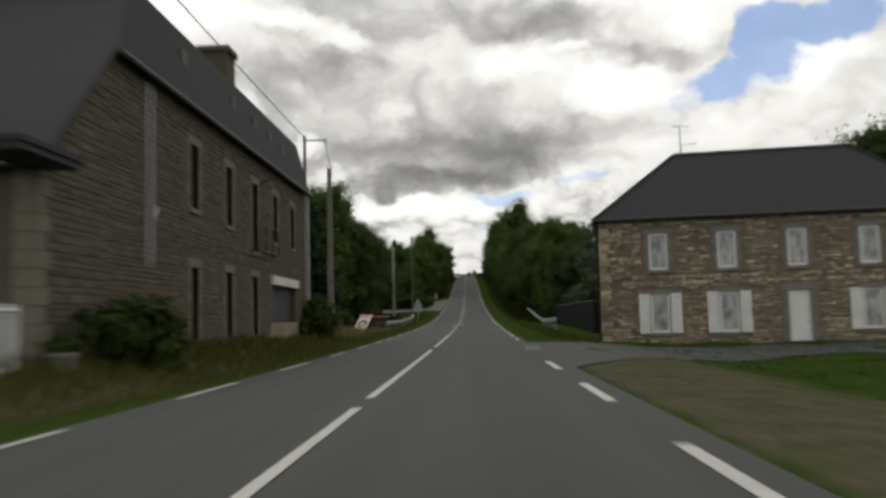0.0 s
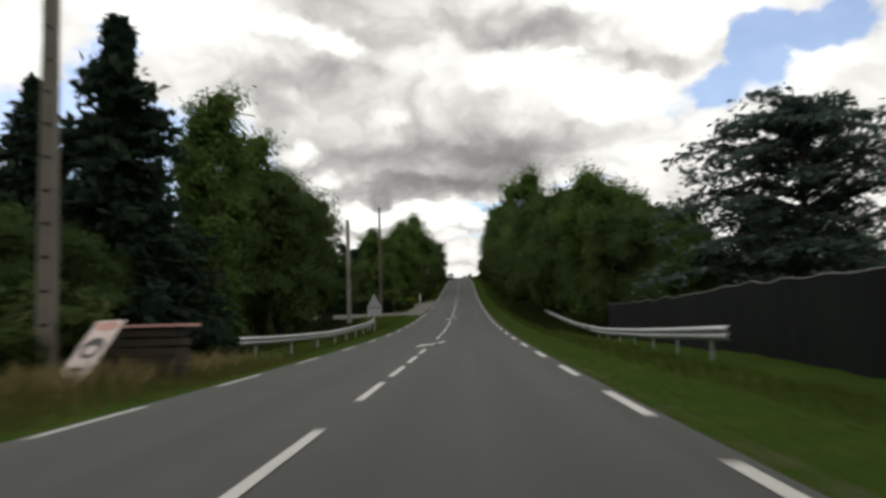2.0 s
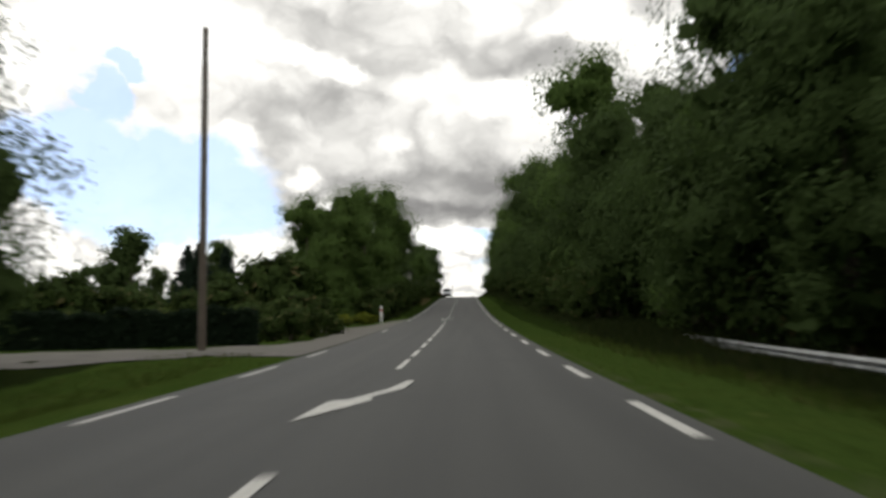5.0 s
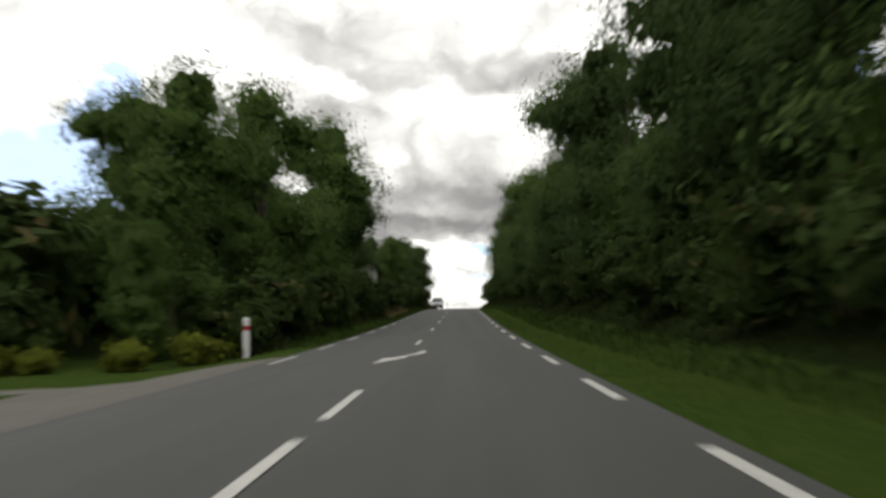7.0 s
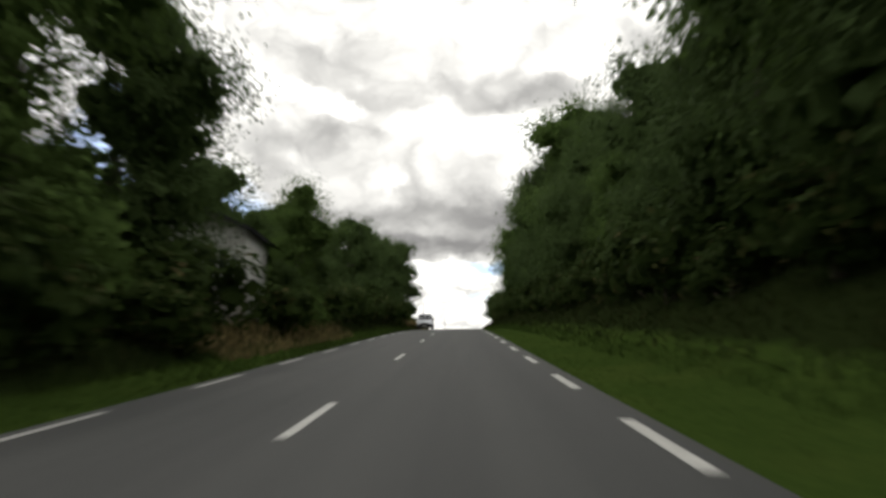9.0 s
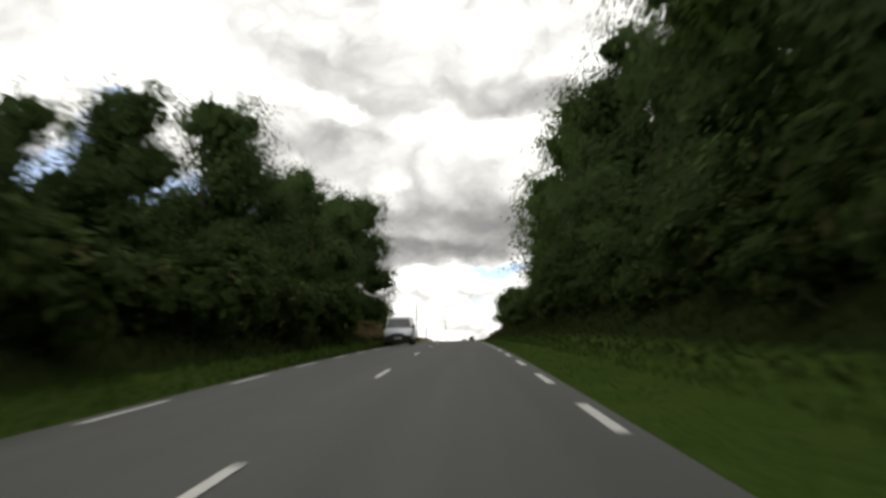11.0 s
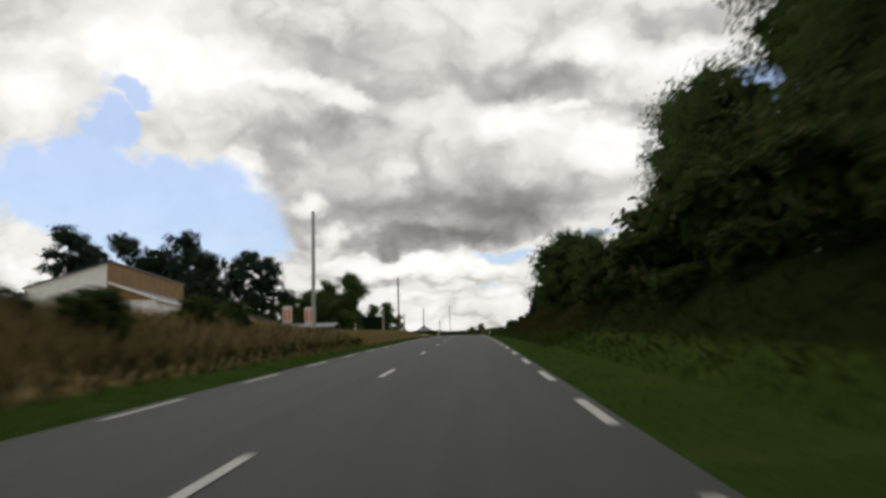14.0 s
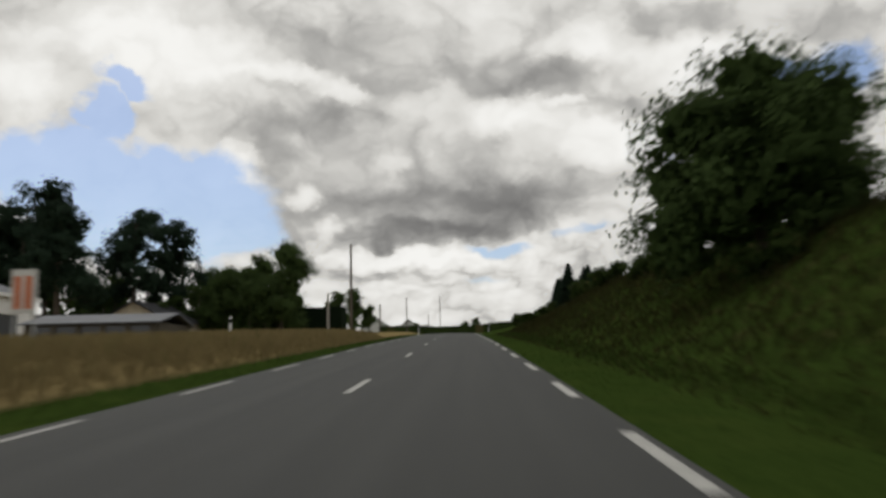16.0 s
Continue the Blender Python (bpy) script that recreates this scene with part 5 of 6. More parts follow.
def hedge(name, x0, y0, x1, y1, h, w, leaf, label, n):
    """A clipped hedge: a dense skin of small leaves over a core of twigs, its top slightly wavy."""
    t = thing(name, (0, 0, 0), label, "hedge")
    f = rng.random(n)
    px, py = x0 + (x1 - x0) * f, y0 + (y1 - y0) * f
    d = np.array((x1 - x0, y1 - y0)) / math.hypot(x1 - x0, y1 - y0)
    face = rng.random(n)
    off = np.where(face < 0.4, -w / 2, np.where(face < 0.6, w / 2, rng.uniform(-w / 2, w / 2, n)))
    top = h + 0.08 * np.sin(f * 60) + 0.06 * np.sin(f * 23 + 1)
    up = np.where((face >= 0.6), top, rng.random(n) * top)
    p = np.stack([px + d[1] * -off, py + d[0] * off, 0 * px], 1)
    p[:, 0] = px + off * d[1]
    p[:, 1] = py - off * d[0]
    p[:, 2] = land(p[:, 0], p[:, 1]) + up
    p += rng.normal(size=(n, 3)) * 0.06
    nrm = unit(n) * 0.7 + np.where((face >= 0.6)[:, None], np.array((0, 0, 1.0)), np.stack([off * d[1], -off * d[0], 0 * off], 1) / (w / 2))
    nrm /= np.linalg.norm(nrm, axis=1, keepdims=True)
    s = rng.uniform(0.07, 0.15, n)
    quads("leaves", leaf_cards(p, nrm, s, s * 0.6), leaf, t)
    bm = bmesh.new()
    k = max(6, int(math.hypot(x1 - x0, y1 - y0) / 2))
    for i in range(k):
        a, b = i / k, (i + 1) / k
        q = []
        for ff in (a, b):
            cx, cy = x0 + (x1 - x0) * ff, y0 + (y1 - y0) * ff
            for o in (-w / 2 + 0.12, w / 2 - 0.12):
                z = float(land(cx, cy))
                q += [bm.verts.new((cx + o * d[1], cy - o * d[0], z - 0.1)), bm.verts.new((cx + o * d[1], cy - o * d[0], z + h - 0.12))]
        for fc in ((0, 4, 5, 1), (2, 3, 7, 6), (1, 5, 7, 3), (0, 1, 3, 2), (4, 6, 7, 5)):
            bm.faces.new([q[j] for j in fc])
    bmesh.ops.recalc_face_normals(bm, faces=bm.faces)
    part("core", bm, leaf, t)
    return t


NETTING = make_netting()


def screen_fence(knots, h):
    """Dark windbreak netting on steel posts: each bay sags a little between its posts, with a pale cord in the top hem."""
    t = thing("screen_fence", (0, 0, 0), "tall dark green windbreak netting fence behind the guard rail", "fence")
    posts = []
    for (xa, ya), (xb, yb) in zip(knots, knots[1:]):
        n = max(1, round(math.hypot(xb - xa, yb - ya) / 2.5))
        posts += [(xa + (xb - xa) * i / n, ya + (yb - ya) * i / n) for i in range(n)]
    posts.append(knots[-1])
    r = random.Random(8)
    for i, (x, y) in enumerate(posts):
        z = float(land(x, y))
        part("post", rod(bmesh.new(), (x + 0.05, y, z - 0.3), (x + 0.05, y, z + h + 0.03), 0.03, 0.03, 8), DARKMETAL, t)
    for (xa, ya), (xb, yb) in zip(posts, posts[1:]):
        d = Vector((xb - xa, yb - ya, 0)).normalized()
        out = Vector((-d.y, d.x, 0))
        bm, cord, last, sag = bmesh.new(), bmesh.new(), None, r.uniform(0.02, 0.06)
        rows = []
        for i in range(9):
            f = i / 8
            x, y = xa + (xb - xa) * f, ya + (yb - ya) * f
            z = float(land(x, y))
            top = h - sag * 4 * f * (1 - f)
            col = []
            for j in range(6):
                g = j / 5
                belly = 0.006 * math.sin(math.pi * f) * math.sin(math.pi * g) + 0.003 * math.sin(f * 19 + j)
                col.append(bm.verts.new(Vector((x, y, z + 0.02 + (top - 0.02) * g)) + out * belly))
            rows.append(col)
        for a, b in zip(rows, rows[1:]):
            for j in range(5):
                bm.faces.new((a[j], b[j], b[j + 1], a[j + 1]))
            rod(cord, a[5].co, b[5].co, 0.009, 0.009, 5)
        bmesh.ops.solidify(bm, geom=bm.faces[:], thickness=0.006)
        panel_ = part("netting", bm, NETTING, t)
        part("cord", cord, STEEL, panel_)
    return t


screen_fence([(9.2, 52.2), (6.75, 48.8), (9.3, 95.0)], 1.9)


def beam(bm, pts, profile):
    """A rolled steel section drawn along a line of points."""
    rows = []
    for i, p in enumerate(pts):
        a, b = pts[max(0, i - 1)], pts[min(len(pts) - 1, i + 1)]
        t = Vector((b[0] - a[0], b[1] - a[1], 0)).normalized()
        n = Vector((t.y, -t.x, 0))
        rows.append([bm.verts.new(Vector(p) + n * o + Vector((0, 0, h))) for o, h in profile])
    for r, s in zip(rows, rows[1:]):
        for j in range(len(profile) - 1):
            bm.faces.new((r[j], r[j + 1], s[j + 1], s[j]))
    bmesh.ops.recalc_face_normals(bm, faces=bm.faces)
    bmesh.ops.solidify(bm, geom=bm.faces[:], thickness=0.004)
    return bm


W_BEAM = [(0.0, 0.155), (0.04, 0.13), (0.08, 0.10), (0.08, 0.05), (0.02, 0.015), (0.0, 0.0), (0.02, -0.015), (0.08, -0.05), (0.08, -0.10), (0.04, -0.13), (0.0, -0.155)]


def guard_rail(knots, label, flip, over=None):
    t = thing("guard_rail", (0, 0, 0), label, "guard rail", "guard rails")
    ys = np.arange(knots[0][1], knots[-1][1] + 0.1, 1.0)
    xs = np.interp(ys, [k[1] for k in knots], [k[0] for k in knots])
    k = np.exp(-0.5 * (np.arange(-6, 7) / 2.5) ** 2)
    xs = np.convolve(np.pad(xs, 6, mode="edge"), k / k.sum(), "valid")
    hs = np.interp(ys, [k[1] for k in knots], [k[2] for k in knots])
    zs = road_z(ys) + hs
    prof = [(-o if flip else o, h) for o, h in W_BEAM]
    part("beam", beam(bmesh.new(), list(zip(xs, ys, zs)), prof), STEEL, t, smooth=True)
    for i in range(2, len(ys), 4):
        x = float(xs[i]) + (-0.1 if flip else 0.1) * -1
        g = min(float(land(x, ys[i])), float(zs[i]) - 0.4) - 0.3
        part("post", a_box(x - 0.03, x + 0.03, ys[i] - 0.05, ys[i] + 0.05, g, float(zs[i]) + 0.12), STEEL, t)
    return t


guard_rail([(5.4, 56.6, 0.54), (6.0, 68, 0.25), (6.5, 80, -0.02), (7.3, 97, -0.16), (7.9, 112, -0.2), (8.3, 130, -0.25), (8.5, 150, -0.5)], "galvanised steel guard rail along the grass verge before the wood", True)
guard_rail([(-8.5, 69.6, 0.28), (-7.7, 74, 0.2), (-6.9, 81, 0.13), (-6.8, 96, 0.15), (-7.3, 104, 0.1), (-8.1, 111.3, 0.0)], "galvanised steel guard rail below the conifers", False)
cedar(spot(18.2, 84.5), 14.0, 10.2)
put(OAKS[0], 22, 98, 0.68), put(OAKS[1], 28, 84, 0.95), put(OAKS[2], 30, 66, 1.0), put(OAKS[1], 26, 52, 1.15), put(OLIVE, 10.9, 101.5, 0.86), put(ASHES[0], 12.6, 96.5, 0.66), put(OAKS[0], 19.0, 96, 0.7), put(OAKS[2], 25, 92, 0.75), put(SPRUCES[1], 19.8, 118, 0.62), put(OAKS[2], 29.5, 60.5, 1.72), put(OAKS[1], 17, 103, 0.8), put(OAKS[0], 24, 74, 0.85), put(BACKS[0], 20, 93, 0.78), put(BACKS[1], 25.5, 98, 0.8), put(BACKS[0], 31, 98, 0.85), put(BACKS[1], 14.5, 94.5, 0.7), put(OAKS[1], 22.5, 88.5, 0.62), put(OAKS[2], 16, 91, 0.55), put(OAKS[2], 34, 48, 1.1)

# ---- poles, signs ----


def concrete_pole(place, h, a, b, label, holes=True):
    t = thing("utility_pole", place, label, "pole", "roadside poles")
    bm = bmesh.new()
    for s in (-1, 1):
        q = []
        for z, w, e in ((-0.6, a, a * 0.75), (h, b, b * 0.75)):
            for x0, x1 in ((0.55 * w * s, 0.95 * w * s),):
                q += [bm.verts.new(p) for p in ((min(x0, x1), -e, z), (max(x0, x1), -e, z), (max(x0, x1), e, z), (min(x0, x1), e, z))]
        for f in ((0, 1, 5, 4), (1, 2, 6, 5), (2, 3, 7, 6), (3, 0, 4, 7), (4, 5, 6, 7)):
            bm.faces.new([q[i] for i in f])
    z = 0.2
    while z < h:
        w = a + (b - a) * z / h
        box(bm, -0.58 * w, 0.58 * w, -0.68 * w, 0.68 * w, z - 0.36, z + (0.36 if holes else 0.4))
        z += 0.8 if holes else 0.69
    bmesh.ops.recalc_face_normals(bm, faces=bm.faces)
    part("shaft", bm, GREYPOLE if holes else CONCRETE, t)
    return t


def insulators(t, h, side_x, n):
    for i in range(n):
        bm = bmesh.new()
        z = h - 0.15 - 0.22 * i
        rod(bm, (side_x * 0.4, 0, z), (side_x, 0, z), 0.012, 0.012, 5)
        rod(bm, (side_x, 0, z - 0.03), (side_x, 0, z + 0.07), 0.035, 0.022, 7)
        part("insulator", bm, OFFWHITE, t)


p = spot(-9.9, 58.6)
pole_a = concrete_pole(p, 11.95 - p.z, 0.22, 0.15, "tall grey concrete pole with stepped openings and insulators")
insulators(pole_a, 11.85 - p.z, 0.3, 4)
p = spot(-10.77, 116.4)
concrete_pole(p, 10.95 - p.z, 0.2, 0.16, "pale square concrete pole beside the driveway", False)


def wood_pole(x, y, top, radius, label, light=False):
    p = spot(x, y)
    t = thing("utility_pole", p, label, "pole", "roadside poles")
    part("shaft", rod(bmesh.new(), (0, 0, -0.5), (0, 0, top - p.z), radius, radius * 0.72, 12), CONCRETE if light else POLEWOOD, t, smooth=False)
    return t


wood_pole(-8.9, 127.1, 13.65, 0.14, "dark weathered wooden pole at the garden entrance")
bracket = wood_pole(-8.45, 42.3, 10.45, 0.11, "dark pole at the building corner with a short crossarm")
part("crossarm", rod(bmesh.new(), (-0.05, 0, 10.2 - float(land(-8.45, 42.3))), (1.15, 0, 10.2 - float(land(-8.45, 42.3))), 0.05), ZINC, bracket)
wood_pole(-11.08, 350.8, 27.6, 0.15, "pale concrete pole in the dry grass", True)
wood_pole(-10.58, 412, 30.05, 0.13, "grey pole in the meadow")
wood_pole(-13.0, 414, 25.8, 0.12, "short pale pole in the meadow", True)
for x, y, top in ((-14.2, 533, 35.6), (-17, 500, 31.6), (-9.2, 620, 43.5), (-14, 640, 39.0), (-20, 700, 38.5)):
    wood_pole(x, y, top, 0.16, "distant weathered wooden pole on the hill")


def cable(a, b, sag, label):
    """One round wire that hangs between two points."""
    a, b = Vector(a), Vector(b)
    run = (b - a).normalized()
    across = run.cross(Vector((0, 0, 1))).normalized()
    up = across.cross(run)
    bm, rings = bmesh.new(), []
    for i in range(17):
        f = i / 16
        c = a.lerp(b, f) - Vector((0, 0, sag * 4 * f * (1 - f)))
        rings.append([bm.verts.new(c + (across * math.cos(k * math.pi / 3) + up * math.sin(k * math.pi / 3)) * 0.022) for k in range(6)])
    for p, q in zip(rings, rings[1:]):
        for k in range(6):
            bm.faces.new((p[k], p[(k + 1) % 6], q[(k + 1) % 6], q[k]))
    bm.faces.new(rings[0]), bm.faces.new(rings[-1][::-1])
    bmesh.ops.recalc_face_normals(bm, faces=bm.faces)
    return tagged(part("cable", bm, BLACK, smooth=True), label, "cable")


cable((-8.1, -6, 10.6), (-8.4, 42.3, 10.3), 0.25, "black overhead cable along the stone building")
cable((-7.4, 42.3, 10.2), (-9.8, 58.6, 11.75), 0.15, "black overhead cable between two poles")

sign = thing("road_sign", spot(-6.2, 95.7), "grey back of a triangular road sign with a plate beneath", "road sign")
g = float(land(-6.2, 95.7))
bm = prism(bmesh.new(), [(-0.5, 2.42 - g), (0.5, 2.42 - g), (0.0, 3.35 - g)], 0.03)
part("triangle", bm, STEEL, sign)
part("plate", a_box(-0.46, 0.46, 0.0, 0.03, 1.88 - g, 2.36 - g, 0.008), STEEL, sign)
part("post", a_box(-0.04, 0.04, -0.06, -0.002, -0.4, 3.2 - g), STEEL, sign)
part("bracket", box(a_box(-0.4, 0.4, -0.03, -0.001, 2.50 - g, 2.55 - g), -0.3, 0.3, -0.03, -0.001, 2.1 - g, 2.15 - g), STEEL, sign)

PINK = plain("faded_pink_board", (0.55, 0.30, 0.27), 0.7, grain=3)
CREAM = plain("faded_cream_board", (0.66, 0.55, 0.52), 0.7, grain=3)
board = thing("notice_board", spot(-7.75, 54.7), "faded pink and white painted board leaning on a dark stack", "board")
tilt = Matrix(((0.77, -0.51, 0.38, 0), (-0.64, 0.61, 0.46, 0), (0.0, -0.60, 0.80, 0), (0, 0, 0, 1)))
bm = a_box(-0.5, 0.65, 0.0, 0.05, 0.0, 1.75, 0.01)
bm.transform(tilt)
panel = part("panel", bm, CREAM, board)
for name, x, z, rx, rz, mat in (("band", 0.06, 1.60, 0.46, 0.11, PINK), ("band", 0.06, 0.22, 0.5, 0.18, PINK), ("spot", 0.06, 1.08, 0.42, 0.25, BLACK), ("spot", 0.08, 1.02, 0.24, 0.11, CREAM), ("stripe", 0.05, 0.58, 0.3, 0.045, BLACK)):
    bm = bmesh.new()
    prism(bm, [(x + rx * math.cos(a * math.pi / 9), z + rz * math.sin(a * math.pi / 9)) for a in range(18)], 0.012)
    bm.transform(Matrix.Translation((0, -0.013 if mat != CREAM else -0.02, 0)))
    bm.transform(tilt)
    part(name, bm, mat, panel)
stack = thing("timber_stack", spot(-6.6, 56.4), "dark weathered stack of boards in the grass", "timber stack")
for k in range(6):
    part("board", a_box(-0.75 + 0.05 * (k % 3), 0.75 - 0.06 * (k % 2), -0.35, 0.4, 0.05 + 0.19 * k, 0.20 + 0.19 * k, 0.01), DARKWOOD, stack)
part("lid", a_box(-0.85, 0.9, -0.45, 0.5, 1.2, 1.26), PINK, stack)
for x, y in ((-6.6, 41.3),):
    st = thing("fence_post", spot(x, y), "short brown wooden post in the verge", "post")
    part("shaft", rod(bmesh.new(), (0, 0, -0.3), (0, 0, 0.85), 0.075, 0.07, 8), POLEWOOD, st)

RED = plain("red_reflective_band", (0.36, 0.03, 0.03), 0.4, grain=4)


def marker_post(x, y, high, radius):
    """A round plastic junction marker: white foot, red ring, white head with a domed cap."""
    t = thing("marker_post", spot(x, y), "round white plastic junction marker post with a red ring", "marker post")
    part("shaft", rod(bmesh.new(), (0, 0, -0.2), (0, 0, high * 0.68), radius, radius, 16), WHITE, t)
    part("ring", rod(bmesh.new(), (0, 0, high * 0.68), (0, 0, high * 0.80), radius * 1.02, radius * 1.02, 16), RED, t, "red reflective ring")
    part("head", rod(rod(bmesh.new(), (0, 0, high * 0.80), (0, 0, high * 0.96), radius, radius, 16), (0, 0, high * 0.96), (0, 0, high), radius, radius * 0.6, 16), WHITE, t)
    return t


marker_post(-7.1, 168.5, 1.32, 0.12)
delin = thing("delineator_post", spot(-6.4, 445), "white plastic delineator post with a black band", "delineator", "delineator posts")
part("shaft", a_box(-0.06, 0.06, -0.05, 0.05, -0.2, 0.83, 0.02), WHITE, delin)
part("band", a_box(-0.062, 0.062, -0.052, 0.052, 0.832, 1.028, 0.018), BLACK, delin)
part("cap", a_box(-0.06, 0.06, -0.05, 0.05, 1.03, 1.15, 0.02), WHITE, delin)
for x, y in ((3.2, 470), (-12.0, 378)):
    copy_thing(delin, Matrix.Translation(spot(x, y)))

# ---- the garden past the first wood ----
rng = np.random.default_rng(25)
hedge("hedge", -40, 152.5, -12.5, 161.5, 1.0, 0.9, LEAF_BUSH, "low clipped green garden hedge along the driveway", 7000)
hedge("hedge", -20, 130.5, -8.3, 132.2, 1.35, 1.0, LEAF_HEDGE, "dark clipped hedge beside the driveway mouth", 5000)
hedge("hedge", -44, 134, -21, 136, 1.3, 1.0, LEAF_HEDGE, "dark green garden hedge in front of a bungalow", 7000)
for x, y, s in ((-8.6, 167.0, 0.8), (-9.8, 165.5, 0.9), (-11.5, 164.2, 0.75), (-12.6, 163.6, 0.9), (-21, 158, 1.6), (-24, 157, 1.3)):
    put(GARDEN_BUSH, x, y, s)
for x, y, s in ((-14, 165.5, 0.9), (-16.5, 164.5, 1.1), (-18, 163.5, 1.3), (-22, 163, 1.5), (-27, 162, 1.7), (-30, 160, 1.6), (-34, 160, 1.9), (-7.8, 135.5, 0.75), (-8.2, 139, 0.8), (-8.0, 143.5, 0.7), (-9.5, 146.5, 0.9), (-10.5, 138, 0.9), (-13, 134, 0.8), (-38, 163, 2.0)):
    put(BUSHES[int(rng.integers(2))], x, y, s)
for x, y, s in ((-33, 168, 0.55), (-38, 172, 0.6), (-27, 172, 0.62), (-23, 176, 0.75), (-27, 166, 1.05), (-21.5, 171, 0.68), (-17.5, 172, 0.6), (-31, 170, 0.7), (-46, 176, 0.7), (-55, 180, 0.8), (-42, 190, 0.9), (-30, 200, 1.0), (-66, 190, 1.0)):
    put(BACKS[int(rng.integers(2))], x, y, s)
for x, y, s in ((-24.7, 176, 0.46), (-26.4, 178, 0.44), (-22.8, 178, 0.42), (-18, 201, 0.66), (-20, 204, 0.6)):
    put(SPRUCES[int(rng.integers(2))], x, y, s)


def simple_house(name, place, w, d, eave, ridge, wall_mat, label, turn=0.0, base=None, windows=()):
    """A plain rendered house: four walls, gabled slate roof, windows (u, z, width, height) on the end that faces -y."""
    t = thing(name, place, label, "house", turn=turn)
    holes = [(u, u + a, z, z + b) for u, z, a, b in windows]
    at = lambda u, z, q: (u, q, z)
    part("wall", wall_cells(bmesh.new(), 0, w, -1.0, eave, holes, at, 0.3), wall_mat, t)
    part("wall", a_box(0, 0.3, 0.3, d, -1.0, eave), wall_mat, t)
    part("wall", a_box(w - 0.3, w, 0.3, d, -1.0, eave), wall_mat, t)
    part("wall", a_box(0.3, w - 0.3, d - 0.3, d, -1.0, eave), wall_mat, t)
    if base:
        part("plinth", a_box(-0.03, w + 0.03, -0.03, 0.2, -1.0, base), CONCRETE, t)
    for y in (0.0, d - 0.3):
        part("gable", prism(bmesh.new(), [(0, eave), (w, eave), (w / 2, ridge - 0.1)], 0.3, Matrix.Translation((0, y, 0))), wall_mat, t)
    r = part("roof", slab([(-0.3, -0.35, eave - 0.15), (-0.3, d + 0.35, eave - 0.15), (w / 2, d + 0.35, ridge), (w / 2, -0.35, ridge)], 0.12), SLATE, t)
    part("roof_slope", slab([(w + 0.3, -0.35, eave - 0.15), (w + 0.3, d + 0.35, eave - 0.15), (w / 2, d + 0.35, ridge), (w / 2, -0.35, ridge)], 0.12), SLATE, r)
    for u, z, a, b in windows:
        window_unit(t, at, u, u + a, z, z + b, WHITE, GLASS, deep=0.12, rail=False)
    return t


p = spot(-15.2, 214.5)
put(ASHES[1], -6.9, 219.0, 0.5), put(OAKS[2], -7.4, 222.5, 0.62), put(OAKS[0], -10.2, 211.4, 0.85), put(BUSHES[0], -9.2, 209.6, 1.3), put(OAKS[1], -6.9, 216.8, 0.42), put(BUSHES[1], -6.8, 214.9, 0.7)
simple_house("house", (-15.2, 214.5, p.z), 7.4, 3.6, 3.6, 5.4, OFFWHITE, "white rendered house with a grey base half hidden by trees", 0.0, 1.35, [(5.9, 1.75, 0.9, 1.05), (3.2, 1.75, 1.1, 1.05), (0.9, 1.75, 1.1, 1.05)])
p = spot(-36, 140)
simple_house("house", (-44, 141.5, p.z), 11.0, 8.0, 2.6, 5.0, OFFWHITE, "low white bungalow with a slate roof behind a hedge", 6.0, 0.4, [(1.2, 0.9, 1.2, 1.2), (4.4, 0.1, 1.0, 2.1), (7.2, 0.9, 1.6, 1.2)])

# ---- the van ----
SILVER = plain("silver_car_paint", (0.60, 0.62, 0.66), 0.32, 0.35, grain=1.5, vary=0.08, spec=0.5, bump=0)
LAMP = plain("lamp_glass", (0.62, 0.64, 0.66), 0.12, 0.0, vary=0.1, spec=0.7, bump=0)
van = thing("van", (-4.5, 284.2, float(road_z(284.2)) - 0.04), "silver panel van with a black bumper on the road", "van")
van.rotation_euler = (radians(3.7), 0, 0)


def van_shell():
    prof = [(0.02, 0.42), (0.0, 0.72), (0.10, 0.96), (0.35, 1.06), (0.98, 1.20), (1.72, 1.84), (2.05, 1.93), (3.4, 1.96), (4.6, 1.92), (4.78, 1.75), (4.86, 1.0), (4.84, 0.42)]
    bm = bmesh.new()
    rows = []
    for f in (-1, -0.82, 0, 0.82, 1):
        row = []
        for y, z in prof:
            half = 0.93 - 0.15 * max(0, (z - 1.05)) / 0.9
            tuck = 0.16 * f * f if z < 1.3 and y < 1.2 else 0.05 * f * f
            x = half * f
            row.append(bm.verts.new((x, y + (tuck if y < 2.5 else -tuck), z - (0.05 if abs(f) == 1 and z > 1.7 else 0))))
        rows.append(row)
    for a, b in zip(rows, rows[1:]):
        for i in range(len(prof) - 1):
            bm.faces.new((a[i], a[i + 1], b[i + 1], b[i]))
    for row in (rows[0], rows[-1]):
        bm.faces.new(row)
    bm.faces.new([r[0] for r in rows] + [r[-1] for r in rows][::-1])
    bmesh.ops.recalc_face_normals(bm, faces=bm.faces)
    bmesh.ops.bevel(bm, geom=[e for e in bm.edges if e.calc_face_angle(0) > 0.7], offset=0.035, segments=2, affect="EDGES", profile=0.6)
    return bm


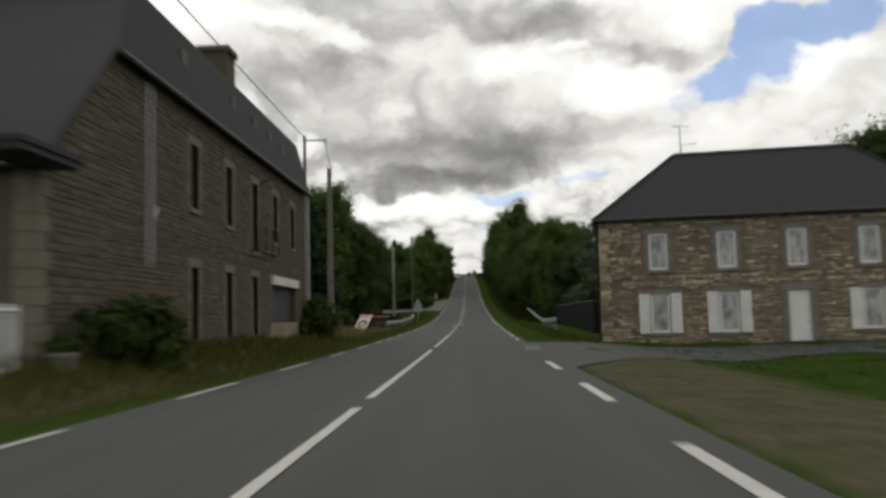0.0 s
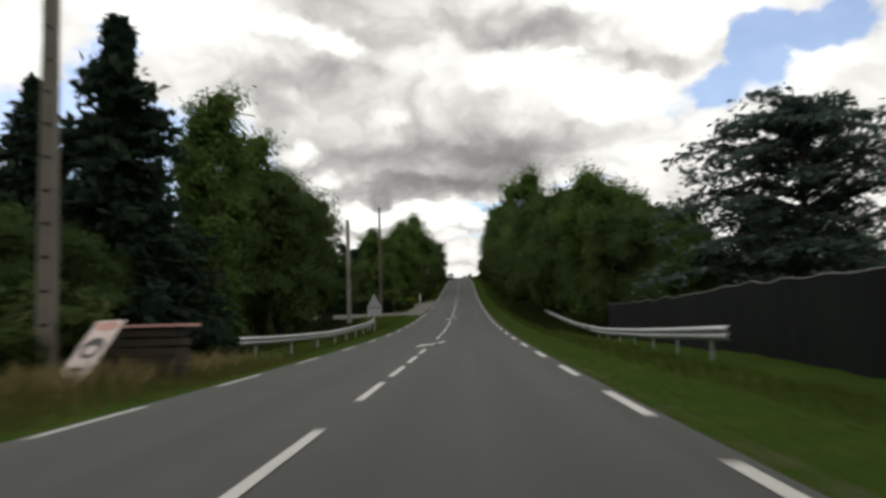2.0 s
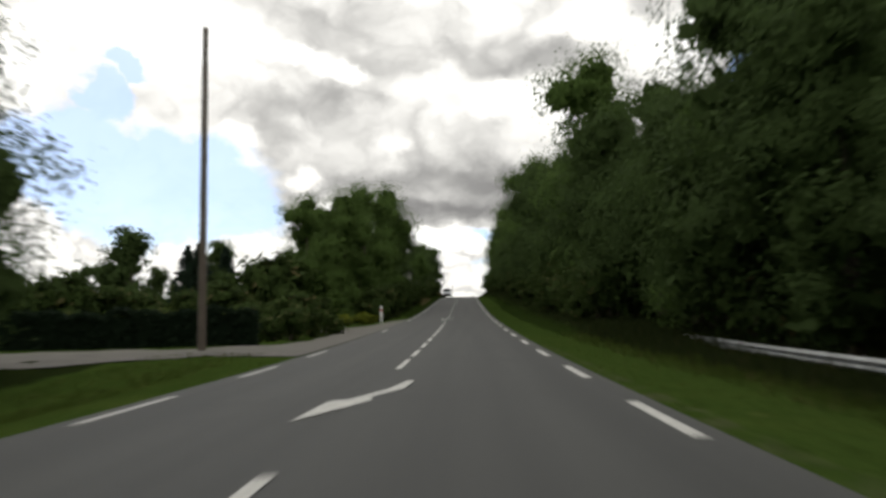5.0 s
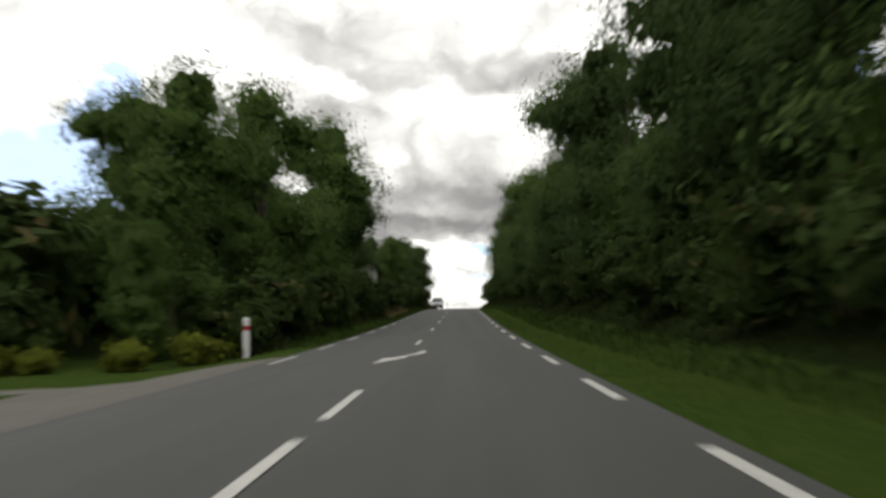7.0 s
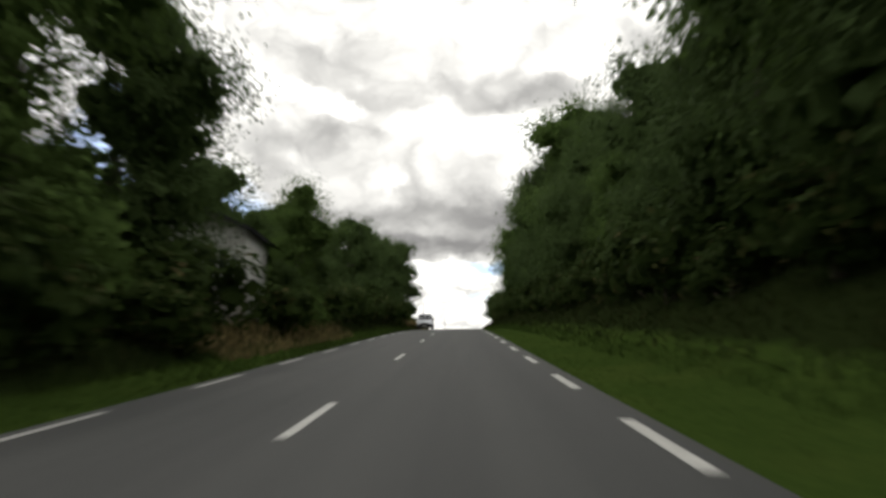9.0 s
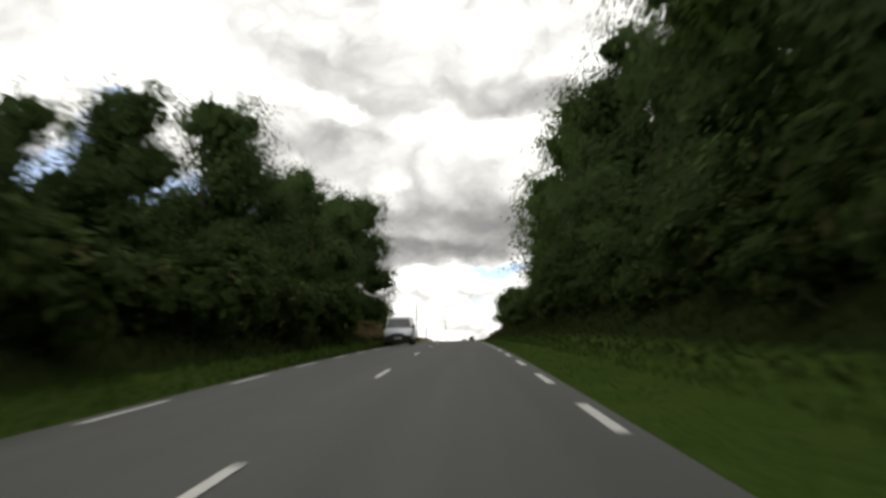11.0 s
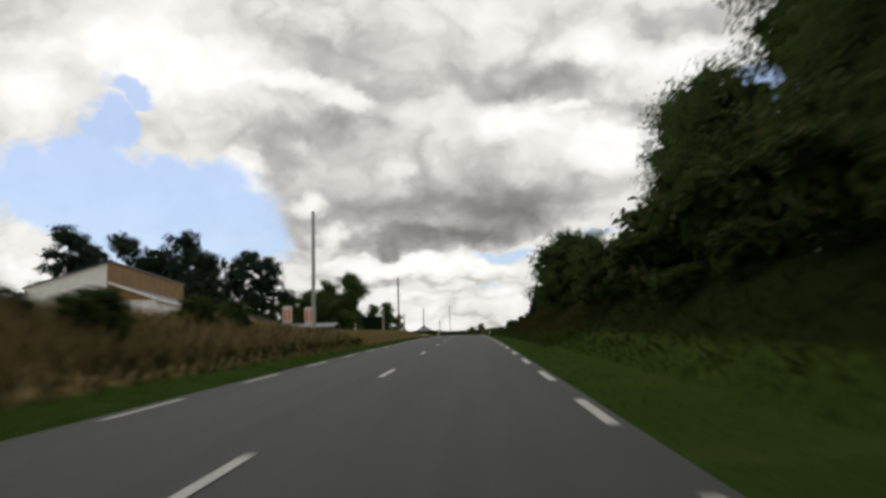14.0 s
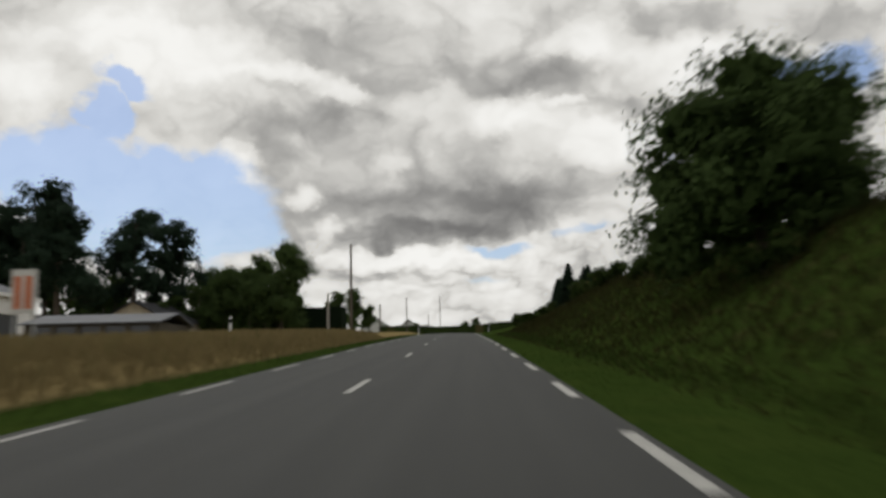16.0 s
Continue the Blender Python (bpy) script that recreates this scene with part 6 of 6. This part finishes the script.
part("body", van_shell(), SILVER, van, smooth=False)
part("windscreen", slab([(-0.80, 1.03, 1.29), (0.80, 1.03, 1.29), (0.70, 1.66, 1.835), (-0.70, 1.66, 1.835)], 0.03), GLASS, van)
part("bumper", box(a_box(-0.90, 0.90, -0.05, 0.30, 0.20, 0.64, 0.06), -0.62, 0.62, -0.04, 0.1, 0.642, 0.69, 0.01), BLACK, van, "black plastic front bumper")
part("grille", a_box(-0.42, 0.42, -0.03, 0.06, 0.69, 0.80, 0.02), BLACK, van)
part("number_plate", a_box(-0.26, 0.26, -0.075, -0.052, 0.42, 0.53, 0.004), OFFWHITE, van)
part("badge", a_box(-0.06, 0.06, -0.02, 0.05, 0.84, 0.94, 0.02), ZINC, van)
for s in (-1, 1):
    part("headlight", slab([(s * 0.50, 0.10, 0.86), (s * 0.86, 0.24, 0.86), (s * 0.88, 0.50, 1.08), (s * 0.60, 0.32, 1.02)], 0.05), LAMP, van, "clear headlight")
    m = part("mirror", a_box(min(s * 0.90, s * 1.10), max(s * 0.90, s * 1.10), 1.02, 1.14, 1.16, 1.40, 0.03), BLACK, van)
    part("arm", a_box(min(s * 0.84, s * 0.92), max(s * 0.84, s * 0.92), 1.05, 1.1, 1.18, 1.24), BLACK, m)
    xs = s * 0.895
    part("side_window", slab([(s * 0.905, 1.30, 1.26), (s * 0.905, 2.15, 1.26), (s * 0.83, 2.10, 1.74), (s * 0.83, 1.78, 1.74)], 0.02), GLASS, van)
    part("side_window", slab([(s * 0.905, 2.3, 1.28), (s * 0.905, 3.4, 1.28), (s * 0.83, 3.4, 1.74), (s * 0.83, 2.3, 1.74)], 0.02), GLASS, van)
    part("sill", a_box(min(s * 0.9, s * 0.95), max(s * 0.9, s * 0.95), 1.15, 3.6, 0.30, 0.46, 0.01), BLACK, van)
    for y in (0.85, 3.9):
        bm = bmesh.new()
        rod(bm, (s * 0.72, y, 0.32), (s * 0.94, y, 0.32), 0.33, 0.33, 22)
        bmesh.ops.bevel(bm, geom=[e for e in bm.edges if e.calc_face_angle(0) > 1.0], offset=0.04, segments=2, affect="EDGES")
        wheel = part("wheel", bm, RUBBER, van)
        part("rim", rod(rod(bmesh.new(), (s * 0.93, y, 0.32), (s * 0.948, y, 0.32), 0.20, 0.19, 16), (s * 0.945, y, 0.32), (s * 0.955, y, 0.32), 0.06, 0.05, 10), ZINC, wheel)

# ---- fields at the top of the hill ----
TAN = plain("tan_cladding", (0.25, 0.155, 0.075), 0.8, grain=3)
GREYROOF = plain("grey_sheet_roof", (0.13, 0.14, 0.16), 0.6, grain=4)
ORANGE = plain("orange_panel", (0.62, 0.16, 0.05), 0.6, grain=4)
gz = float(land(-35.4, 380))
works = thing("workshop", (-35.4, 373.5, gz), "large workshop with tan cladding, white gable and a grey lean-to roof", "building")
top, mid_z, eave = 27.9 - gz, 25.9 - gz, 24.1 - gz
LW, LL = 4.7, 21.0


def long_side(u, z, q):
    return (LW - q, u, z)


part("wall", a_box(-8.0, -0.3, 0.0, 0.3, -1.5, top - 2.2), WHITE, works, "white painted end wall")
part("gable", prism(bmesh.new(), [(-8.0, top - 2.2), (-0.3, top - 2.2), (-0.3, top - 0.06)], 0.3), WHITE, works)
part("wall", a_box(-0.3, 0.0, 0.0, LL, -1.5, top), TAN, works, "tan clad side wall")
for k in range(1, 14):
    part("cover_strip", a_box(0.0, 0.025, LL * k / 14 - 0.03, LL * k / 14 + 0.03, mid_z + 0.2, top - 0.1), TAN, works)
part("wall", a_box(-8.0, -0.3, LL - 0.3, LL, -1.5, top - 2.2), TAN, works)
part("wall", a_box(-8.3, -8.0, 0.0, LL, -1.5, top - 2.3), WHITE, works)
part("roof", slab([(0.12, -0.2, top + 0.1), (0.12, LL + 0.2, top + 0.1), (-8.5, LL + 0.2, top - 2.25), (-8.5, -0.2, top - 2.25)], 0.12), GREYROOF, works)
lean = part("lean_to_roof", slab([(0.02, -0.2, mid_z), (0.02, LL + 0.6, mid_z), (LW + 0.3, LL + 0.6, eave), (LW + 0.3, -0.2, eave)], 0.1), GREYROOF, works)
part("fascia", a_box(LW + 0.3, LW + 0.35, -0.2, LL + 0.6, eave - 0.24, eave - 0.01), WHITE, lean)
part("barge_board", slab([(0.0, -0.26, mid_z + 0.02), (LW + 0.3, -0.26, eave + 0.02), (LW + 0.3, -0.205, eave + 0.02), (0.0, -0.205, mid_z + 0.02)], 0.22), WHITE, lean, "white barge board of the lean-to")
small_windows = [(1.2, 2.0, 1.9, 2.6), (3.9, 4.7, 1.9, 2.6)]
doors = [(7.2, 8.1, -0.1, 2.1), (12.3, 13.2, -0.1, 2.1)]
bay = (16.4, 19.2, -0.1, 2.4)
part("wall", wall_cells(bmesh.new(), 0, LL + 0.4, -1.5, eave - 0.06, small_windows + doors + [bay], long_side, 0.25), WHITE, works, "white painted lean-to wall")
for h in small_windows:
    window_unit(works, long_side, *h, DARKMETAL, GLASS, deep=0.1, rail=False, bars=0)
for h in doors:
    part("door", block_mesh(long_side, *h, 0.08, 0.14), DARKWOOD, works)
bay_door = part("loading_door", block_mesh(long_side, *bay, 0.1, 0.16), BLUEGREY, works, "grey sliding loading door")
for k in range(4):
    part("board", block_mesh(long_side, bay[0] + 0.05 + 0.69 * k, bay[0] + 0.68 + 0.69 * k, bay[2] + 0.1, bay[3] - 0.1, 0.08, 0.099), BLUEGREY, bay_door)
part("wall", a_box(0.02, LW - 0.26, 0.0, 0.25, -1.5, eave - 0.06), WHITE, works)
part("gable", prism(bmesh.new(), [(0.02, eave - 0.05), (LW, eave - 0.05), (0.02, mid_z - 0.12)], 0.25), TAN, works)
part("gable", prism(bmesh.new(), [(0.02, eave - 0.05), (LW, eave - 0.05), (0.02, mid_z - 0.12)], 0.25, Matrix.Translation((0, LL + 0.1, 0))), WHITE, works)

for x, y, w, z0 in ((-15.0, 360.2, 0.75, 1.2), (-13.25, 360.4, 0.75, 1.1)):
    t = thing("advertising_panel", spot(x, y), "upright white panel with faded orange stripes in the meadow", "panel", "striped panels")
    part("board", a_box(-w / 2, w / 2, 0, 0.08, z0, z0 + 1.3, 0.01), OFFWHITE, t)
    for k in range(2):
        part("stripe", a_box(-w * 0.36 + 0.44 * w * k, -w * 0.10 + 0.44 * w * k, -0.012, 0.0, z0 + 0.12, z0 + 1.1), ORANGE, t)
    for k in (-1, 1):
        part("leg", a_box(k * w * 0.4 - 0.03, k * w * 0.4 + 0.03, 0.09, 0.15, -0.3, z0 + 1.1), STEEL, t)
p = spot(-18.9, 371.2)
low = thing("shed", p, "low long worn shed with a grey roof in the meadow", "shed")
sh = 20.75 - p.z
part("wall", wall_cells(bmesh.new(), 0, 5.7, -0.4, sh, [(0.3 + 1.06 * k, 1.15 + 1.06 * k, 0.35, sh - 0.15) for k in range(5)], lambda u, z, q: (u, q, z), 0.15), OLD_MORTAR, low)
part("wall", a_box(0, 5.7, 4.1, 4.25, -0.4, sh), OLD_MORTAR, low)
for x in (0.0, 5.55):
    part("wall", a_box(x, x + 0.15, 0.15, 4.1, -0.4, sh), OLD_MORTAR, low)
for k in range(5):
    part("pane", a_box(0.3 + 1.06 * k, 1.15 + 1.06 * k, 0.06, 0.08, 0.35, sh - 0.15), GLASS, low)
ridge = part("roof", slab([(-0.2, -0.2, sh), (5.9, -0.2, sh), (5.9, 2.1, sh + 0.5), (-0.2, 2.1, sh + 0.5)], 0.06), GREYROOF, low)
part("roof_slope", slab([(-0.2, 4.45, sh), (5.9, 4.45, sh), (5.9, 2.1, sh + 0.5), (-0.2, 2.1, sh + 0.5)], 0.06), GREYROOF, ridge)
simple_house("house", tuple(spot(-39, 424)), 8.0, 8.0, 1.8, 3.9, RENDER_WALL, "small house with a grey slate roof among pines", -8.0, 0.3, [(1.5, 0.9, 1.2, 1.2), (6.0, 0.9, 1.2, 1.2)])
for x, y, w in ((-19, 566, 6.0), (-27, 556, 7.0)):
    p = spot(x, y)
    simple_house("house", (x, y, p.z), w, 7.0, 2.7, 5.0, OFFWHITE, "small distant white house", 10.0, 0.3, [(1.0, 0.9, 1.1, 1.1), (4.0, 0.9, 1.1, 1.1)])


def pine(label, height=12.0):
    """An umbrella-like pine: bare leaning trunk and separate clumps of needles on crooked limbs."""
    t = thing("tree", (0, 0, 0), label, "pine", "pines beside the field")
    bm = bmesh.new()
    rod(bm, (0, 0, -0.3), (0.3, 0.1, height * 0.55), 0.24, 0.17, 9)
    rod(bm, (0.3, 0.1, height * 0.54), (0.1, 0, height * 0.92), 0.17, 0.05, 8)
    blobs = []
    for i in range(13):
        a, z = rng.uniform(0, 6.3), height * (0.36 + 0.6 * i / 12)
        rr = height * 0.26 * (1 - 0.45 * i / 12) * rng.uniform(0.45, 1.0)
        b = (math.cos(a) * rr, math.sin(a) * rr, z)
        rod(bm, (0.2, 0.05, z - height * 0.07), b, 0.07, 0.02, 5)
        s = height * rng.uniform(0.11, 0.16)
        blobs.append((*b, s, s, s * 0.55))
    part("trunk", bm, BARK, t)
    quads("crown", broad_crown(blobs, 210, 34, 0.2, 0.32, 420), LEAF_CONIFER, t)
    return t


for k, (x, y, s) in enumerate(((-20.4, 428, 1.12), (-24.2, 429, 1.16), (-27.3, 430, 0.96), (-30.5, 431, 0.66), (-34, 428, 0.6), (-41, 430, 0.75))):
    put(OAKS[k % 3], x, y, s, label="dark broadleaf tree at the edge of the field")
PINES = [pine("dark green pine with open clumped crown") for _ in range(2)]
for k, (x, y, s) in enumerate(((-38.6, 414.5, 1.02), (-37.8, 430.5, 1.2), (-43.5, 424, 1.1), (-49, 428, 1.2), (-34.5, 436, 1.1), (-56, 430, 1.2), (-61, 428, 1.25), (-67, 430, 1.3), (-50, 434, 1.15))):
    put(PINES[k % 2], x, y, s)
for k, (x, y, s) in enumerate(((-21.3, 430, 1.22), (-24.5, 437.5, 1.2), (-29, 440, 1.1), (-34, 445, 1.1), (-40, 450, 1.0), (-18.5, 470, 0.9), (-16.5, 476, 0.8), (-22, 480, 0.9), (-29, 580, 1.1), (-36, 575, 1.0), (-44, 560, 1.1), (-58, 440, 1.35), (-68, 440, 1.4), (-77, 440, 1.4), (-86, 440, 1.4), (-52, 460, 1.0), (-73, 431, 1.2), (-63, 434, 1.2), (-54.5, 433, 1.05), (-95, 440, 1.3), (-110, 450, 1.3), (-130, 470, 1.4), (-38, 437, 0.95), (-44, 440, 1.0), (-30, 434, 0.9), (-27.5, 430, 0.8), (-33.5, 432, 0.85), (-50, 445, 1.1), (-57, 450, 1.1), (-65, 450, 1.2), (-34, 470, 1.0), (-27, 462, 0.9), (-23, 505, 0.8), (-30, 520, 0.9))):
    put(BACKS[k % 2], x, y, s)
hedge("hedge", -64, 446, -15, 438, 3.2, 2.2, LEAF_HEDGE, "dark overgrown hedge behind the field", 6000)
# right bank beyond the wood
rng = np.random.default_rng(24)
put(ROUND, 7.9, 358.7, 1.0, 1.0, 40, sink=0.9), put(OAKS[1], 10.4, 331, 1.15), put(OAKS[2], 10.9, 335.8, 1.08), put(OAKS[2], 12.2, 350, 0.26), put(ASHES[0], 13.6, 345, 0.3), put(BUSHES[0], 12.8, 352, 1.0), put(BUSHES[1], 13.8, 348, 0.9), put(BUSHES[0], 15, 355, 1.3), put(OAKS[0], 22, 350, 0.45)
for x, y, s in ((8.6, 408, 0.2), (10.5, 412, 0.18), (12, 420, 0.24), (9.5, 425, 0.2), (11, 436, 0.26)):
    put(SPRUCES[int(s * 100) % 2], x, y, s)
for k in range(18):
    y = 366 + k * 5.6
    put(BUSHES[k % 2], 7.2 + rng.uniform(-0.6, 2.8), y, rng.uniform(0.35, 0.75))
for k in range(14):
    y = 326 + k * 0.9
    put(BUSHES[k % 2], 6.2 + rng.uniform(-0.3, 2.5), y + rng.uniform(-1, 1), rng.uniform(0.5, 1.0))
for k in range(9):
    put(BUSHES[k % 2], 7.6 + rng.uniform(-0.8, 3.2), 338 + k * 4.4, rng.uniform(0.3, 0.55), label="low olive scrub on the high bank")
for k, (x, y, s) in enumerate(((-1, 622, 1.15), (2.5, 630, 1.0), (6, 640, 0.8), (-6, 640, 0.7), (-12, 612, 0.7), (-17, 620, 0.75), (-24, 615, 0.7), (-32, 622, 0.8), (14, 640, 0.8), (22, 640, 0.8), (30, 630, 0.7), (40, 640, 0.9), (-40, 700, 1.0), (-30, 690, 0.8), (-55, 680, 1.0))):
    put(BACKS[k % 2], x, y, s)
hedge("hedge", -22, 548, 14, 540, 2.6, 2.0, LEAF_BUSH, "distant green hedgerow across the brow of the hill", 3500)

# ---- grasses ----


def grass(name, xs, ys, height, width, material, label, lean=0.25):
    n = len(xs)
    z = land(xs, ys) - 0.03
    base = np.stack([xs, ys, z], 1)
    a = rng.uniform(0, 2 * math.pi, n)
    side_v = np.stack([np.cos(a), np.sin(a), 0 * a], 1) * (width * rng.uniform(0.6, 1.4, n))[:, None]
    h = height * rng.uniform(0.5, 1.25, n)
    tip = base + np.stack([rng.normal(size=n) * lean * h, rng.normal(size=n) * lean * h, h], 1)
    mid = (base + tip) / 2 + np.array((0, 0, 1.0)) * (h * 0.12)[:, None]
    cards = np.stack([base - side_v, base + side_v, mid + side_v * 0.8, tip], 1)
    return tagged(quads(name, cards, material), label, "grass", kind="stuff")


def scatter(n, u0, u1, y0, y1, clump=0.0):
    y = rng.uniform(y0, y1, n)
    u = rng.uniform(u0, u1, n)
    if clump:
        k = np.sin(u * 2.1 + np.sin(y * 0.9) * 2) * np.sin(y * 1.37 + u)
        keep = k + rng.normal(size=n) * 0.5 > clump
        u, y = u[keep], y[keep]
    return u + mid_x(y), y


x, y = scatter(52000, -12.5, -4.05, 283, 400)
grass("dry_grass", x, y, np.where(x > mid_x(y) - 4.5, 0.22, np.interp(y, [283, 292, 318, 335, 400], [0.7, 0.85, 0.62, 0.45, 0.42])), 0.022, BLADE_DRY, "tall dry straw-coloured grass on the roadside bank")
x, y = scatter(15000, -60, -12, 300, 470)
grass("dry_grass", x, y, 0.5, 0.05, BLADE_DRY, "pale dry meadow grass in the field")
x, y = scatter(5500, -6.8, -4.1, 284, 340)
grass("rough_grass", x, y, 0.42, 0.018, BLADE_BANK_SHADE, "rough green weeds low on the dry bank", 0.4)
x, y = scatter(12000, -4.4, -3.15, 284, 420)
grass("verge_grass", x, y, 0.09, 0.012, BLADE_GREEN, "short green verge grass beside the dry meadow")
x, y = scatter(20000, -7.6, -3.4, 8, 64)
grass("tall_grass", x, y, np.interp(-(x - mid_x(y)), [3.4, 4.6, 6.5], [0.12, 0.26, 0.46]) * np.interp(y, [30, 33, 39, 42], [1.0, 0.55, 0.55, 1.0]), 0.018, BLADE_OLIVE, "uncut grass and weeds at the foot of the stone building")
x, y = scatter(7000, -10, -4.6, 38, 66, 0.1)
grass("dry_grass", x, y, 0.6, 0.02, BLADE_DRY, "dry grass around the leaning board")
x, y = scatter(16000, -8.0, -3.3, 60, 124)
grass("verge_grass", x, y, np.where(x < mid_x(y) - 4.6, 0.14, 0.06), 0.013, BLADE_VERGE, "green verge grass under the guard rail")
x, y = scatter(11000, -4.4, -3.15, 168, 300)
grass("verge_grass", x, y, np.where(x < mid_x(y) - 4.2, 0.28, 0.13), 0.018, BLADE_GREEN, "rough green grass below the roadside trees")
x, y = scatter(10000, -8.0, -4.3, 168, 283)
grass("bank_grass", x, y, 0.4, 0.02, BLADE_BANK_SHADE, "rough grass under the roadside trees, coloured dark for their shade")
x, y = scatter(3500, -6.5, -4.0, 205, 229)
grass("dry_grass", x, y, 0.35, 0.02, BLADE_DRY, "dry grass in front of the white house")
x, y = scatter(22000, 3.45, 6.4, 34, 132)
grass("verge_grass", x, y, np.where(x > mid_x(y) + 5.0, 0.22, 0.06), 0.011, BLADE_VERGE, "mown olive-green verge grass before the guard rail")
x, y = scatter(13000, 3.45, 6.2, 132, 190)
grass("verge_grass", x, y, np.where(x > mid_x(y) + 5.0, 0.22, 0.06), 0.011, BLADE_GREEN, "mown green verge grass beside the road")
x, y = scatter(34000, 3.45, 6.0, 190, 420)
grass("verge_grass", x, y, np.where(x > mid_x(y) + 5.2, 0.2, 0.06), 0.012, BLADE_GREEN, "mown green verge grass below the wooded bank")
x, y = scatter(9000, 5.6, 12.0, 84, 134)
grass("bank_grass", x, y, 0.5, 0.02, BLADE_BANK_SHADE, "rough olive grass behind the guard rail")
x, y = scatter(30000, 4.9, 13.0, 328, 420)
grass("bank_grass", x, y, np.interp(x - mid_x(y), [5, 7], [0.14, 0.34]), 0.014, BLADE_SLOPE, "rough olive-brown grass on the high bank", 0.5)
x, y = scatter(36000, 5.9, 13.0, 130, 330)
grass("bank_grass", x, y, 0.24, 0.022, BLADE_BANK_SHADE, "rough grass on the steep bank, coloured dark for the wood's shade", 0.7)
x, y = scatter(9000, 8.0, 22.0, 10, 36)
grass("lawn_grass", x, y, 0.12, 0.016, BLADE_GREEN, "short lawn grass in front of the stone house")
for x, y, s in ((-7.2, 17.0, 0.55), (-7.3, 18.6, 0.45), (-7.2, 38.6, 0.6), (-7.4, 40.6, 0.7), (-9.5, 50, 0.7), (-10, 54, 0.9), (-9.6, 59, 0.9), (-11, 62.5, 1.0)):
    put(BUSHES[int(rng.integers(2))], x, y, s, label="scrubby green weeds and shrub in the roadside grass")

for x, y, s in ((-9.2, 307.5, 0.5), (-8.4, 311, 0.36)):
    put(BUSHES[int(rng.integers(2))], x, y, s, label="dark green shrub at the end of the wood")
for k in range(12):
    put(BUSHES[k % 2], -7.6 - rng.uniform(0, 2.5), 299 + 2.0 * k, rng.uniform(0.25, 0.42), label="low green shrub in the tall dry grass")
